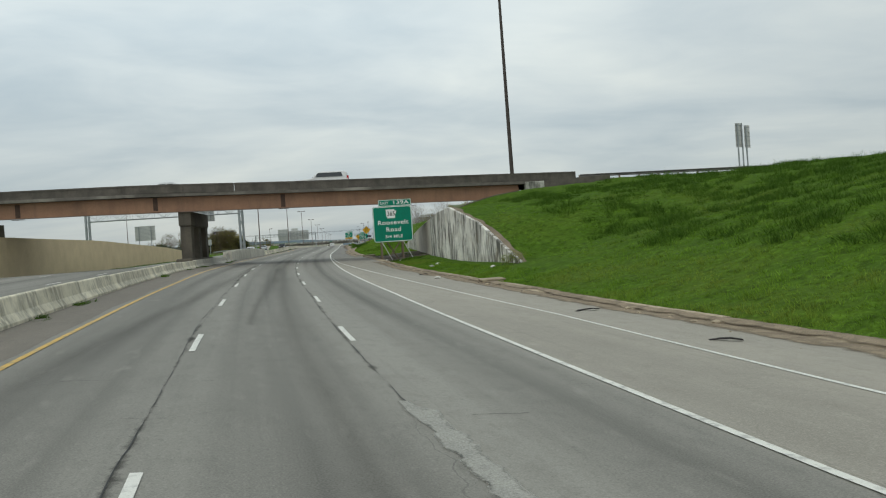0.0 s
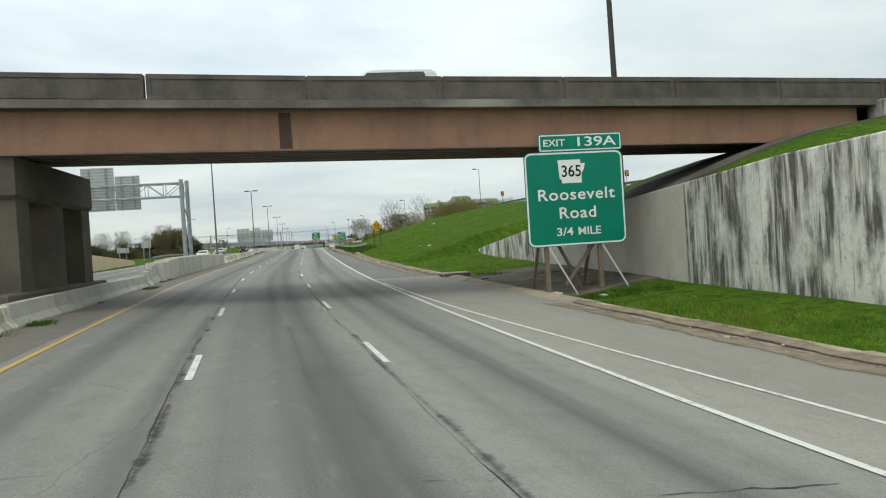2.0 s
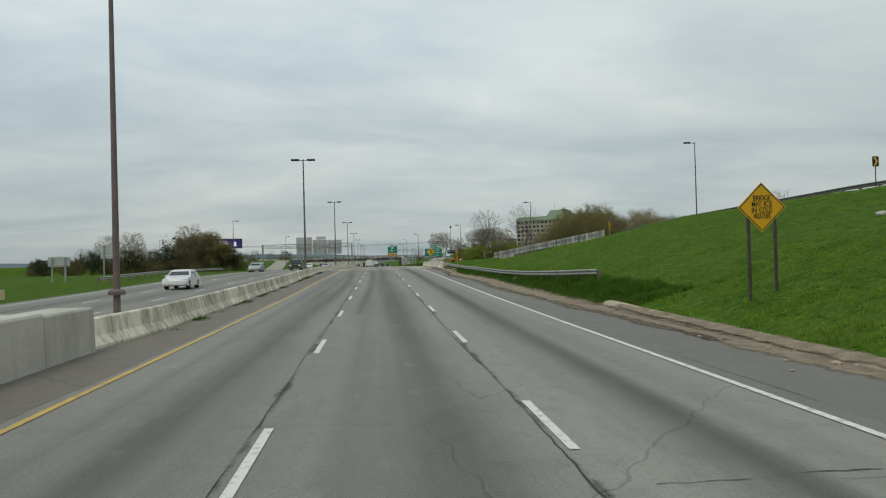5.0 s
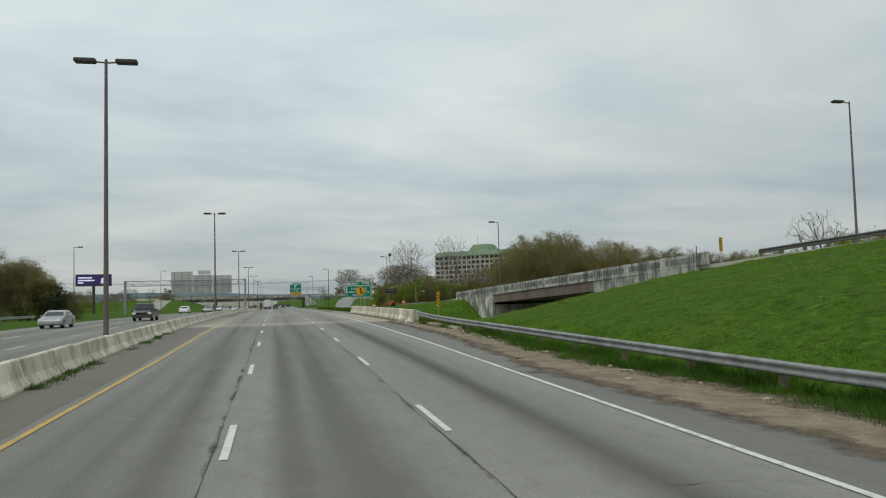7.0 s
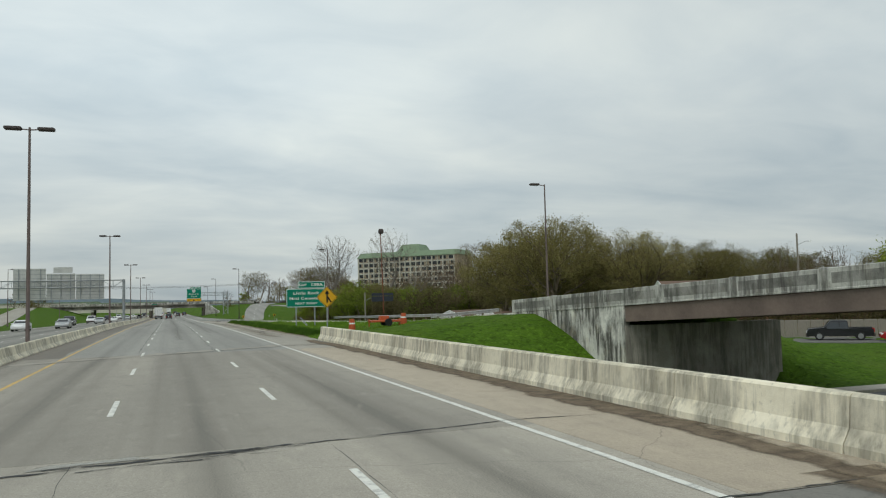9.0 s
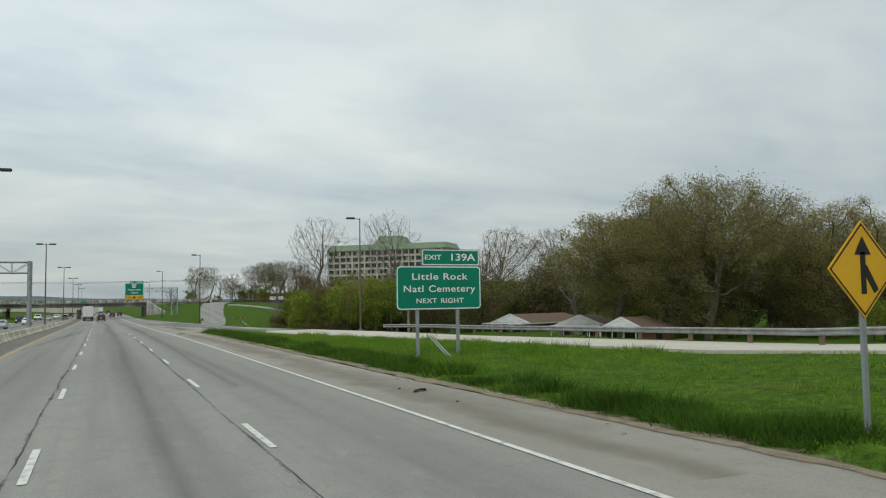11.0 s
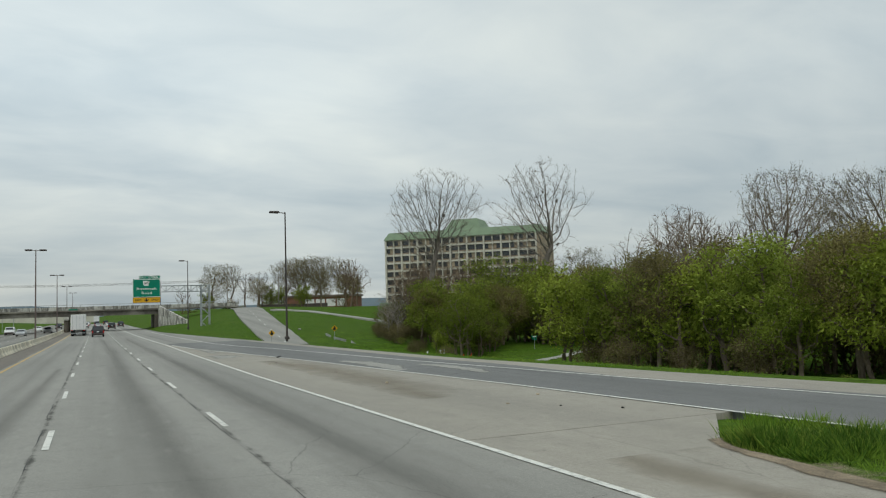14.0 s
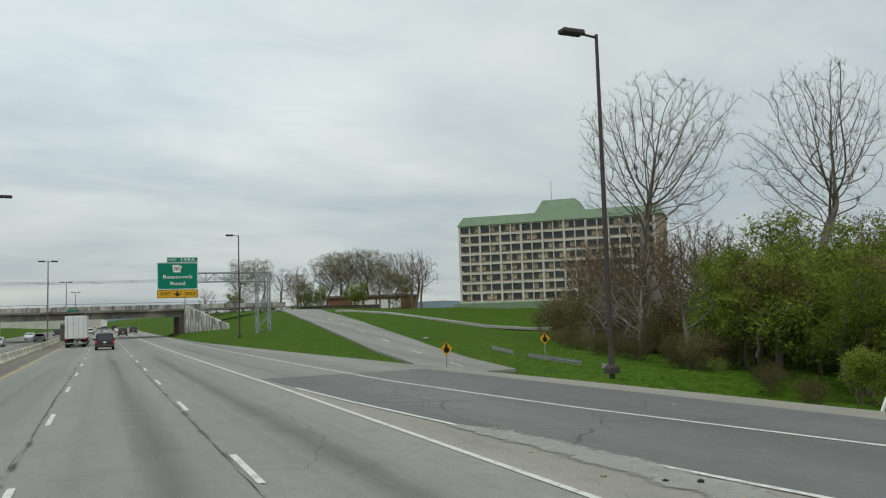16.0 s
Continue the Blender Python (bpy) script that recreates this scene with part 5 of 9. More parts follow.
# ---- guard rails ----
WBEAM = [(0.0, 0.16), (0.02, 0.155), (0.075, 0.11), (0.075, 0.07), (0.02, 0.015), (0.02, -0.015), (0.075, -0.07), (0.075, -0.11), (0.02, -0.155), (0.0, -0.16), (-0.008, -0.14), (0.06, -0.09), (0.0, 0.0), (0.06, 0.09), (-0.008, 0.14)]


def guard_rail(path, label, post_every=1.9, height=0.62, mat="rail", post="wood", side=-1, posts=True):
    """A W-beam on posts along a path of ground points; the beam stands on that side of the posts."""
    top = thing("guard_rail", Matrix(), label, "guard rail")
    path = [Vector(p) for p in path]
    up = [p + Vector((0, 0, height)) for p in path]
    part("rail_beam", Shape().sweep(up, [(side * a, u) for a, u in WBEAM]), mat, top)
    if posts:
        run = 0.0
        for a, b in zip(path, path[1:]):
            d = (b - a)
            n = d.length
            while run < n:
                p = a + d * (run / n)
                s = Vector((d.y, -d.x, 0)).normalized() * (-side * 0.12)
                q = p + s
                part("rail_post", Shape().loft([(-0.6, 0), (height + 0.08, 0), (height + 0.10, 0.02)], -0.075, 0.075, -0.09, 0.09), post, top, at=upright(q.x, q.y, q.z))
                run += post_every
            run -= n
    return top


def ground_line(rows, lift=0.0):
    return [(x, y, max(land(x, y), surface(x, y) - 0.2 if abs(x - centre(y)) < 9.5 else -99) + lift) for x, y in rows]


guard_rail(ground_line([(11.4, 161), (10.9, 168), (10.4, 176), (10.2, 186), (9.6, 200), (9.3, 215)]) + [(9.22, 223, surface(9.2, 223) - 0.12), (9.18, 228.2, surface(9.2, 228) + 0.03)], "galvanised corrugated guard rail bent along the verge", 3.8)
guard_rail([(ramp_left(v) - 0.3, v, ramp_z(v) - 0.2) for v in range(100, 224, 6)], "dark weathered guard rail along the top of the grass bank", 1.95, mat="old_rail", post="wood")
guard_rail([(x, 71.8, 5.38 - 0.008 * (x - 33)) for x in (33, 40, 48, 56, 64, 74)], "dark grey guard rail at the edge of the overpass approach", 2.2, mat="old_rail", side=1)
guard_rail([(26.6 - (v - 300) * 0.045, v, land(26.6 - (v - 300) * 0.045, v)) for v in range(288, 352, 6)], "galvanised guard rail beside the slip road", 3.8, side=-1)
guard_rail([(-26 - (v - 190) * 0.06, v, land(-26 - (v - 190) * 0.06, v)) for v in range(196, 290, 8)], "grey guard rail beyond the opposing carriageway", 3.8, side=1)

# ---- concrete barrier of the motorway bridge ----
side_bar = thing("bridge_barrier", Matrix(), "stained pale concrete barrier at the edge of the bridge deck", "barrier", kind="structure")
yb = 228.4
while yb < 275.6:
    e = min(yb + 4.3, 276.0)
    pts = [(9.05, v, surface(9.05, v) - 0.02) for v in (yb + 0.012, e - 0.012)]
    part("barrier_unit", Shape().sweep(pts, [(-0.30, -0.2), (0.30, -0.2), (0.22, 0.86), (0.17, 0.90), (-0.04, 0.90), (-0.09, 0.86), (-0.13, 0.40), (-0.27, 0.16)]), "barrier", side_bar)
    yb = e


# ---- ramp bridge on the right ----
ramp_bridge = thing("ramp_bridge", Matrix(), "short slip-road bridge with streaked pale concrete parapets and dark girders", "bridge", kind="structure")


def rb_line(v, side):
    return ramp_left(v) - 0.75 if side == 0 else lerp(RAMP_RIGHT, v) + 0.4


def rb_bar(name, v0, v1, side, w, lo, hi, mat, parent=None, label="", shift=0.0):
    sh = Shape()
    pts = [(rb_line(v, side) + shift, v, ramp_z(v)) for v in (v0, (v0 + v1) / 2, v1)]
    sh.sweep(pts, [(-w / 2, lo), (w / 2, lo), (w / 2, hi - 0.03), (w / 2 - 0.03, hi), (-w / 2 + 0.03, hi), (-w / 2, hi - 0.03)])
    return part(name, sh, mat, parent or ramp_bridge, label)


for side in (0, 1):
    for v in range(10):
        a = 225 + v * 5.2
        pan = rb_bar("parapet_panel", a + 0.02, a + 5.18, side, 0.28, 0.02, 0.92, "light_parapet")
        rb_bar("recess", a + 0.35, a + 4.85, side, 0.29, 0.22, 0.72, "panel_grey", pan, "dark stained recess")
        rb_bar("post", a - 0.16, a + 0.16, side, 0.32, 0.0, 0.96, "light_parapet", pan)
    rb_bar("deck_edge", 232, 272, side, 0.34, -0.08, 0.02, "light_parapet")
rb_bar("deck_slab", 239, 266, 0, 9.6, -0.28, -0.02, "deck_edge", shift=5.0)
for k in range(5):
    rb_bar("girder", 240.5, 264.6, 0, 0.3, -1.05, -0.28 if k else -0.085, "girder_dark", shift=0.12 + k * 2.3)
for v0, v1 in ((264.5, 278.5),):
    sh = Shape()
    x0, x1 = rb_line(v0, 0) - 0.12, rb_line(v1, 0) - 0.12
    sh.add([(x0, v0, -3.4), (x1, v1, 0.6), (x1 + 0.4, v1, 0.6), (x0 + 0.4, v0, -3.4), (x0, v0, ramp_z(v0)), (x1, v1, ramp_z(v1)), (x1 + 0.4, v1, ramp_z(v1)), (x0 + 0.4, v0, ramp_z(v0))], [(3, 2, 1, 0), (4, 5, 6, 7), (0, 1, 5, 4), (1, 2, 6, 5), (2, 3, 7, 6), (3, 0, 4, 7)])
    part("wing_wall", sh, "stained_wall", ramp_bridge, "streaked white wing wall")
part("abutment_wall", Shape().loft([(-3.6, 0), (1.3, 0)], rb_line(264.5, 0) - 0.1, 36.6, 264.42, 265.3), "abutment", ramp_bridge, "brown-grey abutment wall")
part("abutment_wall", Shape().loft([(-3.6, 0), (3.1, 0)], 28.9, 40.5, 239.8, 241.2), "light_parapet", ramp_bridge)
sh = Shape()
sh.add([(30.35, 226, 2.0), (28.35, 241, -3.4), (28.75, 241, -3.4), (30.75, 226, 2.0), (30.35, 226, ramp_z(226)), (28.35, 241, ramp_z(241)), (28.75, 241, ramp_z(241)), (30.75, 226, ramp_z(226))], [(3, 2, 1, 0), (4, 5, 6, 7), (0, 1, 5, 4), (1, 2, 6, 5), (2, 3, 7, 6), (3, 0, 4, 7)])
part("wing_wall", sh, "light_parapet", ramp_bridge)


# ---- lettering and signs ----
def lettering(text, size, mat, parent, x, z, name="lettering", width=None, y=-0.012, spacing=1.0):
    """Raised flat letters, centred at x, z on the face of a sign that looks towards -y; a mesh for each word."""
    words = text.split(" ")
    if len(words) > 1:
        # words share the width by their letters, with one letter's gap between them
        size_of = lambda w: sum(0.55 if c in "lIt1i/" else 1.0 for c in w)
        total = sum(size_of(w) for w in words) + 0.8 * (len(words) - 1)
        at = x - width / 2
        for w in words:
            wide = width * size_of(w) / total
            lettering(w, size, mat, parent, at + wide / 2, z, name, wide, y, spacing)
            at += wide + width * 0.8 / total
        return None
    cu = bpy.data.curves.new(name, "FONT")
    cu.body, cu.size, cu.align_x, cu.align_y, cu.extrude = text, size, "CENTER", "CENTER", 0.002
    cu.offset, cu.space_character = size * 0.012, spacing
    tmp = bpy.data.objects.new(name, cu)
    scene.collection.objects.link(tmp)
    me = bpy.data.meshes.new_from_object(tmp.evaluated_get(bpy.context.evaluated_depsgraph_get()))
    bpy.data.objects.remove(tmp)
    xs = [v.co.x for v in me.vertices]
    wide = (max(xs) - min(xs)) or 1
    k = width / wide if width else 1.0
    me.transform(Matrix.Translation((x, y, z)) @ Matrix.Rotation(radians(90), 4, "X") @ Matrix.Diagonal((k, 1, 1, 1)))
    me.materials.clear()
    me.materials.append(M[mat])
    ob = new(name, me)
    ob.parent = parent
    return ob


def rounded(x0, x1, z0, z1, r, n=4):
    out = []
    for cx, cz, a in ((x1 - r, z0 + r, -90), (x1 - r, z1 - r, 0), (x0 + r, z1 - r, 90), (x0 + r, z0 + r, 180)):
        out += [(cx + r * math.cos(radians(a + 90 * i / n)), cz + r * math.sin(radians(a + 90 * i / n))) for i in range(n + 1)]
    return out


def plate(x0, x1, z0, z1, r, y0, y1):
    o = rounded(x0, x1, z0, z1, r)
    n = len(o)
    sh = Shape()
    sh.add([(x, y, z) for y in (y0, y1) for x, z in o], [tuple(range(n)), tuple(reversed(range(n, 2 * n)))] + [((i + 1) % n, i, n + i, n + (i + 1) % n) for i in range(n)])
    return sh


def border(x0, x1, z0, z1, r, w, y):
    a, b = rounded(x0, x1, z0, z1, r), rounded(x0 + w, x1 - w, z0 + w, z1 - w, max(r - w, 0.02))
    n = len(a)
    return Shape().add([(x, y, z) for x, z in a + b], [(i, (i + 1) % n, n + (i + 1) % n, n + i) for i in range(n)])


def panel(parent, name, x0, x1, z0, z1, mat="green", rim="sign_white", r=0.12, w=0.045, label="", ribs=True):
    p = part(name, plate(x0, x1, z0, z1, r, 0.0, 0.035), mat, parent, label)
    part("border", border(x0 + 0.025, x1 - 0.025, z0 + 0.025, z1 - 0.025, r, w, -0.004), rim, p)
    part("back_sheet", plate(x0 + 0.01, x1 - 0.01, z0 + 0.01, z1 - 0.01, r, 0.036, 0.042), "alu", p)
    return p


def shield(parent, x, z, s, text="365"):
    """The white state-shaped route marker."""
    out = [(-0.55, 0.45), (0.36, 0.45), (0.36, 0.30), (0.55, 0.30), (0.50, 0.08), (0.40, -0.08), (0.38, -0.45), (-0.42, -0.45), (-0.42, -0.30), (-0.50, -0.28)]
    n = len(out)
    sh = Shape().add([(x + a * s, y, z + b * s) for y in (-0.012, -0.002) for a, b in out], [tuple(reversed(range(n))), tuple(range(n, 2 * n))] + [(i, (i + 1) % n, n + (i + 1) % n, n + i) for i in range(n)])
    p = part("route_marker", sh, "sign_white", parent, "white state-shaped route marker")
    lettering(text, s * 0.62, "sign_black", p, x - 0.02 * s, z - 0.01, "numerals", width=s * 0.78, y=-0.018)


# ground-mounted exit sign under the overpass
G0 = surface(12.8, 69) - 0.05
sign = thing("exit_sign", upright(10.65, 68.85, G0, 1.0), "green exit sign with white lettering on braced wooden posts", "road sign")
Z = 0.30 - G0
face = panel(sign, "sign_panel", 0.0, 3.92, Z, Z + 3.55, r=0.25, w=0.06)
tab = panel(sign, "exit_tab", 0.62, 3.92, Z + 3.56, Z + 4.22, r=0.06)
lettering("EXIT", 0.36, "sign_white", tab, 1.22, Z + 3.88, width=0.85)
lettering("139A", 0.50, "sign_white", tab, 2.85, Z + 3.89, width=1.55)
shield(face, 1.86, Z + 2.80, 0.98)
lettering("Roosevelt", 0.60, "sign_white", face, 1.98, Z + 1.92, width=3.05, spacing=1.1)
lettering("Road", 0.60, "sign_white", face, 2.0, Z + 1.22, width=1.45, spacing=1.1)
lettering("3/4 MILE", 0.42, "sign_white", face, 2.0, Z + 0.52, width=1.75)
for x in (0.72, 2.85):
    part("post", Shape().loft([(-0.5, 0), (Z + 3.3, 0)], x - 0.08, x + 0.08, 0.05, 0.2), "wood", sign, "weathered wooden post")
    part("back_brace", Shape().bar((x, 0.3, Z + 1.4), (x, 2.3, 0.0), 0.11, 0.11), "wood", sign)
    part("front_brace", Shape().bar((x + 0.06, -0.02, Z - 0.02), (x + 1.0, -0.35, 0.05), 0.06, 0.06), "alu", sign, "pale bent metal strut")
part("cross_brace", Shape().bar((2.75, 0.24, Z + 0.15), (1.45, 0.24, 0.45), 0.05, 0.13), "wood", sign)
part("cross_brace", Shape().bar((1.2, 0.30, Z + 0.15), (2.35, 0.9, 0.2), 0.05, 0.13), "wood", sign)

# cemetery sign
G1 = 0.42
cem = thing("exit_sign", upright(11.35, 308.65, G1), "green exit sign with white lettering on two grey posts", "road sign")
face = panel(cem, "sign_panel", 0.0, 4.22, 2.28, 4.28, r=0.18, w=0.05)
tab = panel(cem, "exit_tab", 1.25, 4.16, 4.29, 5.05, r=0.06)
lettering("EXIT", 0.32, "sign_white", tab, 1.8, 4.66, width=0.82)
lettering("139A", 0.46, "sign_white", tab, 3.27, 4.67, width=1.22)
lettering("Little Rock", 0.42, "sign_white", face, 2.13, 3.78, width=2.75, spacing=1.1)
lettering("Natl Cemetery", 0.42, "sign_white", face, 2.13, 3.22, width=3.55, spacing=1.1)
lettering("NEXT RIGHT", 0.31, "sign_white", face, 2.13, 2.68, width=2.35, spacing=1.05)
for x in (1.05, 3.05):
    part("post", Shape().loft([(-0.4, 0), (4.2, 0)], x - 0.06, x + 0.06, 0.05, 0.2), "galv", cem)
    part("base_stub", Shape().loft([(-0.3, 0), (0.25, 0)], x - 0.09, x + 0.09, 0.03, 0.24), "galv", cem)
fallen = thing("fallen_post", Matrix(), "two thin fallen steel posts leaning in the grass", "post")
for k, (a, b) in enumerate((((12.75, 308.5, 1.6), (13.5, 307.6, 0.5)), ((12.9, 308.45, 1.55), (13.58, 307.5, 0.52)))):
    part("bar", Shape().rod(a, b, 0.03, n=6), "galv", fallen)


def diamond(name, x, y, zc, half, label, words=None, arrow=False, two=True, base=None):
    base = base if base is not None else land(x, y)
    d = thing(name, upright(x, y, base), label, "road sign")
    zc = zc - base
    n = [(0, -half), (half, 0), (0, half), (-half, 0)]
    sh = Shape().add([(a, yy, zc + b) for yy in (0.0, 0.02) for a, b in n], [(0, 1, 2, 3), (7, 6, 5, 4)] + [((i + 1) % 4, i, 4 + i, 4 + (i + 1) % 4) for i in range(4)])
    f = part("sign_panel", sh, "sign_yellow", d)
    o, i2 = [(a * 0.95, b * 0.95) for a, b in n], [(a * 0.90, b * 0.90) for a, b in n]
    part("border", Shape().add([(a, -0.004, zc + b) for a, b in o + i2], [(i, (i + 1) % 4, 4 + (i + 1) % 4, 4 + i) for i in range(4)]), "sign_black", f)
    if words:
        for k, w in enumerate(words):
            lettering(w, half * 0.30, "sign_black", f, 0, zc + half * (0.36 - 0.24 * k), width=half * (0.72 if k in (0, 3) else 0.85), y=-0.008)
    if arrow:
        a = Shape().box(-0.06, 0.06, -0.01, -0.002, zc - half * 0.5, zc + half * 0.35)
        a.add([(-0.2, -0.01, zc + half * 0.3), (0.2, -0.01, zc + half * 0.3), (0, -0.01, zc + half * 0.68)], [(0, 1, 2)])
        a.bar((0.30, -0.008, zc - half * 0.45), (0.03, -0.008, zc + half * 0.05), 0.01, 0.12)
        part("merge_arrow", a, "sign_black", f)
    for px in ((-0.55 * half, 0.55 * half) if two else (0,)):
        part("post", Shape().box(px - 0.045, px + 0.045, 0.021, 0.09, -0.4, zc + half * 0.3), "dark_steel" if two else "galv", d)
    return d


diamond("warning_sign", 11.55, 143.0, 3.05, 0.78, "yellow diamond warning sign with black words on two dark posts", ("BRIDGE", "MAY ICE", "IN COLD", "WEATHER"))
diamond("merge_sign", 11.2, 285.0, 3.53, 0.84, "yellow diamond merge sign with a black arrow", arrow=True, two=False)


def marker(x, y, z0, lean, label, base=None, w=0.28, h=1.05):
    base = base if base is not None else land(x, y)
    d = thing("object_marker", upright(x, y, base), label, "road sign")
    p = part("marker_panel", Shape().box(-w / 2, w / 2, 0, 0.012, z0 - base, z0 - base + h), "sign_yellow", d)
    n = 5
    for k in range(n):
        b = z0 - base + h * (k + 0.1) / n
        s = 0.16 if lean else -0.16
        part("stripe", Shape().add([(-w / 2, -0.004, b + (s if s > 0 else 0) - (0 if s > 0 else 0)), (w / 2, -0.004, b + (0 if s > 0 else -s)), (w / 2, -0.004, min(b + (0 if s > 0 else -s) + h * 0.09, z0 - base + h)), (-w / 2, -0.004, min(b + (s if s > 0 else 0) + h * 0.09, z0 - base + h))], [(0, 1, 2, 3)]), "sign_black", p)
    part("post", Shape().box(-0.03, 0.03, 0.012, 0.06, -0.3, z0 - base + h * 0.9), "galv", d)


marker(10.95, 229.2, 1.72, True, "yellow and black striped hazard panel beside the bridge barrier", base=-0.2)
marker(31.3, 224.0, 5.2, True, "yellow and black striped hazard panel on the slip road", base=4.2)
for x, y, z in ((39.5, 161.4, 8.6), (36.8, 175.0, 8.55), (46.6, 148.3, 8.7), (43.0, 135.0, 8.1)):
    c = thing("chevron_sign", upright(x, y, land(x, y), 12), "small black and orange chevron sign on a thin post", "road sign", "chevron signs on the ramp")
    z -= land(x, y)
    f = part("sign_panel", Shape().box(-0.3, 0.3, 0, 0.02, z - 0.75, z), "sign_black", c)
    part("chevron", Shape().add([(-0.2, -0.006, z - 0.68), (0.0, -0.006, z - 0.68), (0.2, -0.006, z - 0.38), (0.0, -0.006, z - 0.08), (-0.2, -0.006, z - 0.08), (0.0, -0.006, z - 0.38)], [(0, 1, 2, 5), (5, 2, 3, 4)]), "sign_yellow", f)
    part("post", Shape().box(-0.03, 0.03, 0.02, 0.07, -0.3, z - 0.05), "dark_steel", c)


def sign_back(name, x, y, base, w, z0, z1, label, posts=2, post="galv", turn=0.0, ribs=9):
    """A sign that faces away: a ribbed bare back on posts."""
    d = thing(name, upright(x, y, base, turn), label, "road sign")
    p = part("sign_panel", Shape().box(-w / 2, w / 2, 0.06, 0.09, z0 - base, z1 - base), "alu", d)
    for k in range(ribs):
        z = z0 - base + (z1 - z0) * (k + 0.5) / ribs
        part("rib", Shape().box(-w / 2, w / 2, 0.03, 0.06, z - 0.025, z + 0.025), "galv", p)
    for k in range(posts):
        px = -w * 0.3 + w * 0.6 * k / max(posts - 1, 1)
        part("post", Shape().box(px - 0.07, px + 0.07, -0.10, 0.03, -0.4, z1 - base - 0.05), post, d)
    return d


sign_back("sign_back", -28.9, 140, surface(-24, 140), 3.6, 3.6, 6.3, "ribbed aluminium back of a sign on two posts", ribs=11)
sign_back("sign_back", 57.1, 83, 4.9, 1.25, 9.2, 12.2, "grey back of a tall narrow sign on two posts", ribs=5, turn=20)
sign_back("sign_back", 58.4, 83.5, 4.9, 0.95, 9.15, 11.95, "grey back of a narrow sign on a post", posts=1, ribs=5, turn=20)
for x, y, w, z0, z1 in ((-30, 210, 1.9, 2.9, 4.4), (-33.5, 205, 2.2, 2.1, 3.1)):
    sign_back("sign_back", x, y, land(x, y), w, z0, z1, "pale back of a small sign beside the opposing lanes", ribs=4)
sign_back("sign_back", -24.5, 620, -1.2, 5.0, 3.0, 5.4, "pale back of a sign seen below the far bridge", ribs=5)


# ---- gantries over the opposing lanes ----
def truss(parent, x0, x1, y0, y1, z0, z1, bays, r=0.07, web=0.035):
    for y in (y0, y1):
        for z in (z0, z1):
            part("chord", Shape().rod((x0, y, z), (x1, y, z), r), "galv", parent)
    sx = (x1 - x0) / bays
    for k in range(bays):
        a, b = x0 + sx * k, x0 + sx * (k + 1)
        for y in (y0, y1):
            za, zb = (z0, z1) if k % 2 else (z1, z0)
            part("diagonal", Shape().rod((a, y, za), (b, y, zb), web, n=5), "galv", parent)
            part("strut", Shape().rod((b, y, z0), (b, y, z1), web, n=5), "galv", parent)
        part("tie", Shape().rod((a, y0, z1), (b, y1, z1), web, n=5), "galv", parent)
        part("tie", Shape().rod((a, y0, z0), (a, y1, z0), web, n=5), "galv", parent)


def hung_back(parent, x0, x1, z0, z1, y, ribs, beams):
    p = part("sign_panel", Shape().box(x0, x1, y + 0.25, y + 0.29, z0, z1), "alu", parent, "ribbed bare aluminium back of a sign")
    for k in range(ribs):
        z = z0 + (z1 - z0) * (k + 0.5) / ribs
        part("rib", Shape().box(x0, x1, y + 0.21, y + 0.25, z - 0.03, z + 0.03), "galv", p)
    for k in range(beams):
        x = x0 + (x1 - x0) * (k + 0.5) / beams
        part("hanger", Shape().box(x - 0.07, x + 0.07, y + 0.08, y + 0.20, z0 + 0.05, z1 - 0.1), "galv", p)


gan = thing("gantry", Matrix(), "grey steel truss gantry over the opposing lanes carrying sign backs", "gantry")
for y, r in ((120.6, 0.2), (122.2, 0.2)):
    x = -9.25 if y < 121 else -8.95
    part("column", Shape().rod((x, y, 0.6), (x, y, 8.3), r, n=14), "galv", gan)
    part("base_plate", Shape().box(x - 0.35, x + 0.35, y - 0.32, y + 0.32, 0.60, 0.68), "galv", gan)
    for dx, dy in ((-0.26, -0.24), (0.26, -0.24), (-0.26, 0.24), (0.26, 0.24)):
        part("bolt", Shape().rod((x + dx, y + dy, 0.66), (x + dx, y + dy, 0.82), 0.03, n=6), "galv", gan)
    part("column", Shape().rod((-33, y, -0.6), (-33, y, 8.3), r, n=14), "galv", gan)
zz = [0.9, 2.6, 4.3, 6.0, 7.7]
for k in range(4):
    a, b = ((-9.25, 120.6), (-8.95, 122.2)) if k % 2 else ((-8.95, 122.2), (-9.25, 120.6))
    part("lacing", Shape().rod((*a, zz[k]), (*b, zz[k + 1]), 0.07, n=6), "galv", gan)
truss(gan, -33, -9.25, 120.6, 122.2, 6.7, 8.0, 14)
hung_back(gan, -15.85, -13.5, 5.7, 9.1, 122.5, 12, 2)
hung_back(gan, -19.0, -15.9, 5.7, 10.0, 122.5, 14, 2)

gan2 = thing("gantry", Matrix(), "grey steel truss gantry over the opposing lanes with pale sign backs", "gantry")
for y in (374.2, 375.8):
    for x, b in ((-8.0, 0.9), (-36.3, 0.0)):
        part("column", Shape().rod((x, y, b), (x, y, 8.2), 0.2, n=12), "galv", gan2)
truss(gan2, -36.3, -8.0, 374.2, 375.8, 6.9, 8.1, 16)
hung_back(gan2, -25.8, -20.7, 4.8, 10.3, 376.1, 8, 3)
hung_back(gan2, -20.6, -16.0, 4.8, 9.4, 376.1, 8, 3)
hung_back(gan2, -15.9, -11.3, 4.8, 9.3, 376.1, 8, 3)
part("sign_panel", Shape().box(-19.2, -16.2, 373.75, 373.8, 9.4, 10.4), "alu", gan2)

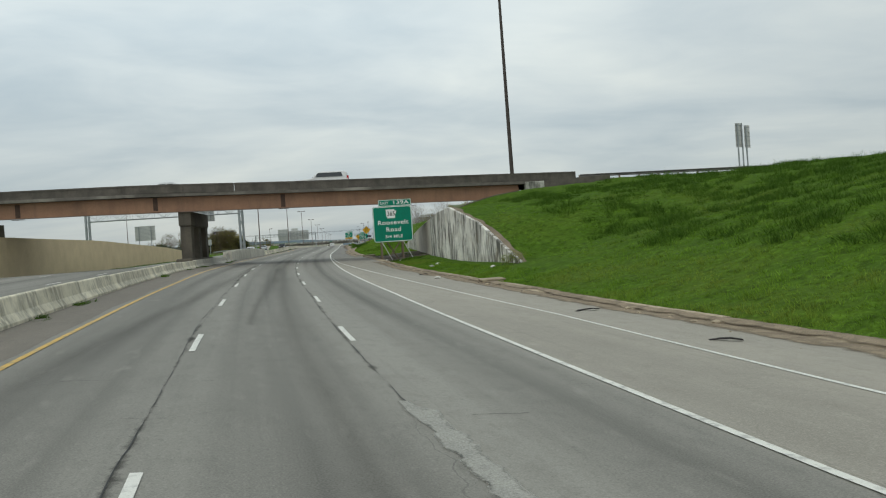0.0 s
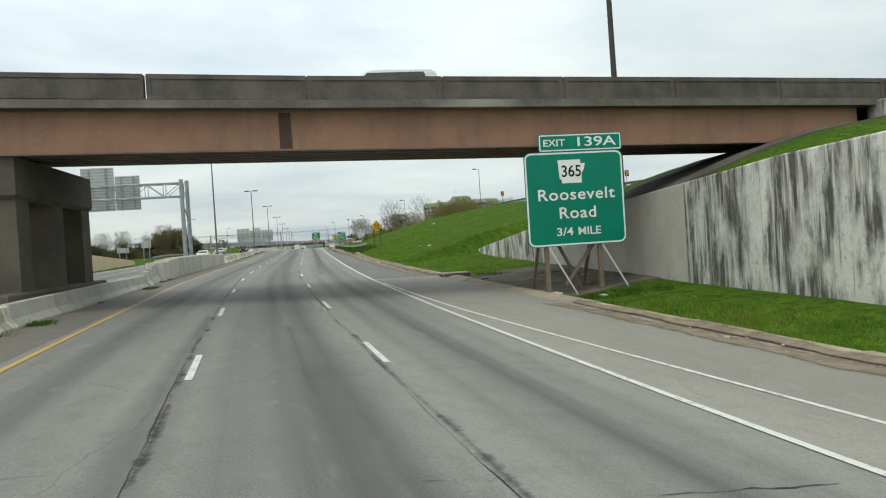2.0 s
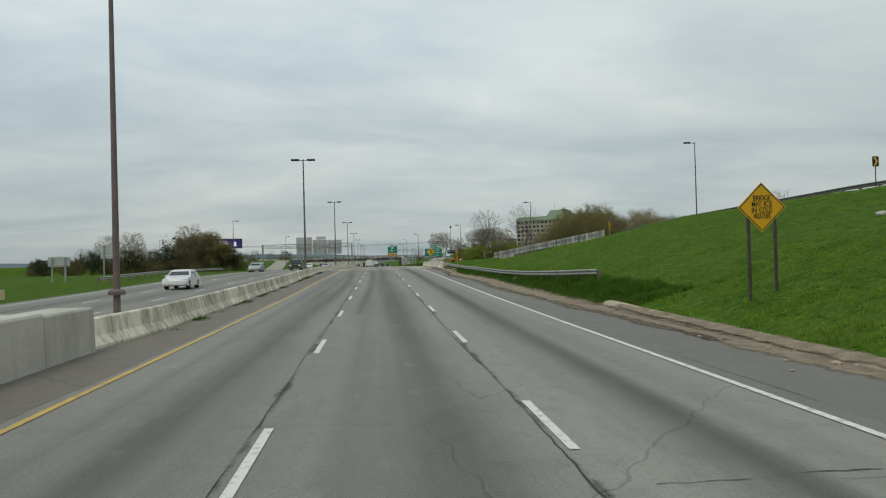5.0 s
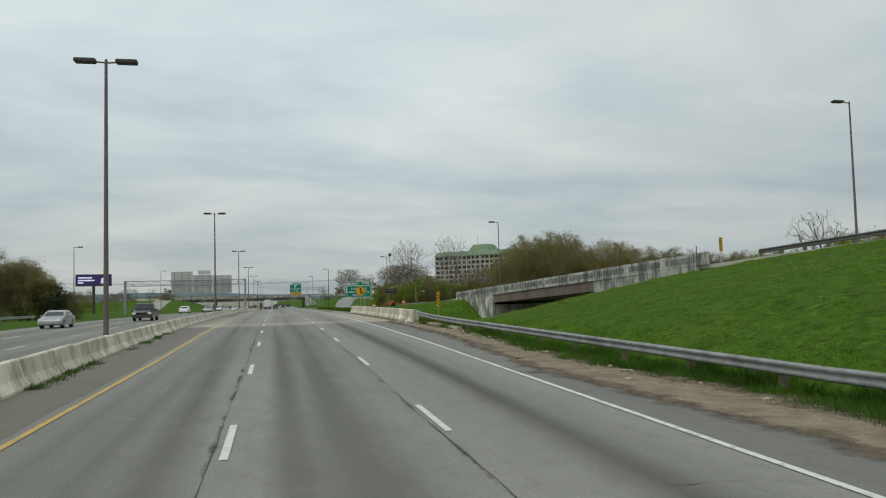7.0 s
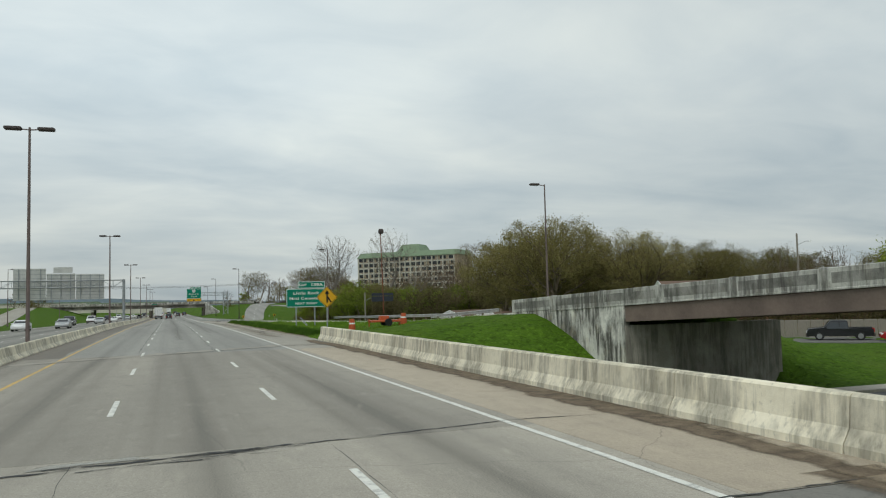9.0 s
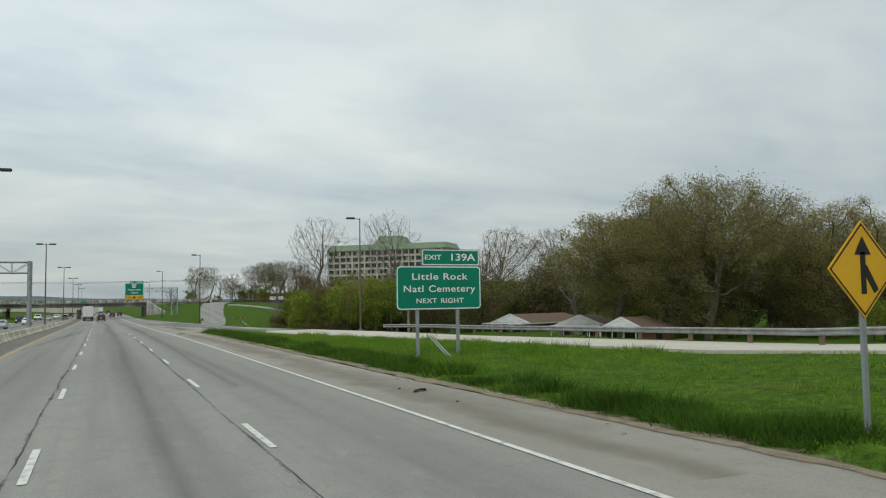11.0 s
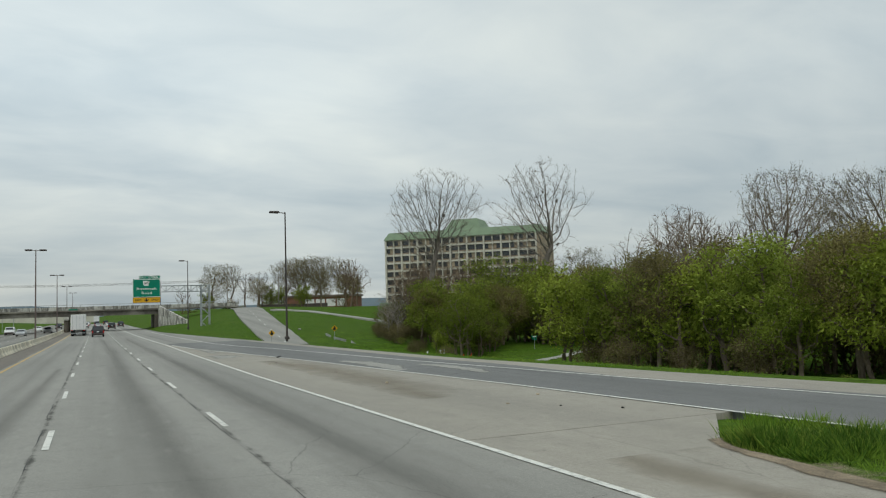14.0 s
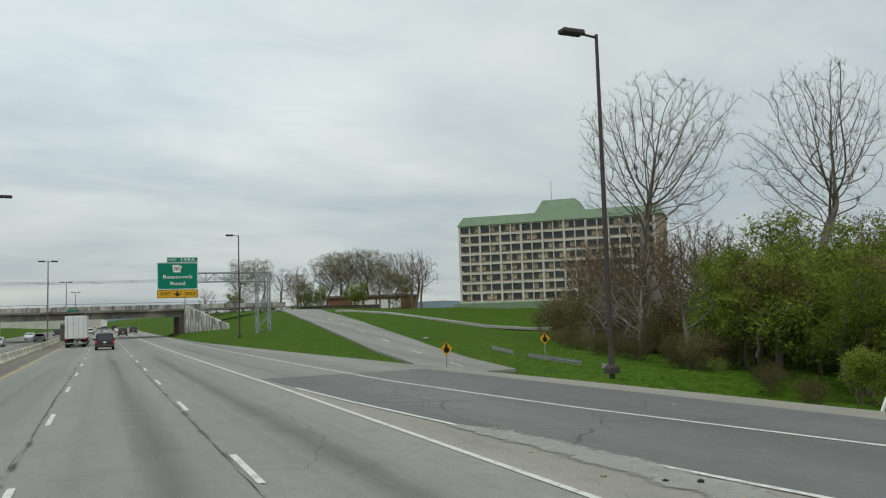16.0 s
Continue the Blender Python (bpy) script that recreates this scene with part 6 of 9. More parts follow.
# cantilever with the lane sign
gan3 = thing("cantilever_gantry", Matrix(), "grey lattice cantilever gantry with a green and yellow exit sign", "gantry")
for x in (17.55, 19.05):
    for y in (505.4, 506.9):
        part("column", Shape().rod((x, y, -0.7), (x, y, 8.0), 0.1, n=8), "galv", gan3)
for k in range(6):
    z0, z1 = -0.4 + k * 1.35, -0.4 + (k + 1) * 1.35
    for y in (505.4, 506.9):
        a, b = (17.55, 19.05) if k % 2 else (19.05, 17.55)
        part("lacing", Shape().rod((a, y, z0), (b, y, z1), 0.05, n=5), "galv", gan3)
    for x in (17.55, 19.05):
        a, b = (505.4, 506.9) if k % 2 else (506.9, 505.4)
        part("lacing", Shape().rod((x, a, z0), (x, b, z1), 0.05, n=5), "galv", gan3)
truss(gan3, 5.8, 19.05, 505.4, 506.9, 6.75, 7.85, 12, 0.06, 0.035)
holder = gan3
face = panel(holder, "green_panel", 0.0, 4.72, 5.82, 9.1, r=0.16, w=0.06)
yel = panel(holder, "yellow_panel", 0.0, 4.72, 4.8, 5.8, mat="sign_yellow", rim="sign_black", r=0.1)
tab = panel(holder, "exit_tab", 1.1, 4.72, 9.11, 9.75, r=0.06)
lettering("EXIT", 0.36, "sign_white", tab, 1.75, 9.43, width=0.9)
lettering("139A", 0.50, "sign_white", tab, 3.5, 9.43, width=1.7)
shield(face, 2.3, 8.35, 1.0)
lettering("Roosevelt", 0.60, "sign_white", face, 2.36, 7.35, width=3.4, spacing=1.1)
lettering("Road", 0.60, "sign_white", face, 2.36, 6.55, width=1.7, spacing=1.1)
lettering("EXIT", 0.50, "sign_black", yel, 0.95, 5.3, width=1.1)
lettering("ONLY", 0.50, "sign_black", yel, 3.8, 5.3, width=1.3)
for piece in (face, yel, tab):
    piece.matrix_basis = upright(5.5, 505.0, 0)
part("down_arrow", Shape().box(2.2, 2.42, -0.012, -0.004, 5.25, 5.62).add([(1.9, -0.012, 5.42), (1.9, -0.012, 5.28), (2.31, -0.012, 4.98), (2.72, -0.012, 5.28), (2.72, -0.012, 5.42), (2.31, -0.012, 5.25)], [(0, 1, 2, 5), (5, 2, 3, 4)]), "sign_black", yel)
for k in range(3):
    part("footing_ring", Shape().loft([(-0.9 + 0.22 * k, 0.05), (-0.78 + 0.22 * k, 0), (-0.70 + 0.22 * k, 0.05)], 16.9 + 0.2 * k, 19.7 - 0.2 * k, 504.7, 507.5), "kerb", gan3)


# ---- street lamps ----
def lamp_head(sh, x, z, side):
    sh.loft([(z - 0.10, 0.06), (z - 0.04, 0.0), (z + 0.07, 0.0), (z + 0.12, 0.07)], min(x, x + side * 0.92), max(x, x + side * 0.92), -0.2, 0.2)
    return sh


def double_lamp():
    d = thing("street_lamp", Matrix(), "tall brown pole with two flat lamp heads on the median barrier", "street lamp", "lamps on the median")
    part("pole", Shape().rod((0, 0, -1.0), (0, 0, 12.75), 0.125, 0.065, n=10), "bronze", d)
    part("base_flange", Shape().loft([(0, 0), (0.12, 0), (0.2, 0.06)], -0.22, 0.22, -0.22, 0.22), "bronze", d)
    for s in (-1, 1):
        a = part("arm", Shape().rod((0, 0, 12.6), (s * 0.5, 0, 12.64), 0.04, n=6), "bronze", d)
        part("lamp_head", lamp_head(Shape(), s * 0.42, 12.66, s), "dark_steel", a)
    return d


lamps = [(-9.1, 146.6, 13.55), (-8.3, 208.8, 13.45), (-8.2, 274.2, 13.7), (-8.0, 338.9, 12.95), (-8.1, 405.2, 12.4), (-8.15, 471.5, 11.95), (-8.1, 537, 11.6), (-8.1, 602, 11.4), (-8.1, 668, 11.3)]
first = double_lamp()
for k, (x, y, top) in enumerate(lamps):
    m = upright(x, y, top - 12.75)
    if k == 0:
        first.matrix_basis = m
    else:
        copy_thing(first, m)


def single_lamp(height, label, finish="bronze"):
    d = thing("street_lamp", Matrix(), label, "street lamp", "lamps beside the slip road")
    part("pole", Shape().rod((0, 0, -0.3), (0, 0, height), 0.11, 0.06, n=10), finish, d)
    part("base_flange", Shape().loft([(-0.1, 0), (0.1, 0), (0.2, 0.06)], -0.2, 0.2, -0.2, 0.2), finish, d)
    a = part("arm", Shape().rod((0, 0, height - 0.12), (-0.7, 0, height - 0.05), 0.045, n=6), finish, d)
    part("lamp_head", lamp_head(Shape(), -0.62, height - 0.04, -1), "dark_steel", a)
    return d


one = single_lamp(12.4, "brown pole with a single flat lamp head beside the slip road")
one.matrix_basis = upright(25.6, 359, 0.0)
for x, y, top in ((44.2, 225.5, 17.15), (34.2, 292.4, 14.15)):
    copy_thing(one, upright(x, y, top - 12.4))
# same lamp against the bright sky: its silhouette is put into a darker finish
silhouette_lamp = single_lamp(12.4, "pole coloured dark as a silhouette with a single flat lamp head", "dark_steel")
silhouette_lamp.matrix_basis = upright(16.35, 428.3, 12.35 - 12.4)
for x, y, top in ((14.9, 503.4, 12.35), (16.0, 585.0, 11.6)):
    copy_thing(silhouette_lamp, upright(x, y, top - 12.4))
for x, y, top in ((-37.5, 330, 13.5), (-51.3, 211.8, 14.6), (-34, 420, 12.3), (-33, 500, 12.0)):
    copy_thing(one, pose(x, y, top - 12.4, 0, 0, 180))
tall = thing("high_mast", Matrix(), "very tall dark steel mast on the grass bank", "light mast")
part("mast_shaft", Shape().rod((36.1, 120.4, 3.9), (35.75, 120.4, 45), 0.36, 0.2, n=14), "dark_steel", tall)
part("mast_base", Shape().rod((36.15, 120.4, 3.7), (36.15, 120.4, 4.5), 0.5, 0.45, n=14), "dark_steel", tall)


# ---- light trailer, utility poles, billboards ----
def light_tower():
    d = thing("light_tower", upright(15.5, 284, 1.15), "orange trailer with a folded mast and solar panels on the grass", "trailer")
    part("trailer_bed", Shape().loft([(0.32, 0.03), (0.35, 0), (0.45, 0), (0.48, 0.03)], -1.15, 1.25, -0.6, 0.6), "orange", d)
    part("battery_box", Shape().loft([(0.48, 0), (0.78, 0), (0.82, 0.05)], -0.35, 0.35, -0.3, 0.3), "orange", d)
    for s in (-0.65, 0.65):
        part("wheel", Shape().rod((0.2, s - 0.1, 0.3), (0.2, s + 0.1, 0.3), 0.3, n=14), "tyre", d)
    for x in (-1.2, 1.25):
        part("jack", Shape().rod((x, 0, 0), (x, 0, 0.6), 0.05, n=6), "orange", d)
    part("mast", Shape().rod((0, 0, 1.0), (-0.15, 0, 7.4), 0.045, 0.03, n=8), "rust", d)
    part("solar_panel", Shape().box(-0.95, 0.8, -0.03, 0.03, 1.95, 2.35), "solar", d)
    part("solar_panel", Shape().box(-0.95, 0.8, -0.03, 0.03, 2.40, 2.62), "solar", d)
    part("camera_head", Shape().loft([(7.3, 0.05), (7.4, 0), (7.6, 0), (7.7, 0.06)], -0.3, 0.08, -0.12, 0.12), "dark_steel", d)


light_tower()


def drum(x, y):
    z = land(x, y)
    d = thing("traffic_drum", upright(x, y, z), "orange traffic drum lying low in the grass", "traffic drum", "drums by the trailer")
    part("body", Shape().rod((0, 0, 0), (0, 0, 0.45), 0.28, 0.26, n=14).rod((0, 0, 0.45), (0, 0, 0.9), 0.24, 0.2, n=14), "orange", d)
    part("reflective_band", Shape().rod((0, 0, 0.5), (0, 0, 0.62), 0.245, 0.235, n=14), "sign_white", d)


drum(13.0, 284.3)
drum(17.4, 285.0)


def utility_pole(x, y, z, h, label, lamp=False, arms=0):
    d = thing("utility_pole", upright(x, y, z), label, "utility pole")
    part("pole", Shape().rod((0, 0, -0.5), (0, 0, h), 0.15, 0.11, n=9), "pole_wood", d)
    if lamp:
        a = part("lamp_arm", Shape().rod((0, 0, h - 1.5), (1.2, -0.1, h - 1.0), 0.03, n=6).rod((1.2, -0.1, h - 1.0), (1.9, -0.1, h - 0.95), 0.03, n=6), "galv", d)
        part("lamp_head", Shape().rod((2.0, -0.1, h - 0.9), (2.0, -0.1, h - 1.05), 0.12, 0.22, n=10), "sign_white", a)
    for k in range(arms):
        part("cross_arm", Shape().box(-1.2, 1.2, -0.06, 0.06, h - 0.5 - 0.9 * k, h - 0.36 - 0.9 * k), "pole_wood", d)


utility_pole(33.6, 365.1, land(33.6, 365.1), 4.9 - land(33.6, 365.1), "grey wooden pole with a small white lamp arm", lamp=True)
utility_pole(63.0, 650, 3.0, 16, "tall wooden power pole with cross-arms", arms=2)
utility_pole(75, 303, -2, 12.5, "wooden pole with a street lamp arm", lamp=True)
utility_pole(38, 610, 3, 12, "distant wooden power pole", arms=1)


def billboard(x, y, base, w, z0, z1, turn):
    d = thing("billboard", upright(x, y, base, turn), "electronic billboard showing pale words on dark blue", "billboard")
    f = part("cabinet", Shape().loft([(z0 - 0.5, 0), (z1 + 0.3, 0)], -w / 2 - 0.4, w / 2 + 0.4, 0.0, 0.8), "dark_steel", d)
    part("screen", Shape().box(-w / 2, w / 2, -0.06, 0.0, z0, z1), "screen", f)
    for k, (a, b, z) in enumerate(((-0.46, -0.05, 0.66), (-0.46, 0.02, 0.40), (-0.46, -0.30, 0.16))):
        part("message_bar", Shape().box(a * w, b * w, -0.09, -0.06, z0 + (z1 - z0) * z, z0 + (z1 - z0) * (z + 0.13)), "screen_text", f)
    part("picture_bar", Shape().loft([(z0 + 0.6, 0), (z1 - 1.2, 0.4)], w * 0.2, w * 0.32, -0.09, -0.06), "screen_text", f)
    part("mono_pole", Shape().rod((0, 0.4, -1), (0, 0.4, z0), 0.55, n=14), "dark_steel", d)


billboard(-73, 517, 0, 12.8, 10.9, 15.0, 12)


# ---- far overpass ----
far = thing("far_overpass", Matrix(), "far concrete and steel overpass with a rail, crossing the motorway", "bridge", kind="structure")
FY0, FY1 = 566.0, 580.0
part("parapet", Shape().box(-44, 34, FY0, FY0 + 0.3, 4.2, 5.05), "light_parapet", far)
part("parapet", Shape().box(-44, 34, FY1 - 0.3, FY1, 4.2, 5.05), "light_parapet", far)
part("deck_slab", Shape().box(-44, 34, FY0 - 0.1, FY1 + 0.1, 3.85, 4.2), "deck_edge", far)
for k in range(6):
    # girders behind the first are coloured for the shade of the soffit
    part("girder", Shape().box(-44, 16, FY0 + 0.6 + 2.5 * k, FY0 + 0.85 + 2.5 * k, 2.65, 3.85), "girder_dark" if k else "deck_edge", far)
part("rail", Shape().box(-44, 34, FY0 + 0.08, FY0 + 0.16, 5.45, 5.55), "galv", far)
for k in range(26):
    part("rail_post", Shape().box(-43 + 3 * k - 0.06, -43 + 3 * k + 0.06, FY0 + 0.06, FY0 + 0.18, 5.05, 5.5), "galv", far)
part("fascia_sign", Shape().box(-6.6, -4.6, FY0 - 0.08, FY0 - 0.03, 3.9, 4.5), "green", far)
for x in (-7.2, -29.0):
    p = thing("bridge_pier", Matrix(), "grey concrete pier of the far overpass", "bridge pier", kind="structure")
    part("cap_beam", Shape().loft([(1.7, 0.2), (2.0, 0), (2.62, 0)], x - 0.6, x + 0.6, FY0 + 0.3, FY1 - 0.3), "light_parapet", p)
    for y in (FY0 + 1.2, 573, FY1 - 1.2):
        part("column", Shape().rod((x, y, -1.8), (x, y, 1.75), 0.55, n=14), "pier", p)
ab = thing("abutment", Matrix(), "streaked concrete abutment of the far overpass with a stained wing wall", "abutment", kind="structure")
part("seat_wall", Shape().loft([(-2, 0), (2.6, 0)], 13.2, 15.4, FY0 - 0.2, FY1 + 0.2), "pier", ab)
sh = Shape()
sh.add([(14.0, FY0 - 0.2, -1.6), (17.4, 532, -0.6), (17.8, 532, -0.6), (14.4, FY0 - 0.2, -1.6), (14.0, FY0 - 0.2, 4.9), (17.4, 532, 1.2), (17.8, 532, 1.2), (14.4, FY0 - 0.2, 4.9)], [(3, 2, 1, 0), (4, 5, 6, 7), (0, 1, 5, 4), (1, 2, 6, 5), (2, 3, 7, 6), (3, 0, 4, 7)])
part("wing_wall", sh, "stained_wall", ab, "white wing wall streaked with dark stains")
part("seat_wall", Shape().loft([(-2, 0), (4.2, 0)], -44, -42, FY0 - 0.2, FY1 + 0.2), "pier", ab)


# ---- hotel block on the rise ----
def hotel():
    A, B = Vector((85.2, 591.0, 0)), Vector((121.5, 557.5, 0))
    w = (B - A).length
    turn = math.degrees(math.atan2(B.y - A.y, B.x - A.x))
    base, eave, top = 4.0, 24.0, 26.4
    d = thing("hotel_block", upright(A.x, A.y, 0, turn), "long abandoned-looking cream hotel block with a green mansard roof", "building")
    deep = 17.0
    part("core", Shape().box(0.4, w - 0.4, 0.75, deep, -2.0, eave), "hotel_tan", d)
    part("end_wall", Shape().loft([(-2, 0), (eave, 0)], w - 0.4, w + 2.0, 0.3, deep), "hotel_tan", d, "tan windowless end wall")
    part("podium", Shape().loft([(-2.0, 0), (base - 0.2, 0), (base, 0.2)], -1.0, w + 1.0, -3.5, 0.7), "hotel_roof", d, "green ground-floor canopy")
    roof = Shape().add([(-0.5, -0.4, eave), (w + 2.4, -0.4, eave), (w + 2.4, deep + 0.4, eave), (-0.5, deep + 0.4, eave), (0.7, 1.3, top), (w + 1.2, 1.3, top), (w + 1.2, deep - 1.3, top), (0.7, deep - 1.3, top)], [(3, 2, 1, 0), (4, 5, 6, 7), (0, 1, 5, 4), (1, 2, 6, 5), (2, 3, 7, 6), (3, 0, 4, 7)])
    part("mansard_roof", roof, "hotel_roof", d, "faded green metal mansard roof")
    c = w * 0.52
    part("roof_tower", Shape().add([(c - 6, 2, top), (c + 6, 2, top), (c + 6, deep - 2, top), (c - 6, deep - 2, top), (c - 4.2, 4, top + 3.4), (c + 4.2, 4, top + 3.4), (c + 4.2, deep - 4, top + 3.4), (c - 4.2, deep - 4, top + 3.4)], [(4, 5, 6, 7), (0, 1, 5, 4), (1, 2, 6, 5), (2, 3, 7, 6), (3, 0, 4, 7)]), "hotel_roof", d)
    part("antenna", Shape().rod((c - 2, 5, top + 3), (c - 2, 5, top + 8.5), 0.07, n=5), "galv", d)
    floors, bays = 8, 18
    fh, bw = (eave - base) / floors, w / bays
    for k in range(floors + 1):
        part("floor_band", Shape().box(0, w, 0.0, 0.8, base + k * fh - 0.28, base + k * fh + 0.28), "hotel_white", d)
    for i in range(bays + 1):
        r = 0.26 if i % 2 == 0 else 0.12
        part("pilaster", Shape().box(i * bw - r, i * bw + r, -0.12, 0.8, base, eave), "hotel_white", d)
    win = Shape().box(0.0, bw * 0.86, 0.0, 0.06, 0.0, fh * 0.60).mesh("window_pane", M["glass"])
    cur = Shape().box(0.0, bw * 0.36, -0.03, 0.0, 0.0, fh * 0.60).mesh("curtain", M["hotel_tan"])
    spn = Shape().box(0.0, bw * 0.86, 0.0, 0.05, 0.0, fh * 0.18).mesh("spandrel", M["hotel_tan"])
    rg = random.Random(11)
    for k in range(floors):
        for i in range(bays):
            o = new("window_pane", win)
            o.parent, o.matrix_basis = d, upright(i * bw + bw * 0.07, 0.55, base + k * fh + 0.75)
            if rg.random() < 0.62:
                q = new("curtain", cur)
                q.parent, q.matrix_basis = d, upright(i * bw + bw * (0.07 if rg.random() < 0.5 else 0.5), 0.54, base + k * fh + 0.75)


hotel()


# ---- houses ----
def house(x, y, z, turn, w, deep, label, porch=True, h=2.25, r=1.25):
    d = thing("house", upright(x, y, z, turn), label, "house")
    part("house_wall", Shape().box(0, deep, 0, w, -0.6, h), "brick", d)
    e = 0.5
    roof = Shape()
    roof.add([(-e, -e, h), (deep + e, -e, h), (deep + e, w + e, h), (-e, w + e, h), (-e, w / 2, h + r), (deep - w * 0.35, w / 2, h + r), (-e, -e, h - 0.15), (deep + e, -e, h - 0.15), (deep + e, w + e, h - 0.15), (-e, w + e, h - 0.15)], [(0, 1, 5, 4), (1, 2, 5), (2, 3, 4, 5), (6, 7, 1, 0), (7, 8, 2, 1), (8, 9, 3, 2), (9, 8, 7, 6), (0, 4, 3, 9, 6)])
    part("roof", roof, "shingle", d)
    for k in range(7):
        a = 0.12 + k * (r - 0.1) / 7
        half = (w / 2 + e) * (1 - a / r) - 0.1
        part("gable_board", Shape().box(-e - 0.05, -e - 0.01, w / 2 - half, w / 2 + half, h + a - 0.1, h + a + (r - 0.1) / 7 - 0.12), "white", d)
    for s in (0, 1):
        y0, y1 = (-e, w / 2) if s == 0 else (w + e, w / 2)
        part("barge_board", Shape().bar((-e - 0.08, y0, h - 0.05), (-e - 0.08, y1, h + r - 0.02), 0.06, 0.2), "white", d)
    part("fascia", Shape().box(-e, deep + e, -e - 0.04, -e, h - 0.2, h), "white", d)
    if h < 3:
        part("porch_beam", Shape().box(-2.6, -e, -e, w + e, h - 0.2, h - 0.02), "white", d)
        for k in range(5):
            yy = -e + 0.1 + (w + 2 * e - 0.2) * k / 4
            part("porch_post", Shape().rod((-2.5, yy, -0.3), (-2.5, yy, h - 0.2), 0.05, n=6), "white", d)
    for yy in (w * 0.2, w * 0.65):
        wd = part("window", Shape().box(-0.03, 0.0, yy, yy + 1.4, 0.9, 2.1), "glass", d)
        part("window_frame", Shape().box(-0.06, -0.03, yy - 0.08, yy + 1.48, 2.1, 2.2).box(-0.06, -0.03, yy - 0.08, yy + 1.48, 0.8, 0.9).box(-0.06, -0.03, yy - 0.08, yy, 0.89, 2.11).box(-0.06, -0.03, yy + 1.4, yy + 1.48, 0.89, 2.11), "white", wd)
    part("door", Shape().box(-0.04, 0.0, w * 0.48, w * 0.48 + 0.9, 0, 2.05), "white", d)
    part("window", Shape().box(deep * 0.4, deep * 0.4 + 1.4, -0.03, 0, 0.9, 2.1), "glass", d)
    part("fence_panel", Shape().box(deep * 0.1, deep * 0.75, -3.0, -2.9, -0.5, 1.2), "hotel_tan", d)


house(56.78, 376.2, -2.5, 22, 6.5, 15.0, "single-storey brick house with a brown hip roof and white gable")
house(58.8, 361.1, -2.5, 40, 5.6, 9.0, "single-storey house with a white gable and brown roof")
house(51.2, 342.7, -2.4, 25, 4.6, 7.0, "low house with a brown shingle roof behind the guard rail")
house(59, 307.0, -2.2, -18, 9.0, 20.0, "two-storey house with a long brown shingle roof among trees", h=5.2, r=1.9)
house(81, 302.0, -2.2, -18, 9.0, 16.0, "two-storey house with a brown shingle roof among trees", h=5.8, r=1.9)
# low flat building beyond the frontage road
b = thing("flat_building", upright(66, 652, 3.6, -35), "low flat-roofed building with a white garage front", "building")
part("outer_wall", Shape().box(0, 26, 0, 14, -1, 3.6), "brick", b)
part("flat_roof", Shape().box(-0.6, 26.6, -0.6, 14.6, 3.6, 4.3), "girder_dark", b)
for k in range(4):
    part("garage_door", Shape().box(8 + 4.2 * k, 11.6 + 4.2 * k, -0.05, 0.0, 0, 2.8), "white", b)
part("fence", Shape().box(-6, 20, -9, -8.9, -0.2, 1.2), "dark_steel", b)
# white gatehouse on the hill road
gh = thing("gatehouse", upright(44, 640, 3.6), "tiny white gabled gatehouse by the hill road", "building")
part("outer_wall", Shape().box(-1.2, 1.2, 0, 2, 0, 2.2), "white", gh)
part("roof", Shape().add([(-1.5, -0.3, 2.2), (1.5, -0.3, 2.2), (1.5, 2.3, 2.2), (-1.5, 2.3, 2.2), (0, -0.3, 3.5), (0, 2.3, 3.5)], [(0, 1, 4), (2, 3, 5), (0, 4, 5, 3), (1, 2, 5, 4)]), "hotel_white", gh)

# long pale buildings and hills at the horizon
for x, y, w, h in ((-60, 900, 60, 10), (-150, 1000, 90, 12), (120, 950, 70, 11), (-260, 900, 60, 9)):
    q = thing("distant_building", upright(x, y, -3), "distant pale warehouse at the horizon", "building")
    part("outer_wall", Shape().box(0, w, 0, 20, -2, h), "hotel_white", q)
    part("flat_roof", Shape().box(-0.5, w + 0.5, -0.5, 20.5, h, h + 0.7), "hotel_roof", q)
hills = Shape()
n = 80
for i in range(n + 1):
    x = -2600 + 5600 * i / n
    h = 14 + 24 * (0.5 + noise.noise((i * 0.11, 0, 0))) + 6 * noise.noise((i * 0.5, 2, 0))
    hills.v += [(x, 2600, -20), (x, 2640, h), (x, 2900, -20)]
    if i:
        k = len(hills.v)
        hills.f += [(k - 6, k - 3, k - 2, k - 5), (k - 5, k - 2, k - 1, k - 4)]
tagged(part("far_hills", hills, "hill"), "low wooded hills at the horizon, tinted blue-grey for haze", "hills", kind="structure")


# ---- vehicles ----
def wheel_parts(d, x, y, r, w):
    t = part("wheel", Shape().rod((x - w / 2, y, r), (x + w / 2, y, r), r, n=18), "tyre", d)
    part("rim", Shape().rod((x - w / 2 - 0.012, y, r), (x + w / 2 + 0.012, y, r), r * 0.62, n=14), "rim", t)


def body_shape(profile, half, tuck, waist):
    """A car body: a side profile of (y, z) carried across, narrowed above the waist."""
    sh = Shape()
    n = len(profile)
    rows = []
    for f in (-1, -0.86, 0.86, 1):
        row = []
        for y, z in profile:
            k = half - (tuck * max(z - waist, 0) if z > waist else 0.0)
            dz = -0.05 if abs(f) == 1 and z > 0.45 else 0.0
            row.append((f * k, y * (0.985 if abs(f) == 1 else 1.0), z + dz))
        rows.append(row)
    sh.v = [p for r in rows for p in r]
    for a in range(3):
        sh.f += [(a * n + i, a * n + (i + 1) % n, (a + 1) * n + (i + 1) % n, (a + 1) * n + i) for i in range(n)]
    sh.f += [tuple(reversed(range(n))), tuple(range(3 * n, 4 * n))]
    return sh


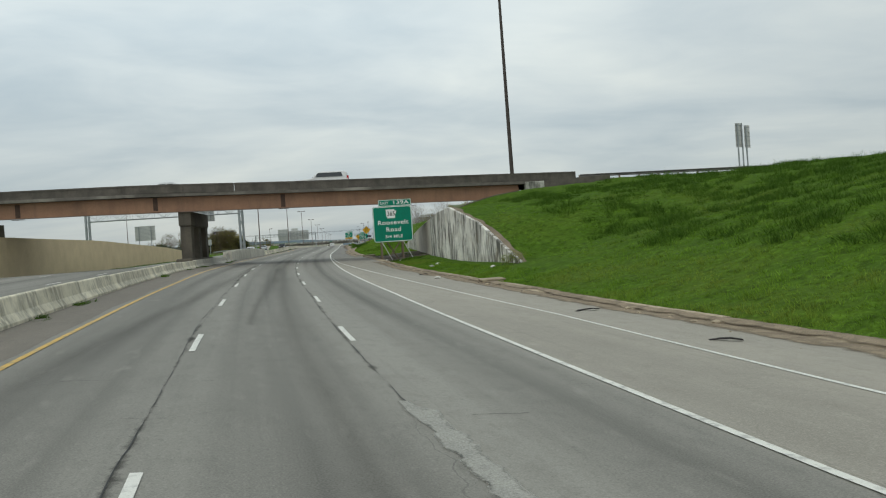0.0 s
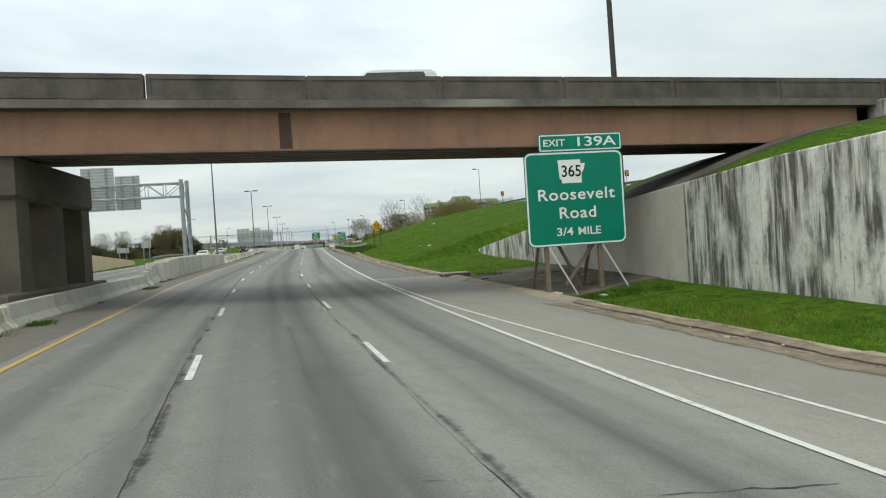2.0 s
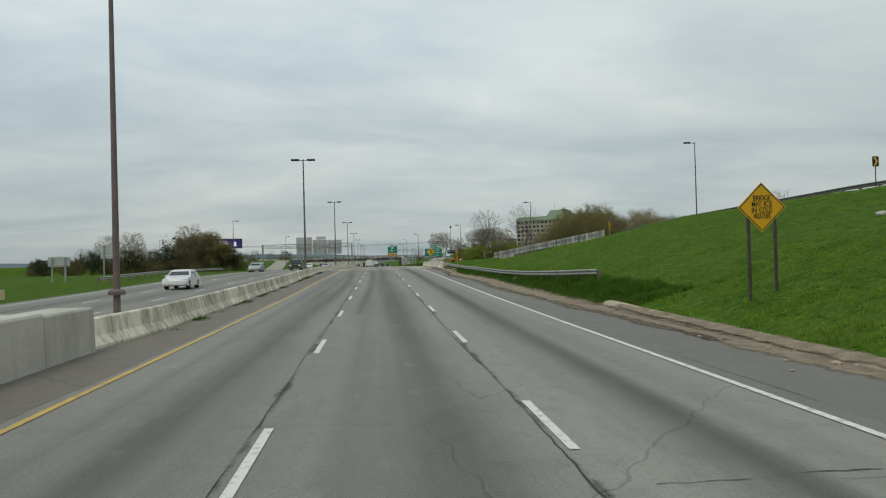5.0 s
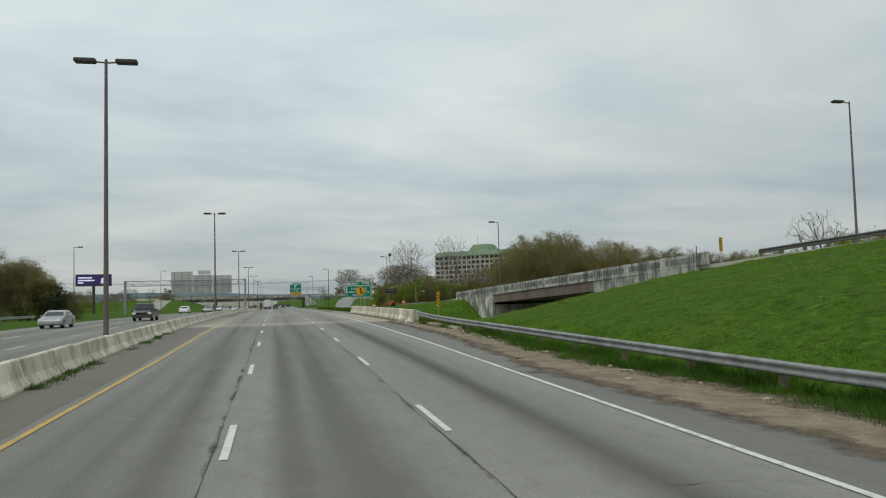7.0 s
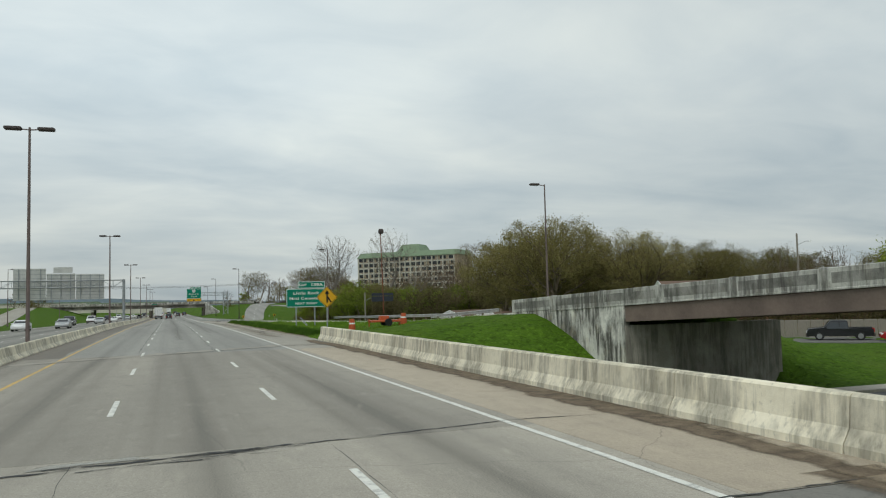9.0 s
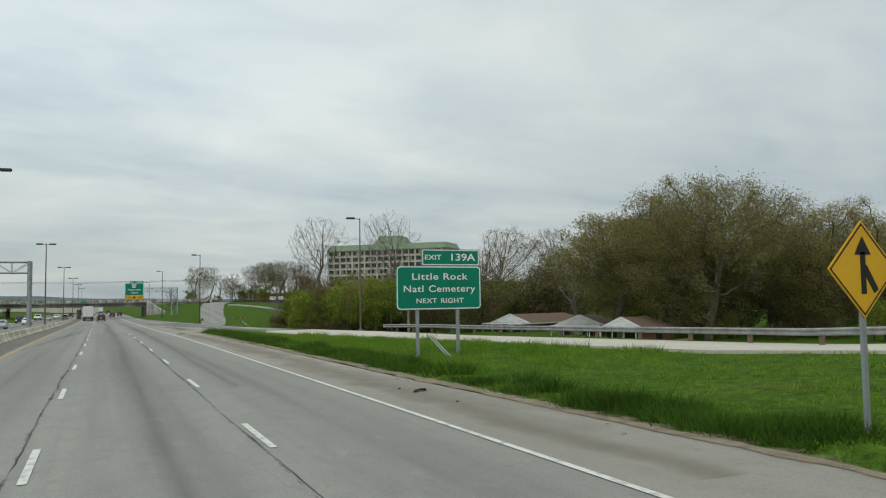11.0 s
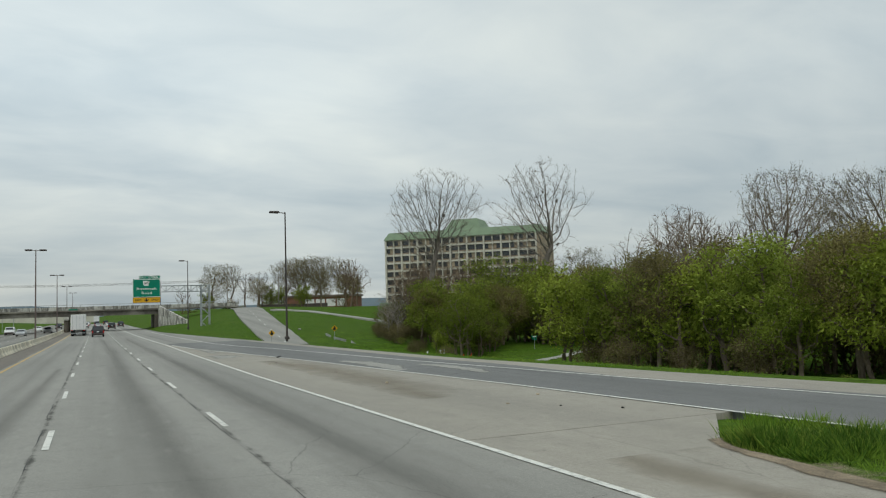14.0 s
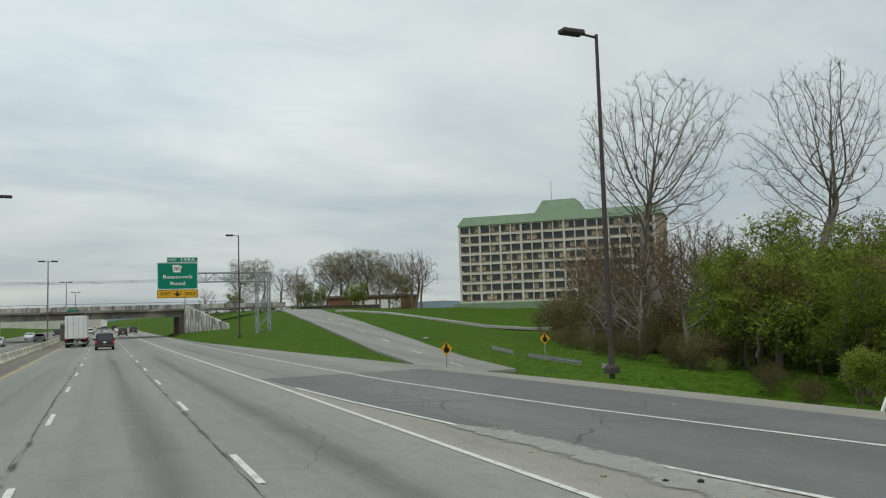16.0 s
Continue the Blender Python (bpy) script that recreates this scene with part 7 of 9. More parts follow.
KINDS = {
    # length, half width, waist, profile, windows (y0, y1, z0, z1 along the side), rear glass, front glass, wheel radius, axles
    "suv": (0.98, 0.98, [(-2.45, 0.35), (-2.5, 0.75), (-2.45, 1.05), (-2.28, 1.75), (-2.1, 1.86), (0.2, 1.88), (0.55, 1.80), (1.15, 1.18), (2.2, 1.05), (2.48, 0.85), (2.5, 0.42), (2.3, 0.3), (-2.3, 0.3)], 0.37, 1.5),
    "long_suv": (1.0, 1.30, [(-2.6, 0.35), (-2.65, 0.75), (-2.6, 1.15), (-2.45, 1.78), (-2.25, 1.92), (0.1, 1.95), (0.5, 1.88), (1.15, 1.30), (2.3, 1.18), (2.6, 0.98), (2.65, 0.45), (2.4, 0.3), (-2.4, 0.3)], 0.40, 1.6),
    "sedan": (0.90, 0.90, [(-2.3, 0.35), (-2.38, 0.7), (-2.3, 0.98), (-1.75, 1.05), (-1.05, 1.42), (-0.2, 1.46), (0.35, 1.40), (1.05, 0.98), (2.1, 0.82), (2.35, 0.62), (2.35, 0.38), (2.1, 0.25), (-2.1, 0.25)], 0.33, 1.4),
    "pickup": (1.0, 1.05, [(-2.85, 0.5), (-2.9, 0.8), (-2.88, 1.15), (-0.75, 1.18), (-0.7, 1.82), (-0.5, 1.9), (0.55, 1.9), (0.85, 1.82), (1.35, 1.25), (2.7, 1.12), (2.85, 0.9), (2.85, 0.5), (2.6, 0.4), (-2.6, 0.4)], 0.40, 1.75),
}


def make_car(kind, paint, label):
    half, waist, prof, r, axle = KINDS[kind]
    d = thing("car" if kind != "pickup" else "pickup_truck", Matrix(), label, "car" if kind != "pickup" else "pickup truck")
    b = part("body", body_shape(prof, half, 0.16 if kind != "sedan" else 0.3, waist), paint, d, smooth=False)
    top = max(z for _, z in prof)
    ys = [y for y, z in prof if z > top - 0.15]
    ya, yb = min(ys), max(ys)
    k = 0.16 if kind != "sedan" else 0.3
    for s in (-1, 1):
        x0, x1 = half + 0.004, half - k * (top - 0.12 - waist) + 0.004
        panes = ((ya + 0.05, (ya + yb) / 2 - 0.08), ((ya + yb) / 2 + 0.02, yb + 0.05))
        if kind == "long_suv":
            panes = ((ya + 0.32, yb + 0.05),)
        for a, c in panes:
            q = [(s * x0, a - 0.12, waist + 0.05), (s * x0, c + (0.28 if c > yb else 0), waist + 0.05), (s * x1, c - 0.05, top - 0.16), (s * x1, a + 0.02, top - 0.16)]
            part("side_window", Shape().add(q, [(0, 1, 2, 3) if s > 0 else (3, 2, 1, 0)]), "glass", b)
        part("door_mirror", Shape().loft([(waist + 0.02, 0.02), (waist + 0.18, 0.0)], s * (half + 0.1) - 0.1, s * (half + 0.1) + 0.1, yb + 0.25, yb + 0.4), paint, b)
        part("tail_lamp", Shape().loft([(waist - 0.25, 0), (waist + 0.1, 0.01)], s * (half - 0.12) - 0.10, s * (half - 0.12) + 0.10, prof[1][0] - 0.02, prof[1][0] + 0.2), "tail", b)
        yf = max(y for y, z in prof)
        part("headlamp", Shape().loft([(waist - 0.32, 0), (waist - 0.12, 0.01)], s * (half - 0.22) - 0.18, s * (half - 0.22) + 0.18, yf - 0.2, yf + 0.01), "head", b)
    # glass front and back
    idx = sorted([p for p in prof if p[1] > waist - 0.1], key=lambda p: p[0])
    for lo, hi in ((prof[2] if kind != "pickup" else prof[3], prof[3] if kind.endswith("suv") else prof[4]), ):
        if kind == "sedan":
            lo, hi = prof[3], prof[4]
        n = Vector((0, -(hi[1] - lo[1]), (hi[0] - lo[0]))).normalized() * 0.012
        if n.y > 0:
            n = -n
        w0, w1 = half - 0.16, half - 0.16 - k * (hi[1] - waist)
        pts = [(-w0, lo[0] + 0.15 * (hi[0] - lo[0]) + n.y, lo[1] + 0.15 * (hi[1] - lo[1]) + n.z), (w0, lo[0] + 0.15 * (hi[0] - lo[0]) + n.y, lo[1] + 0.15 * (hi[1] - lo[1]) + n.z), (w1, lo[0] + 0.9 * (hi[0] - lo[0]) + n.y, lo[1] + 0.9 * (hi[1] - lo[1]) + n.z), (-w1, lo[0] + 0.9 * (hi[0] - lo[0]) + n.y, lo[1] + 0.9 * (hi[1] - lo[1]) + n.z)]
        part("rear_window", Shape().add(pts, [(0, 1, 2, 3)]), "glass", b)
    i = {"suv": 6, "long_suv": 6, "sedan": 6, "pickup": 7}[kind]
    hi, lo = prof[i], prof[i + 1]
    w0, w1 = half - 0.14, half - 0.14 - k * (hi[1] - waist)
    pts = [(w0, lo[0] - 0.1 * (lo[0] - hi[0]) + 0.012, lo[1] + 0.06), (-w0, lo[0] - 0.1 * (lo[0] - hi[0]) + 0.012, lo[1] + 0.06), (-w1, hi[0] + 0.06, hi[1] - 0.04), (w1, hi[0] + 0.06, hi[1] - 0.04)]
    part("windscreen", Shape().add(pts, [(0, 1, 2, 3)]), "glass", b)
    yb0 = min(y for y, z in prof)
    part("rear_bumper", Shape().loft([(0.38, 0.02), (0.45, 0), (0.62, 0), (0.66, 0.03)], -half + 0.04, half - 0.04, yb0 - 0.07, yb0 + 0.25), "dark_steel" if kind != "sedan" else paint, b)
    part("front_bumper", Shape().loft([(0.34, 0.02), (0.42, 0), (0.62, 0), (0.66, 0.03)], -half + 0.04, half - 0.04, max(y for y, z in prof) - 0.25, max(y for y, z in prof) + 0.07), "dark_steel" if kind != "sedan" else paint, b)
    part("number_plate", Shape().box(-0.16, 0.16, yb0 - 0.03, yb0 - 0.012, 0.80, 0.95), "sign_white", b)
    if kind == "pickup":
        part("load_bed", Shape().box(-half + 0.12, half - 0.12, prof[2][0] + 0.1, -0.85, 1.14, 1.20), "tyre", b)
    for s in (-1, 1):
        for y in (-axle, axle):
            wheel_parts(d, s * (half - 0.12), y, r, 0.25)
    return d


def park(ob, x, y, z, turn=0.0):
    ob.matrix_basis = upright(x, y, z, turn)
    return ob


def on_road(x, y):
    return surface(x, y) + 0.004


white_suv = park(make_car("suv", "car_white", "white sport utility car driving ahead in the middle lane"), -3.5, 545, on_road(-3.5, 545))
black_suv = park(make_car("suv", "car_black", "black sport utility car driving ahead"), -0.3, 502, on_road(-0.3, 502))
sedan_w = park(make_car("sedan", "car_white", "white saloon car on the opposing lanes"), -15.2, 181, on_road(-15, 181), 180)
sedan_s = park(make_car("sedan", "car_silver", "silver saloon car on the opposing lanes"), -18.8, 243, on_road(-18.8, 243), 180)
pick = park(make_car("pickup", "car_black", "black pickup truck on the opposing lanes"), -14.6, 262, on_road(-14.6, 262), 180)
copy_thing(sedan_w, upright(-18.8, 262, on_road(-18.8, 300), 180)).matrix_basis = upright(-18.8, 340, on_road(-18.8, 340), 180)
copy_thing(sedan_s, upright(-15.1, 352, on_road(-15.1, 352), 180))
for k, (src, x, y) in enumerate(((pick, -18.9, 395), (sedan_s, -15.1, 418), (white_suv, -18.7, 440), (sedan_w, -15.2, 470), (black_suv, -18.9, 500), (sedan_s, -15.0, 540), (white_suv, -18.8, 560), (sedan_w, -15.2, 600), (sedan_s, -11.6, 575), (black_suv, -11.6, 640))):
    copy_thing(src, upright(x, y, on_road(x, y), 180))
for src, x, y in ((black_suv, 3.7, 600), (sedan_s, 0.2, 640), (white_suv, -3.6, 640), (sedan_w, 3.7, 660), (black_suv, 0.0, 690), (sedan_w, -3.6, 700), (white_suv, 0.1, 740), (pick, 3.6, 730), (sedan_s, -3.6, 770), (black_suv, 7.2, 640)):
    copy_thing(src, upright(x, y, on_road(x, y)))
park(make_car("long_suv", "car_white", "long white sport utility car crossing the overpass"), 5.9, 74.2, par_top(5.9) - 0.52, 90)
copy_thing(sedan_s, upright(-10.3, 73.9, par_top(-10.3) - 0.65, 90))["label"] = "grey saloon car crossing the overpass"
red = park(make_car("sedan", "car_red", "red saloon car parked beyond the slip-road bridge"), 62.5, 277, -1.6, 47)
dark_pick = copy_thing(pick, upright(60.0, 282.5, -1.6, 47))
dark_pick["label"] = "black pickup truck parked beyond the slip-road bridge"


def make_lorry(label):
    d = thing("lorry", Matrix(), label, "lorry")
    t = part("trailer", Shape().loft([(1.15, 0.02), (1.2, 0), (4.05, 0), (4.1, 0.04)], -1.28, 1.28, -8.0, 6.0), "white", d)
    for x in (-0.63, 0.63):
        part("rear_door", Shape().box(x - 0.60, x + 0.60, -8.03, -8.0, 1.25, 3.95), "car_white", t)
    for x in (-0.95, -0.3, 0.3, 0.95):
        part("lock_bar", Shape().rod((x, -8.06, 1.25), (x, -8.06, 3.95), 0.02, n=5), "galv", t)
    part("underride_guard", Shape().box(-1.2, 1.2, -8.05, -7.9, 0.5, 0.65), "galv", t)
    for s in (-1, 1):
        part("tail_lamp", Shape().box(s * 1.05 - 0.15, s * 1.05 + 0.15, -8.06, -8.0, 1.0, 1.14), "tail", t)
        part("mud_flap", Shape().box(s * 0.95 - 0.3, s * 0.95 + 0.3, -7.7, -7.68, 0.25, 1.1), "tyre", t)
        for y in (-7.0, -5.7, 4.2, 5.4, 9.6):
            wheel_parts(d, s * 0.98, y, 0.5, 0.5)
    part("cab", Shape().loft([(0.6, 0.05), (0.9, 0), (3.4, 0), (3.9, 0.4)], -1.22, 1.22, 6.6, 10.4), "car_white", d)
    part("fuel_tank", Shape().rod((-1.0, 6.2, 0.8), (-1.0, 8.2, 0.8), 0.3, n=12), "galv", d)
    return d


lorry = park(make_lorry("white box lorry in traffic near the far overpass"), -3.7, 525, on_road(-3.7, 525))
copy_thing(lorry, upright(0.0, 790, on_road(0, 790)))["label"] = "white box lorry far ahead in traffic"

tagged(part("parking_pad", Shape().box(-16, 17, -10.5, -0.4, -0.35, 0.035), "asphalt_plain", at=upright(65.5, 285.5, -1.62, -43)), "dark asphalt parking pad in front of a board fence", "pavement", kind="structure")
fence = thing("wooden_fence", Matrix(), "weathered grey board fence behind the parked cars", "fence")
for k in range(28):
    x, y = 55.0 + k * 0.9, 296.0 - k * 0.85
    part("board", Shape().loft([(-2.0, 0), (0.05, 0), (0.15, 0.03)], -0.6, 0.6, -0.02, 0.02), "pole_wood", fence, at=upright(x, y, 0, -43))


# ---- trees ----
TRI = [Vector((math.cos(a), math.sin(a), 0.3 * math.sin(a))) for a in (0.0, 2.094, 4.189)]


def grow(seed, height, crown_base, radius, count, step, trunk_r, twig_r, stems=1, lumps=0.35, lean=0.0, clumps=0, leader=0.0, sprays=0, straight=0.0, thin=0.46):
    """Branches grow towards points strewn through an uneven crown; returns a mesh of tapered limbs and the outer twigs."""
    rg = np.random.RandomState(seed)
    mid, half = (height + crown_base) / 2, (height - crown_base) / 2
    goals = []
    while len(goals) < count:
        d = rg.normal(size=3)
        d /= np.linalg.norm(d)
        r = rg.random_sample() ** 0.42
        edge = 1 + lumps * noise.noise((d[0] * 1.7 + seed, d[1] * 1.7, d[2] * 1.7)) * 1.6
        wide = radius * edge * (0.82 if d[2] < 0 else 1.0)
        goals.append((d[0] * r * wide, d[1] * r * wide, mid + d[2] * r * half * min(edge, 1.0)))
    goals = np.array(goals)
    if clumps:
        # boughs: points gather round a few centres near the crown's skin, with gaps between
        pick = goals[rg.choice(len(goals), clumps, replace=False)]
        gap = np.linalg.norm((goals[:, None, :] - pick[None]) / (1.0, 1.0, 0.8), axis=2).min(1)
        goals = goals[gap < radius * rg.uniform(0.24, 0.5, size=len(goals))]
    goals = goals[goals[:, 2] > 0.15]
    pos, par = [], []
    for s in range(stems):
        a = 6.2832 * s / stems + rg.random_sample()
        off = 0.0 if stems == 1 else radius * 0.16
        p = np.array([off * math.cos(a), off * math.sin(a), -0.4])
        d = np.array([lean if stems == 1 else 0.3 * math.cos(a), 0.0 if stems == 1 else 0.3 * math.sin(a), 1.0])
        d /= np.linalg.norm(d)
        par.append(-1)
        pos.append(p)
        top = max(crown_base * (0.9 if stems == 1 else 0.5), step * 2) + leader * (height - crown_base)
        while p[2] < top:
            d = d + rg.normal(size=3) * (0.07, 0.07, 0.0)
            p = p + d / np.linalg.norm(d) * step
            par.append(len(pos) - 1)
            pos.append(p)
    pos = [np.array(p) for p in pos]
    arr = np.array(pos)
    dist = np.linalg.norm(goals[:, None, :] - arr[None], axis=2)
    near, best = dist.argmin(1), dist.min(1)
    kill = step * 1.25
    for _ in range(160):
        if len(goals) == 0:
            break
        fresh = []
        pull = {}
        for g in range(len(goals)):
            v = goals[g] - pos[near[g]]
            pull.setdefault(int(near[g]), []).append(v / (np.linalg.norm(v) + 1e-6))
        for k, vs in pull.items():
            v = np.sum(vs, axis=0)
            n = np.linalg.norm(v)
            if n < 0.25:
                v, n = vs[0], 1.0
            v = v / n + rg.normal(size=3) * (0.16 - 0.1 * min(straight, 1.0))
            if straight and par[k] >= 0:
                v = v / np.linalg.norm(v) + (pos[k] - pos[par[k]]) / step * straight + np.array([0, 0, 0.22 * straight])
            par.append(k)
            pos.append(pos[k] + v / np.linalg.norm(v) * step)
            fresh.append(len(pos) - 1)
        new_pts = np.array([pos[i] for i in fresh])
        dd = np.linalg.norm(goals[:, None, :] - new_pts[None], axis=2)
        j = dd.argmin(1)
        closer = dd[np.arange(len(goals)), j] < best
        near[closer] = np.array(fresh)[j[closer]]
        best[closer] = dd[closer, j[closer]]
        keep = best > kill
        goals, near, best = goals[keep], near[keep], best[keep]
        if len(pos) > count * 3:
            break
    n = len(pos)
    kids = [[] for _ in range(n)]
    for i in range(n):
        if par[i] >= 0:
            kids[par[i]].append(i)
    area = [0.0] * n
    for i in range(n - 1, -1, -1):
        area[i] = 1.0 if not kids[i] else sum(area[k] for k in kids[i])
    full = max(area[i] for i in range(n) if par[i] < 0)
    rad = [max(twig_r, trunk_r * (area[i] / full) ** thin) for i in range(n)]
    sh = Shape()
    tips = []
    for i in range(n):
        k = par[i]
        if k < 0:
            continue
        a, b = Vector(pos[k]), Vector(pos[i])
        r1 = rad[i]
        r0 = rad[k] if len(kids[k]) == 1 or rad[k] < rad[i] * 1.5 else rad[i] * 1.2
        sh.rod(a, b, r0, r1 * (0.6 if not kids[i] else 1.0), n=7 if r0 > 0.16 else (4 if r0 > twig_r * 1.8 else 3), caps=False) if kids[i] else sh.add([tuple(a + q * r0) for q in TRI] + [tuple(b)], [(0, 1, 3), (1, 2, 3), (2, 0, 3)])
        if area[i] <= 3:
            tips.append((b, b - a))
        if area[i] <= 6:
            for _ in range(sprays):
                q = (b - a).normalized() + Vector(rg.normal(size=3)) * 0.55 + Vector((0, 0, 0.25))
                q = b + q.normalized() * step * rg.uniform(0.9, 2.0)
                sh.add([tuple(b + w * twig_r * 0.9) for w in TRI] + [tuple(q)], [(0, 1, 3), (1, 2, 3), (2, 0, 3)])
    return sh, tips


def leaf_mesh(name, tips, per, size, scatter, mat, seed):
    rg = random.Random(seed)
    sh = Shape()
    for p, d in tips:
        for _ in range(per):
            c = p + Vector((rg.gauss(0, scatter), rg.gauss(0, scatter), rg.gauss(0, scatter * 0.8)))
            a = Vector((rg.uniform(-1, 1), rg.uniform(-1, 1), rg.uniform(-1, 1))).normalized()
            b = a.orthogonal().normalized()
            s = size * rg.uniform(0.5, 1.4)
            n = len(sh.v)
            sh.v += [tuple(c - a * s), tuple(c + b * s * 0.8), tuple(c + a * s)]
            sh.f.append((n, n + 1, n + 2))
    return sh.mesh(name, M[mat])


def make_tree(name, seed, height, crown_base, radius, count, label, leaf=None, bark="bark", step=None, trunk_r=None, twig_r=0.018, per=3, size=0.12, scatter=0.35, stems=1, lumps=0.35, lean=0.0, clumps=0, leader=0.0, sprays=0, straight=0.0, thin=0.46):
    limbs, tips = grow(seed, height, crown_base, radius, count, step or height * 0.035, trunk_r or height * 0.019, twig_r, stems, lumps, lean, clumps, leader, sprays, straight, thin)
    d = thing(name, Matrix(), label, "tree" if "tree" in name else "shrub")
    part("trunk", limbs, bark, d)
    if leaf:
        new_ob = new("crown", leaf_mesh("crown", tips, per, size, scatter, leaf, seed))
        new_ob.parent = d
    return d


bare_a = make_tree("tree", 3, 27.5, 11.0, 8.2, 3000, "tall bare tree with pale grey upswept branches", bark="pale_bark", step=0.5, trunk_r=0.48, twig_r=0.0095, leader=0.3, sprays=6, straight=0.75, thin=0.56)
bare_b = make_tree("tree", 8, 28.5, 12.0, 8.6, 2600, "tall bare tree with pale spreading branches", bark="pale_bark", step=0.52, trunk_r=0.46, twig_r=0.0095, lumps=0.6, leader=0.25, sprays=6, clumps=34, straight=0.75, thin=0.56)
bare_c = make_tree("tree", 21, 13.0, 3.5, 4.2, 470, "bare brown tree with a fine twiggy crown", bark="twig", step=0.4, twig_r=0.017, leader=0.3, sprays=4, straight=0.6, thin=0.52)
bare_d = make_tree("tree", 23, 9.0, 2.0, 3.0, 420, "slender bare grey tree with fine twigs", bark="pale_bark", step=0.3, twig_r=0.013, leader=0.4, sprays=3, clumps=20, straight=0.6, thin=0.52)
great = make_tree("tree", 5, 20.0, 2.0, 11.5, 4600, "great spreading tree with olive-brown buds opening", leaf="leaf_olive", step=0.5, trunk_r=0.55, twig_r=0.024, per=34, size=0.12, scatter=0.5, clumps=30, leader=0.25)
oak = make_tree("tree", 15, 19.5, 3.5, 9.5, 3600, "broad tree with yellow-olive spring leaves", leaf="leaf_olive", step=0.5, trunk_r=0.42, twig_r=0.024, per=32, size=0.12, scatter=0.45, lumps=0.6, clumps=22, leader=0.3)
tall = make_tree("tree", 17, 22.0, 8.0, 6.4, 2200, "tall round-crowned tree with fine olive buds", leaf="leaf_olive", step=0.42, trunk_r=0.36, twig_r=0.016, per=6, size=0.085, scatter=0.4, leader=0.2, sprays=3, straight=0.5, thin=0.52)
bud_a = make_tree("tree", 25, 14.0, 2.0, 5.8, 1100, "broad tree with olive-brown buds opening", leaf="leaf_olive", twig_r=0.024, per=30, size=0.15, scatter=0.5, clumps=16, leader=0.2)
bud_b = make_tree("tree", 14, 15.0, 2.5, 5.0, 1000, "tree with a brown twiggy crown and olive buds", leaf="leaf_brown", twig_r=0.013, per=16, size=0.1, scatter=0.42, leader=0.3, sprays=2, straight=0.65, thin=0.52)
grn_a = make_tree("tree", 31, 10.0, 0.8, 4.4, 800, "small tree with fresh green leaves", leaf="leaf_green", twig_r=0.018, per=26, size=0.14, scatter=0.42, stems=3, lumps=0.8, clumps=13)
grn_b = make_tree("tree", 37, 8.0, 0.6, 3.6, 700, "young tree with bright yellow-green leaves", leaf="leaf_bright", twig_r=0.016, per=24, size=0.13, scatter=0.38, stems=3, lumps=0.8, clumps=12)
thicket = make_tree("thicket_shrub", 44, 6.0, 0.2, 3.4, 330, "dense brown leafless undergrowth thicket", leaf="leaf_brown", bark="twig", step=0.3, trunk_r=0.06, twig_r=0.02, per=9, size=0.13, scatter=0.32, stems=4)
shrub = make_tree("green_shrub", 51, 2.6, 0.1, 1.6, 200, "leafy green shrub in the undergrowth", leaf="leaf_green", step=0.18, trunk_r=0.05, per=6, size=0.08, scatter=0.2, stems=3)
far_bare = make_tree("tree", 71, 12.0, 2.5, 4.6, 220, "distant bare brown tree", bark="twig", step=0.7, twig_r=0.04, sprays=3)
far_bud = make_tree("tree", 72, 12.0, 1.5, 5.2, 150, "distant tree with an olive-brown crown", leaf="leaf_brown", bark="twig", step=0.8, twig_r=0.05, per=16, size=0.26, scatter=0.6)
far_olive = make_tree("tree", 73, 12.0, 1.2, 5.4, 150, "distant tree with olive spring leaves", leaf="leaf_olive", step=0.8, twig_r=0.05, per=16, size=0.26, scatter=0.6)
dark = make_tree("tree", 61, 9.0, 0.8, 3.6, 160, "dark evergreen tree beyond the road", leaf="leaf_dark", step=0.6, twig_r=0.04, per=26, size=0.2, scatter=0.45)
used = set()


def in_pocket(x, y):
    """Open grass about the side street, and the clear view before the brick house."""
    street = 27 < x < 52 and 400.5 + (x - 31) * 1.1 < y < 421 + (x - 28) * 0.9
    return street or (33 < x < 55 and y < 379 and y > 362 and x > 35.5 + (y - 365) * 0.85)


def plant(src, x, y, k=1.0, z=None, label=""):
    rg = random.Random(int(x * 131 + y * 17))
    z = (land(x, y) - 0.1) if z is None else min(z, land(x, y) - 0.1)
    if in_pocket(x, y):
        return None
    m = pose(x, y, z, rg.uniform(-2, 2), rg.uniform(-2, 2), rg.uniform(0, 360)) @ Matrix.Diagonal((k * rg.uniform(0.92, 1.1), k * rg.uniform(0.92, 1.1), k, 1))
    if src.name not in used:
        used.add(src.name)
        src.matrix_basis = m
        ob = src
    else:
        ob = copy_thing(src, Matrix())
        ob.matrix_basis = m
    if label:
        ob["label"] = label
    return ob


def row(items, z=None):
    for x, y, src, k in items:
        plant(src, x, y, k, z)


# the two great bare trees
plant(bare_a, 49.2, 465.5, 0.96)
plant(bare_b, 63.2, 459.5, 1.0)
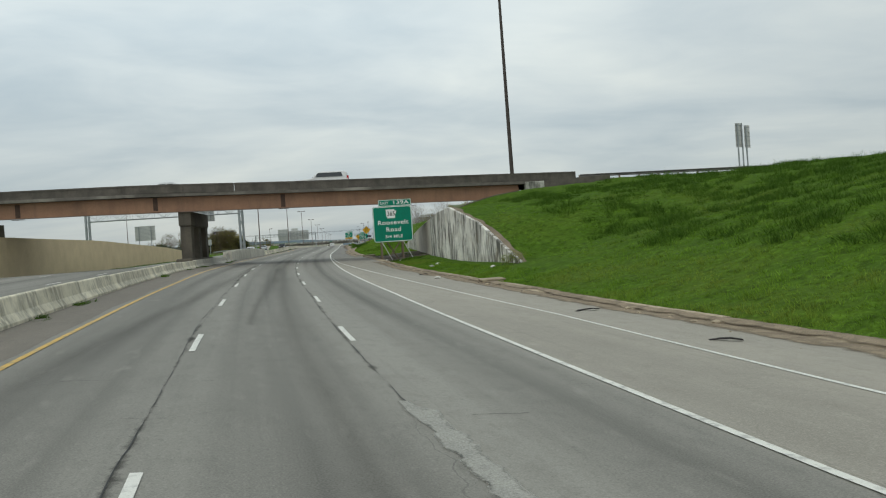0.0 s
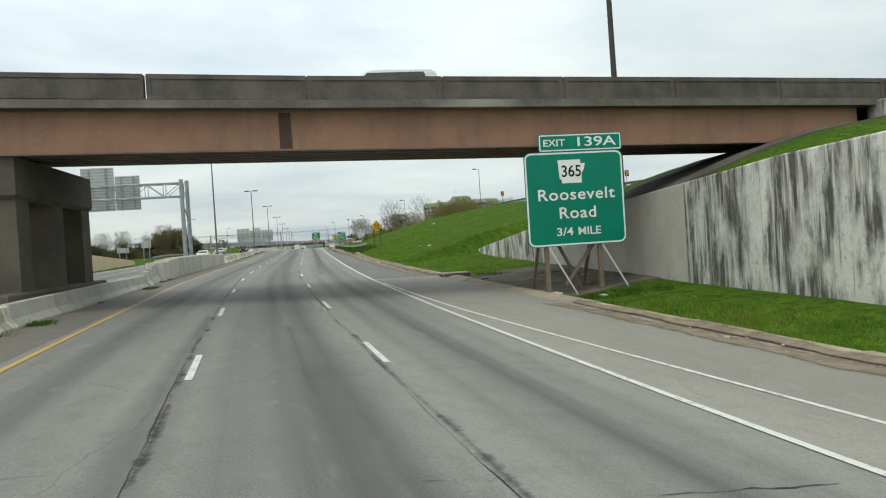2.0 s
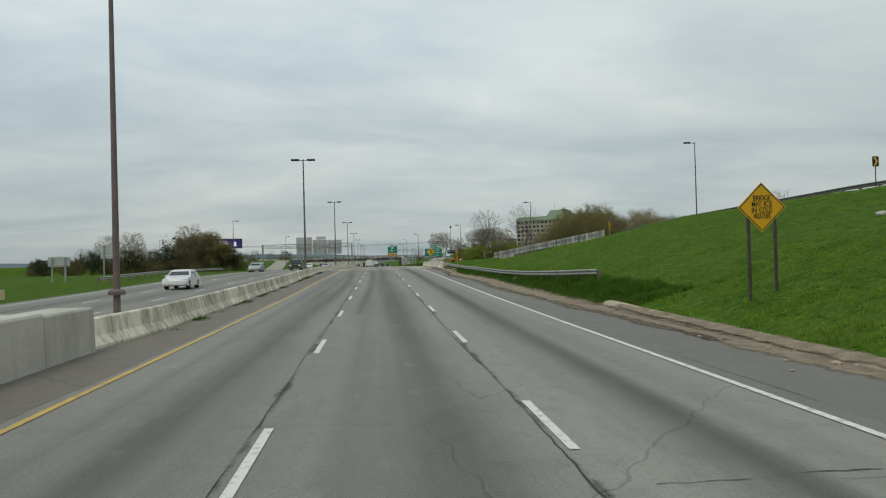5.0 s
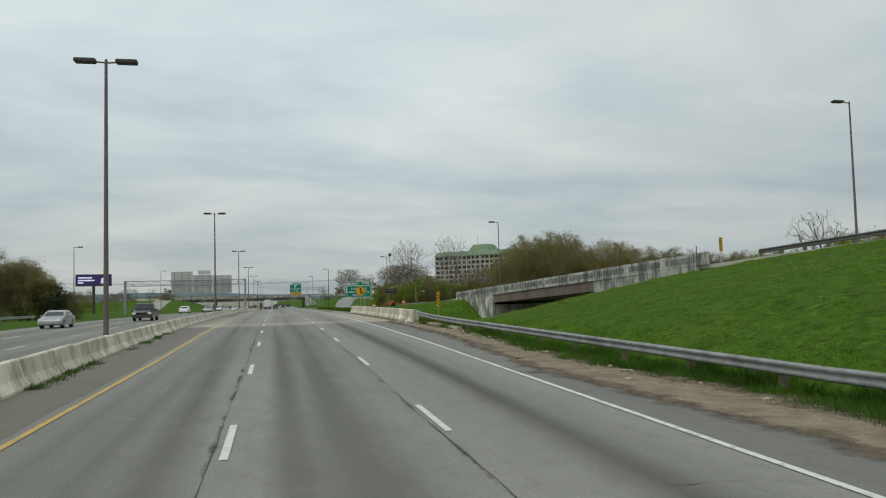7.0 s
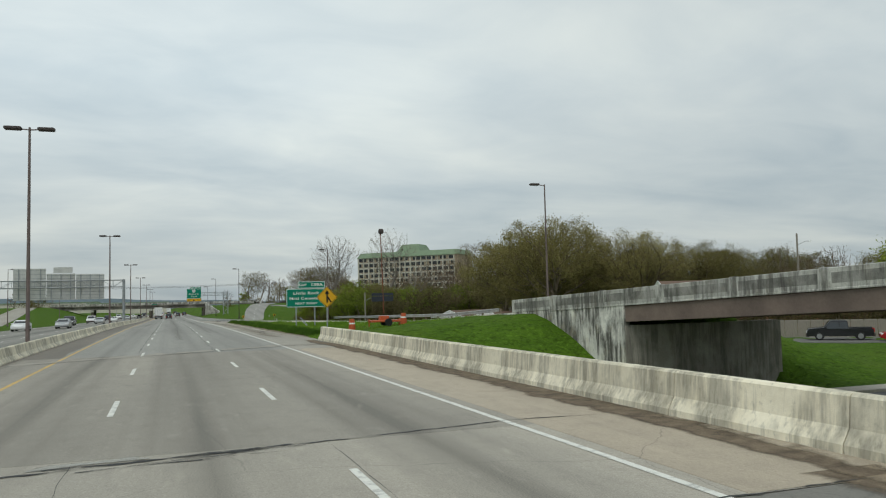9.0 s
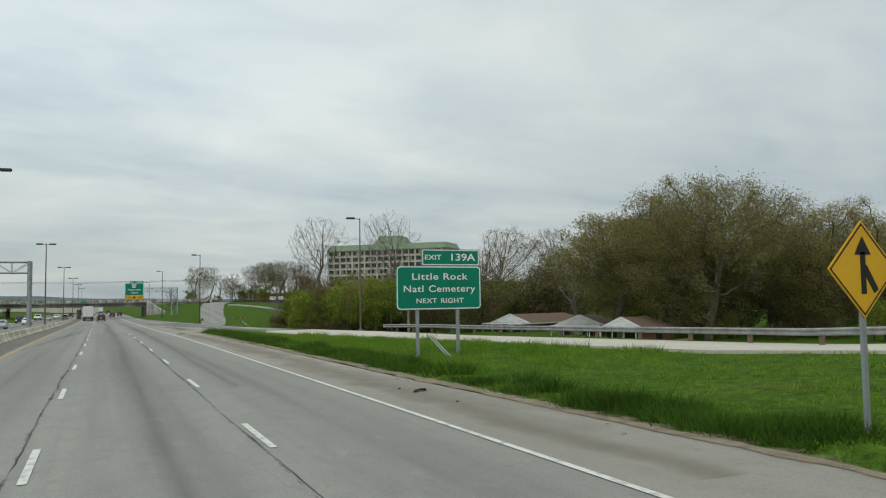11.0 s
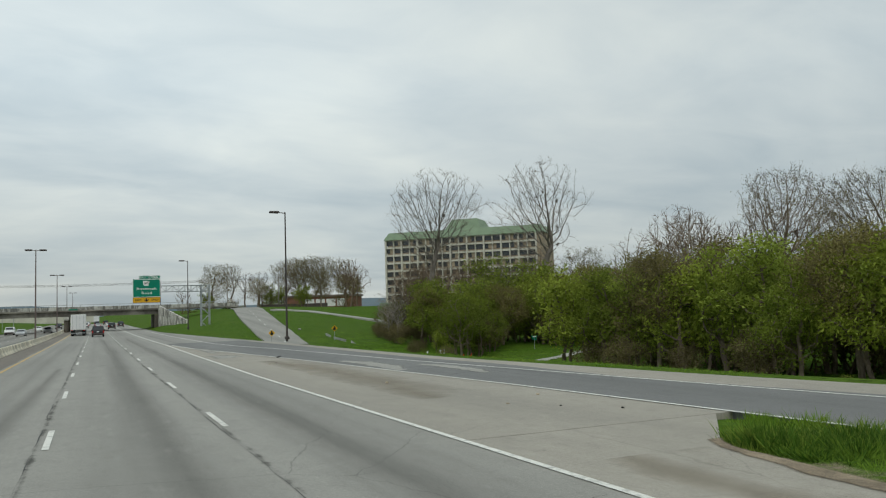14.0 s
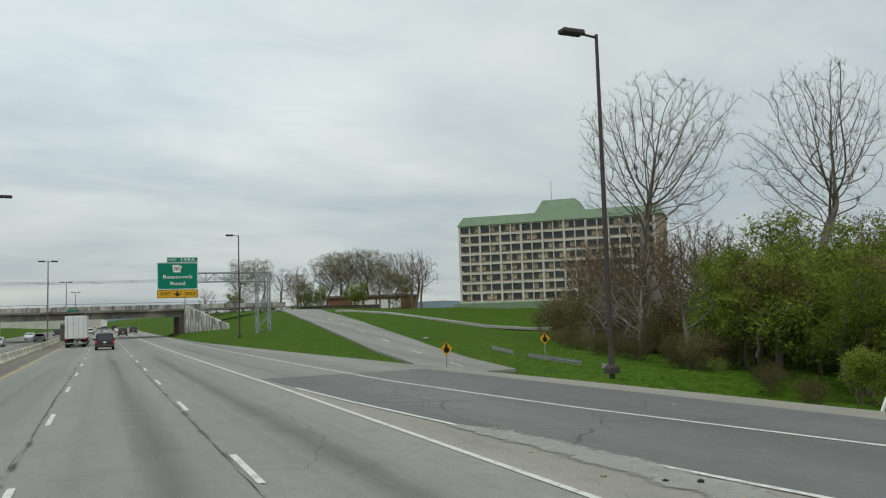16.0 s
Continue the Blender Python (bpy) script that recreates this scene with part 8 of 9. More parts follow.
# great trees behind the houses
row([(61.2, 344.5, great, 1.0), (66.2, 357.5, oak, 1.0), (57.0, 356.0, oak, 0.93), (75, 341, great, 0.88), (84, 350, oak, 0.9), (73, 372, bud_b, 1.0), (79, 366, oak, 0.85), (94, 346, great, 0.78), (104, 352, oak, 0.82), (116, 350, great, 0.74), (90, 362, bud_b, 1.1), (49, 352, shrub, 0.8), (55, 353, thicket, 0.5)], z=-2.5)
rgt = random.Random(77)
for k in range(14):
    plant(rgt.choice((bud_a, bud_b, bud_a, bare_c, grn_a)), rgt.uniform(66, 135), rgt.uniform(330, 375), rgt.uniform(0.8, 1.0), z=-2.5)
for k in range(22):
    plant(rgt.choice((thicket, thicket, shrub, grn_b)), rgt.uniform(64, 130), rgt.uniform(322, 345), rgt.uniform(0.5, 0.9), z=-2.4)
for k in range(20):
    plant(thicket, 70 + k * 3.2 + rgt.uniform(-1, 1), rgt.uniform(352, 372), rgt.uniform(1.0, 1.5), z=-2.6)
# beyond the slip-road bridge
row([(92, 300, grn_a, 1.35), (100, 296, grn_b, 1.8), (108, 300, grn_a, 1.6), (84, 296, grn_b, 1.5), (84, 308, bud_b, 0.7), (78, 305, bare_c, 0.8), (118, 296, grn_b, 1.5), (98, 312, bud_a, 0.85), (112, 312, bud_a, 0.9), (90, 322, bud_b, 0.85), (104, 325, bare_c, 1.0)], z=-2.2)
for k in range(14):
    plant(thicket, 58 + k * 2.2, 298.5 - k * 1.6, 0.75 + 0.2 * (k % 3), z=-2.2)
# between the houses and the hotel: tall round crowns behind
row([(79.5, 425, tall, 1.03), (87.5, 420, tall, 1.0), (96, 432, tall, 0.85), (74.3, 390.5, bare_d, 1.6), (81, 388, tall, 0.93), (91, 380, tall, 0.95), (68, 441, bare_d, 1.75), (73, 439, bare_d, 1.9), (79, 442, bare_c, 1.4), (85, 446, bare_c, 1.45), (100, 415, bare_c, 1.25), (106, 408, tall, 0.75), (112, 418, bare_c, 1.3), (92, 400, bare_c, 1.1), (98, 392, tall, 0.7), (58, 470, bare_c, 1.1), (70, 470, bare_c, 1.2), (76, 465, bud_b, 1.0), (54, 455, bare_d, 1.5), (66, 428, bare_c, 1.35), (62, 424, bare_d, 1.85), (71, 420, bare_c, 1.3), (90, 380, bud_b, 0.9)], z=-2.7)
# green and brown growth in front
row([(78, 408, grn_b, 1.15), (68, 404, grn_a, 1.1), (62, 409, grn_a, 1.0), (50, 391, grn_a, 1.0), (54, 388, grn_a, 0.9), (47, 397, grn_a, 0.9), (45, 404.5, grn_b, 0.85), (49, 402, grn_a, 0.75), (57, 413, grn_a, 1.0), (51.5, 453, grn_a, 1.4), (57, 449, grn_a, 1.3), (54, 445, grn_b, 1.25), (49, 432, bud_a, 0.6), (53, 441, grn_a, 0.9), (58, 435, bud_a, 0.8), (47, 441, bud_a, 0.6), (58, 446, bud_a, 0.75), (60, 427, grn_a, 0.9), (64, 432, bud_a, 0.9), (72, 411, bud_a, 0.75), (75, 402, bud_b, 0.85), (62, 398, shrub, 1.2), (55, 409, shrub, 1.3)], z=-2.4)
row([(42, 446, grn_a, 0.9), (39, 443, grn_a, 0.8), (46, 448, grn_a, 1.0), (50, 447, grn_b, 0.9), (41, 440, grn_b, 0.9), (45, 442, grn_a, 0.95), (38, 420, bud_b, 0.55), (37.5, 441, bud_a, 0.55), (34, 445, bare_d, 0.8), (39, 461, bare_d, 0.85), (41.5, 464, bare_d, 0.75), (35.5, 452, bare_d, 0.7), (40, 424, bare_c, 0.6), (43, 408, shrub, 1.2), (40.5, 401, grn_a, 0.75), (37, 399, bare_c, 0.62), (44, 399, bud_a, 0.75)])
for k in range(46):
    y = rgt.uniform(396, 474)
    plant(rgt.choice((thicket, grn_a, bare_c, thicket) if y > 440 else (thicket, thicket, grn_b, grn_a)), 45 + (474 - y) * 0.22 + abs(rgt.gauss(0, 1)) * 10, y, rgt.uniform(0.6, 1.15) if k % 4 else 0.7, z=-2.5)
for k in range(14):
    y = rgt.uniform(420, 470)
    plant(rgt.choice((thicket, thicket, bare_d, thicket) if y > 440 else (thicket, thicket, grn_b, shrub)), rgt.uniform(32, 46), y, rgt.uniform(0.4, 0.75))
for k in range(22):
    y = rgt.uniform(374, 421)
    plant(rgt.choice((thicket, grn_a, thicket)), rgt.uniform(38, 50), y, rgt.uniform(0.35, 0.75))
for x, y, k in ((70, 399, 2.0), (74, 397, 2.0), (67, 408, 1.7), (77, 405, 2.0), (63, 415, 1.6), (44, 468, 1.2), (47, 460, 1.1), (53, 463, 1.2), (57, 462, 1.1), (82, 411, 2.2), (88, 408, 2.2), (94, 404, 2.1), (52, 385, 1.5), (57, 391, 1.6), (58, 398, 1.6)):
    plant(thicket, x, y, k, z=-2.5)
# undergrowth and young trees close behind the grass strip, open where the side street comes in
BRUSH = [(362, 31.5), (375, 28.5), (390, 26.5), (410, 26.0), (435, 28.5), (470, 34.5)]
for k in range(13):
    y = 373.5 + k * 2.2
    x = lerp(BRUSH, y)
    plant((grn_a, grn_b, bud_a, grn_a, grn_a)[k % 5], x + rgt.uniform(2.6, 4.6), y, (0.84, 0.9, 0.6, 0.72, 0.8)[k % 5] * rgt.uniform(0.9, 1.1))
    plant(rgt.choice((thicket, grn_a, thicket)), x + rgt.uniform(6, 10), y + rgt.uniform(-1, 1), rgt.uniform(0.7, 1.0), z=-1.6)
    plant(thicket, x + rgt.uniform(9, 14), y, rgt.uniform(1.0, 1.4), z=-2.0)
    if k % 2:
        plant(rgt.choice((shrub, thicket)), x + rgt.uniform(0.8, 2.2), y + 1, rgt.uniform(0.3, 0.5))
for k in range(24):
    y = 423 + k * 2.05
    x = lerp(BRUSH, y)
    plant(rgt.choice((shrub, thicket) if y < 446 else (thicket, bare_d, thicket)), x + rgt.uniform(3, 6), y, rgt.uniform(0.28, 0.45))
    if k % 3 == 0:
        plant((grn_a if y < 450 else bare_c), x + rgt.uniform(7, 11), y, rgt.uniform(0.75, 0.95), z=-1.8)
    plant(thicket if k % 2 or y > 452 else grn_a, x + rgt.uniform(9, 15), y, rgt.uniform(0.55, 0.8), z=-2.2)
# brown leafless growth in front of the hotel
row([(46, 473, bare_c, 0.75), (49, 478, bare_c, 0.95), (53, 483, bare_c, 1.0), (57, 489, bare_c, 1.0), (61, 494, bare_c, 1.05), (65, 486, bare_c, 1.1), (60, 479, bare_c, 1.0), (70, 492, bare_c, 1.1), (75, 484, bare_c, 1.15), (46, 480, thicket, 0.9), (50, 486, thicket, 1.1), (55, 492, thicket, 1.2), (62, 500, thicket, 1.2), (68, 498, thicket, 1.3), (55, 474, thicket, 1.2), (62, 470, thicket, 1.3), (80, 492, bare_c, 1.1)], z=-2.4)
# trees about the hotel and the hill road
row([(72, 592, bare_c, 1.1), (76, 600, bare_c, 1.25), (66, 600, bud_b, 0.85), (62, 606, grn_a, 0.9), (80, 606, bare_c, 1.1), (53, 640, bud_b, 0.8), (56, 650, bare_c, 1.15), (50, 646, bare_c, 1.1), (58, 655, bare_c, 0.9)], z=2.8)
row([(66, 655, tall, 0.9), (72, 660, bud_b, 1.4), (78, 656, tall, 1.0), (84, 662, bud_b, 1.45), (90, 658, tall, 0.95), (75, 668, tall, 1.0), (62, 664, grn_a, 1.2), (68, 668, grn_a, 1.1), (48, 672, tall, 0.9), (43, 676, bud_b, 1.3), (39, 672, grn_a, 0.9), (30, 668, far_bare, 0.8), (97, 672, bud_a, 1.1)], z=2.5)
row([(135, 565, far_bare, 1.3), (140, 548, far_olive, 1.3), (130, 545, far_bud, 1.2), (112, 530, bare_c, 1.1), (98, 540, bud_b, 0.8)], z=-1.5)
for k in range(14):
    plant(rgt.choice((far_bud, far_olive, far_bare, far_bud)), rgt.uniform(98, 165), rgt.uniform(470, 560), rgt.uniform(0.8, 1.2), z=-2.5)
# behind the bank at the first stretch
row([(92.5, 291.5, bare_c, 1.4), (99, 293, grn_b, 1.9), (106, 290, bud_a, 1.1), (112, 293, grn_a, 1.6)], z=-2.2)
row([(70, 262, bud_a, 0.7), (80, 258, bud_b, 0.7), (92, 264, bud_a, 0.75), (104, 262, bud_a, 0.8), (118, 268, bud_b, 0.8)], z=0.0)
# far trees ahead
for k in range(18):
    y = rgt.uniform(600, 860)
    plant(rgt.choice((far_bare, far_bud, far_olive, dark)), 26 + rgt.uniform(0, 60) + (y - 600) * 0.05, y, rgt.uniform(0.55, 0.95), z=-1)
# beyond the opposing lanes
row([(-34.5, 297, bud_a, 0.55), (-38, 300, bud_a, 0.72), (-42, 301, bud_a, 0.74), (-40, 306, bud_b, 0.72), (-36, 304, bud_a, 0.6), (-31.5, 300, bud_a, 0.4), (-47, 300, dark, 0.85), (-50, 304, dark, 0.8), (-44.5, 297, dark, 0.6), (-55, 306, bud_b, 0.55), (-60, 305, bare_c, 0.6), (-66, 312, bare_c, 0.65), (-72, 318, bare_c, 0.6), (-52, 296, thicket, 0.7), (-58, 300, thicket, 0.8), (-46, 293, thicket, 0.5), (-64, 304, bud_b, 0.45)], z=-0.6)
for k in range(24):
    y = rgt.uniform(420, 760)
    plant(rgt.choice((far_bare, far_bud, far_olive, dark)), -38 - rgt.uniform(0, 90) - (y - 420) * 0.06, y, rgt.uniform(0.5, 0.8), z=-0.8)
for k in range(14):
    y = rgt.uniform(330, 520)
    plant(rgt.choice((far_bare, dark, far_bud, far_bare)), -105 - rgt.uniform(0, 110), y, rgt.uniform(0.5, 0.85), z=-0.8)
for k in range(18):
    plant(rgt.choice((far_bare, far_bud, far_olive, far_bud)), -62 - k * 7.5 + rgt.uniform(-2, 2), rgt.uniform(612, 680), rgt.uniform(0.8, 1.15), z=-0.8)
for x, y, k in ((-58, 130, 0.55), (-64, 140, 0.5)):
    plant(bare_c, x, y, k, z=3.5)
for k in range(22):
    plant(rgt.choice((thicket, thicket, dark)), -30 - k * 2.1, rgt.uniform(290, 299), rgt.uniform(0.55, 0.85), z=-0.6)
row([(-37, 296, bud_a, 0.78), (-41, 295, bud_b, 0.78), (-33.5, 294, bud_a, 0.6), (-45, 302, dark, 1.1), (-54, 300, bud_b, 0.7), (-62, 308, bud_b, 0.7)], z=-0.6)


# ---- grass, litter, stones ----
def tuft_field(name, rows, count, height, seed, label, mat="blade", gate=-9.0, per=7, spread=0.10, power=1.6, paved=False):
    """Tussocks of blades strewn over strips given as (y0, y1, x-left(y), x-right(y)), thicker towards the left edge."""
    rg = random.Random(seed)
    sh = Shape()
    v, f = sh.v, sh.f
    for y0, y1, xl, xr, share in rows:
        for _ in range(int(count * share / per)):
            y = rg.uniform(y0, y1)
            a, b = xl(y), xr(y)
            x = a + (b - a) * rg.random() ** power
            patch = noise.noise((x * 0.45, y * 0.45, 2))
            if patch < gate:
                continue
            z = surface(x, y) if paved else land(x, y) + relief(x, y)
            tall_here = height * (0.6 + 0.9 * max(noise.noise((x * 0.7, y * 0.7, 9)), -0.45) + 0.35 * max(patch, -0.5))
            size = rg.uniform(0.7, 1.3)
            for _ in range(per):
                t, r = rg.uniform(0, 6.28), spread * size * rg.random() ** 0.5
                px, py = x + r * math.cos(t), y + r * math.sin(t)
                h = tall_here * size * rg.uniform(0.5, 1.2)
                q = rg.uniform(0, 6.28)
                w = 0.011 + 0.012 * rg.random()
                dx, dy = math.cos(q) * w, math.sin(q) * w
                lx, ly = math.cos(t) * r * 1.3 + rg.gauss(0, 0.28) * h, math.sin(t) * r * 1.3 + rg.gauss(0, 0.28) * h
                n = len(v)
                v += [(px - dx, py - dy, z - 0.05), (px + dx, py + dy, z - 0.05), (px + lx, py + ly, z + h)]
                f.append((n, n + 1, n + 2))
    tagged(part(name, sh, mat), label, "grass", kind="stuff")


tuft_field("verge_grass", [
    (-6, 66, lambda y: kerb_x(y) + 0.36, lambda y: kerb_x(y) + (9 if y < 29 else 3.0), 0.30),
    (84, 150, lambda y: kerb_x(y) + 0.36, lambda y: kerb_x(y) + 8, 0.22),
    (150, 232, lambda y: kerb_x(y) + 0.8, lambda y: kerb_x(y) + 3, 0.10),
    (281, 364.4, lambda y: kerb_x(y) + 0.1, lambda y: max(ramp_left(y) - 0.8, kerb_x(y) + 0.5), 0.36),
], 190000, 0.19, 5, "long green spring grass along the kerb")
tuft_field("rail_grass", [
    (150, 230, lambda y: centre(y) + lerp([(150, 8.7), (172, 8.8), (186, 9.0), (195, 8.2), (206, 8.5), (215, 9.0), (232, 9.4)], y) - 0.2, lambda y: centre(y) + lerp([(150, 12.2), (165, 11.9), (176, 11.0), (190, 10.6), (232, 9.9)], y), 1.0),
], 110000, 0.40, 8, "tall weeds and grass under the guard rail", "blade_dark", per=10, spread=0.16, power=0.9)
tuft_field("bank_grass", [
    (-4, 62, lambda y: kerb_x(y) + (8 if y < 29 else 5), lambda y: 40.0, 0.35),
    (372, 470, lambda y: lerp(RAMP_RIGHT, min(y, 440)) + 0.4, lambda y: 45.0, 0.40),
], 150000, 0.13, 6, "coarse green grass on the bank", per=9, spread=0.16, power=1.1)

tuft_field("mown_grass", [(84, 226, lambda y: kerb_x(y) + 2, lambda y: max(ramp_left(y) - 1, kerb_x(y) + 7), 1.0)], 150000, 0.085, 16, "short even grass on the mown bank", per=9, spread=0.22, power=1.0)
tuft_field("hill_grass", [(-6, 64, lambda y: kerb_x(y) + (7 if y < 32 else 9), lambda y: 46.0, 1.0)], 190000, 0.42, 12, "rough dark tussocks of grass on the hillside", "blade_dark", -0.05, per=12, spread=0.22, power=1.0)
tuft_field("strip_grass", [(300, 363.2, lambda y: kerb_x(y) + 0.3, lambda y: max(ramp_left(y) - 0.9, kerb_x(y) + 0.5), 1.0)], 60000, 0.36, 13, "long rough grass on the strip beside the ramp", "blade", -0.25, per=12, spread=0.2, power=1.0)
tuft_field("strip_weeds", [(284, 362.6, lambda y: kerb_x(y) + 0.25, lambda y: kerb_x(y) + 2.2 + 0.9 * noise.noise((y * 0.16, 4, 4)), 1.0)], 95000, 0.42, 23, "dark leafy weeds in clumps near the edge of the shoulder", "blade_dark", -0.12, per=14, spread=0.2, power=0.8)

tuft_field("kerb_grass", [(-6, 66, lambda y: kerb_x(y) + 0.06, lambda y: kerb_x(y) + 0.5, 0.6), (84, 148, lambda y: kerb_x(y) + 0.06, lambda y: kerb_x(y) + 0.5, 0.4)], 26000, 0.24, 14, "grass and weeds overhanging the kerb")
tuft_field("barrier_weeds", [(0, 62, lambda y: med(y) + 0.36, lambda y: med(y) + 0.75, 0.3), (64, 100, lambda y: med(y) + 0.4, lambda y: med(y) + 1.0, 0.3), (146, 228, lambda y: med(y) + 0.36, lambda y: med(y) + 0.8, 0.4)], 30000, 0.16, 18, "scattered weeds along the foot of the median barrier", "blade_dark", 0.22, per=10, spread=0.12, paved=True)
plant(shrub, 18.3, 37.6, 0.42, label="low dark shrub at the end of the wall")
plant(shrub, 17.7, 37.9, 0.35, label="low dark shrub at the end of the wall")

rgl = random.Random(19)


def crumple(size, flat, seed):
    bm = bmesh.new()
    bmesh.ops.create_icosphere(bm, subdivisions=1 if size < 0.12 else 2, radius=size)
    for v in bm.verts:
        v.co *= 1 + 0.5 * noise.noise(v.co * (3 / size) + Vector((seed, 0, 0)))
        v.co.z *= flat
    me = bpy.data.meshes.new("scrap")
    bm.to_mesh(me)
    bm.free()
    return me


def scrap(name, x, y, size, flat, mat, label, cat, z=None):
    me = crumple(size, flat, x * 3 + y)
    me.materials.append(M[mat])
    z = z if z is not None else max(surface(x, y), land(x, y))
    return tagged(part(name, me, mat, at=upright(x, y, z + size * flat * 0.5, (x * 97) % 360)), label, cat)


# litter seen on the verge and shoulder
for x, y, s in ((12.7, 112.1, 0.2), (13.0, 108.4, 0.19), (12.4, 118.0, 0.15), (20.3, 150, 0.3), (8.45, 227.6, 0.3), (10.3, 180, 0.22), (13.2, 36, 0.2), (14.6, 52.6, 0.22), (17.2, 39.67, 0.16), (15.2, 53.3, 0.2), (30, 480, 0.3)):
    scrap("litter", x, y, s, 0.5, "litter", "crumpled pale litter in the grass", "litter")
for k in range(150):
    y = rgl.choice((rgl.uniform(-8, 66), rgl.uniform(100, 150), rgl.uniform(150, 230), rgl.uniform(280, 360), rgl.uniform(366, 425)))
    if y > 364:
        x = rgl.uniform(6.4, max(ramp_left(y) - 0.5, 6.6)) if y < 420 else rgl.uniform(11.5, 14)
    else:
        x = centre(y) + lerp(PAVED, y) - abs(rgl.gauss(0, 0.7)) - 0.1
    pale = rgl.random() < 0.65
    scrap("stone" if pale else "debris", x, y, rgl.uniform(0.025, 0.065), rgl.uniform(0.3, 0.8), "kerb" if pale else "debris", "small stone on the shoulder" if pale else "dark scrap of tyre on the shoulder", "stone" if pale else "debris", z=ramp_height(x, y) + 0.006 if y > 364 else surface(x, y))
for x, y, l, t in ((15.6, 14.5, 0.9, 20), (16.4, 6.8, 0.7, -30), (9.4, 399.5, 0.7, 70), (12.9, 41.5, 0.8, 40), (9.3, 222, 1.6, 80), (7.4, 296, 0.6, 40)):
    z = ramp_height(x, y) + 0.008 if y > 364 else surface(x, y) + 0.002
    tagged(part("tyre_strip", Shape().sweep([(-l / 2, 0, 0), (-l / 5, 0.06, 0.03), (l / 6, -0.04, 0.05), (l / 2, 0.05, 0.0)], [(-0.07, 0), (0.07, 0), (0.06, 0.03), (-0.06, 0.03)]), "debris", at=upright(x, y, z, t)), "strip of shredded black tyre on the shoulder", "debris")

# broken concrete and stones where the kerb has crumbled
chips = [crumple(0.1, f, q) for f, q in ((0.45, 1.0), (0.6, 5.0), (0.35, 9.0), (0.7, 13.0))]
for me in chips:
    me.materials.append(M["kerb"])
for k in range(290):
    y = rgl.choice((rgl.uniform(-6, 66), rgl.uniform(86, 140), rgl.uniform(158, 230), rgl.uniform(158, 230), rgl.uniform(205, 231)))
    x = (kerb_x(y) - abs(rgl.gauss(0, 0.35)) - 0.15) if y < 140 else centre(y) + lerp(SOIL_OUT, y) - 0.35 + rgl.gauss(0, 0.45)
    s = 0.3 + 1.0 * rgl.random() ** 2.5
    ob = new("stone", rgl.choice(chips))
    ob.matrix_basis = upright(x, y, max(surface(x, y), land(x, y) if y > 150 else -99) + 0.02 * s, rgl.uniform(0, 360)) @ Matrix.Diagonal((s * rgl.uniform(0.8, 1.6), s, s, 1))
    tagged(ob, "broken lump of pale concrete by the kerb", "stone", "stones by the kerb")

# pale patches in the lanes
for off, wide, y0, y1, mat in ((1.62, 0.5, -4.5, 1.2, "pale_film"), (1.66, 0.45, 67.2, 70.6, "pale_film"), (1.75, 0.3, 65.4, 68.3, "pale_film"), (1.7, 0.45, 101.9, 107.5, "pale_film"), (2.0, 0.5, 101.8, 102.9, "pale_film"), (6.9, 2.2, 401.5, 406, "pale_film"), (7.2, 1.2, 410, 421, "pale_film"), (8.6, 2.6, 372, 396, "dust_film"), (11.5, 1.6, 383, 392, "pale_film"), (13.4, 1.2, 379, 386, "pale_film")):
    smear("road_patch", lambda y, off=off: centre(y) + off, wide, y0, y1, mat, 0.024 if y0 > 364 else 0.0165, 0.6, ramp_height if y0 > 364 else None, road)
# bare pavement apron below the first sign
tagged(ribbon("paved_apron", lambda y: kerb_x(y) + 0.35, lambda y: min(WALL_X - 0.05, kerb_x(y) + 0.6 + 7.5 * smooth(67.5, 71.0, y + 0.5 * noise.noise((0.3, y, 1)))), 67.6, 83, "apron_dirt", lift=0.01, height=lambda x, y: land(min(x, 16), y) + max(relief(x, y), 0) + 0.06 + 0.04 * noise.noise((x * 1.3, y * 1.1, 5)), cols=12, step=0.5), "stained dirty concrete apron below the overpass", "pavement", kind="structure")
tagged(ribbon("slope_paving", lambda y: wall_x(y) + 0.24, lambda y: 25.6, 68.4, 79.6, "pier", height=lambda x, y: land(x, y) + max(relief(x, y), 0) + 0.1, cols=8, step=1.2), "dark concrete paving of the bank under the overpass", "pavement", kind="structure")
tuft_field("apron_weeds", [(66.5, 83, lambda y: kerb_x(y) + 0.4, lambda y: WALL_X - 0.2, 1.0)], 16000, 0.2, 29, "sparse weeds growing through the dirty apron", "blade_dark", 0.12, per=10, spread=0.16, power=1.0)
for x, y, size, mat in ((11.8, 69.4, 0.22, "litter"), (13.6, 70.6, 0.16, "debris"), (10.9, 73.2, 0.2, "litter"), (14.4, 71.9, 0.14, "litter"), (12.7, 76.0, 0.25, "debris"), (11.2, 79.0, 0.2, "debris"), (15.0, 75.0, 0.2, "litter"), (13.1, 67.9, 0.18, "litter")):
    scrap("litter", x, y, size, 0.3, mat, "flattened scrap of litter on the dirty apron", "litter")
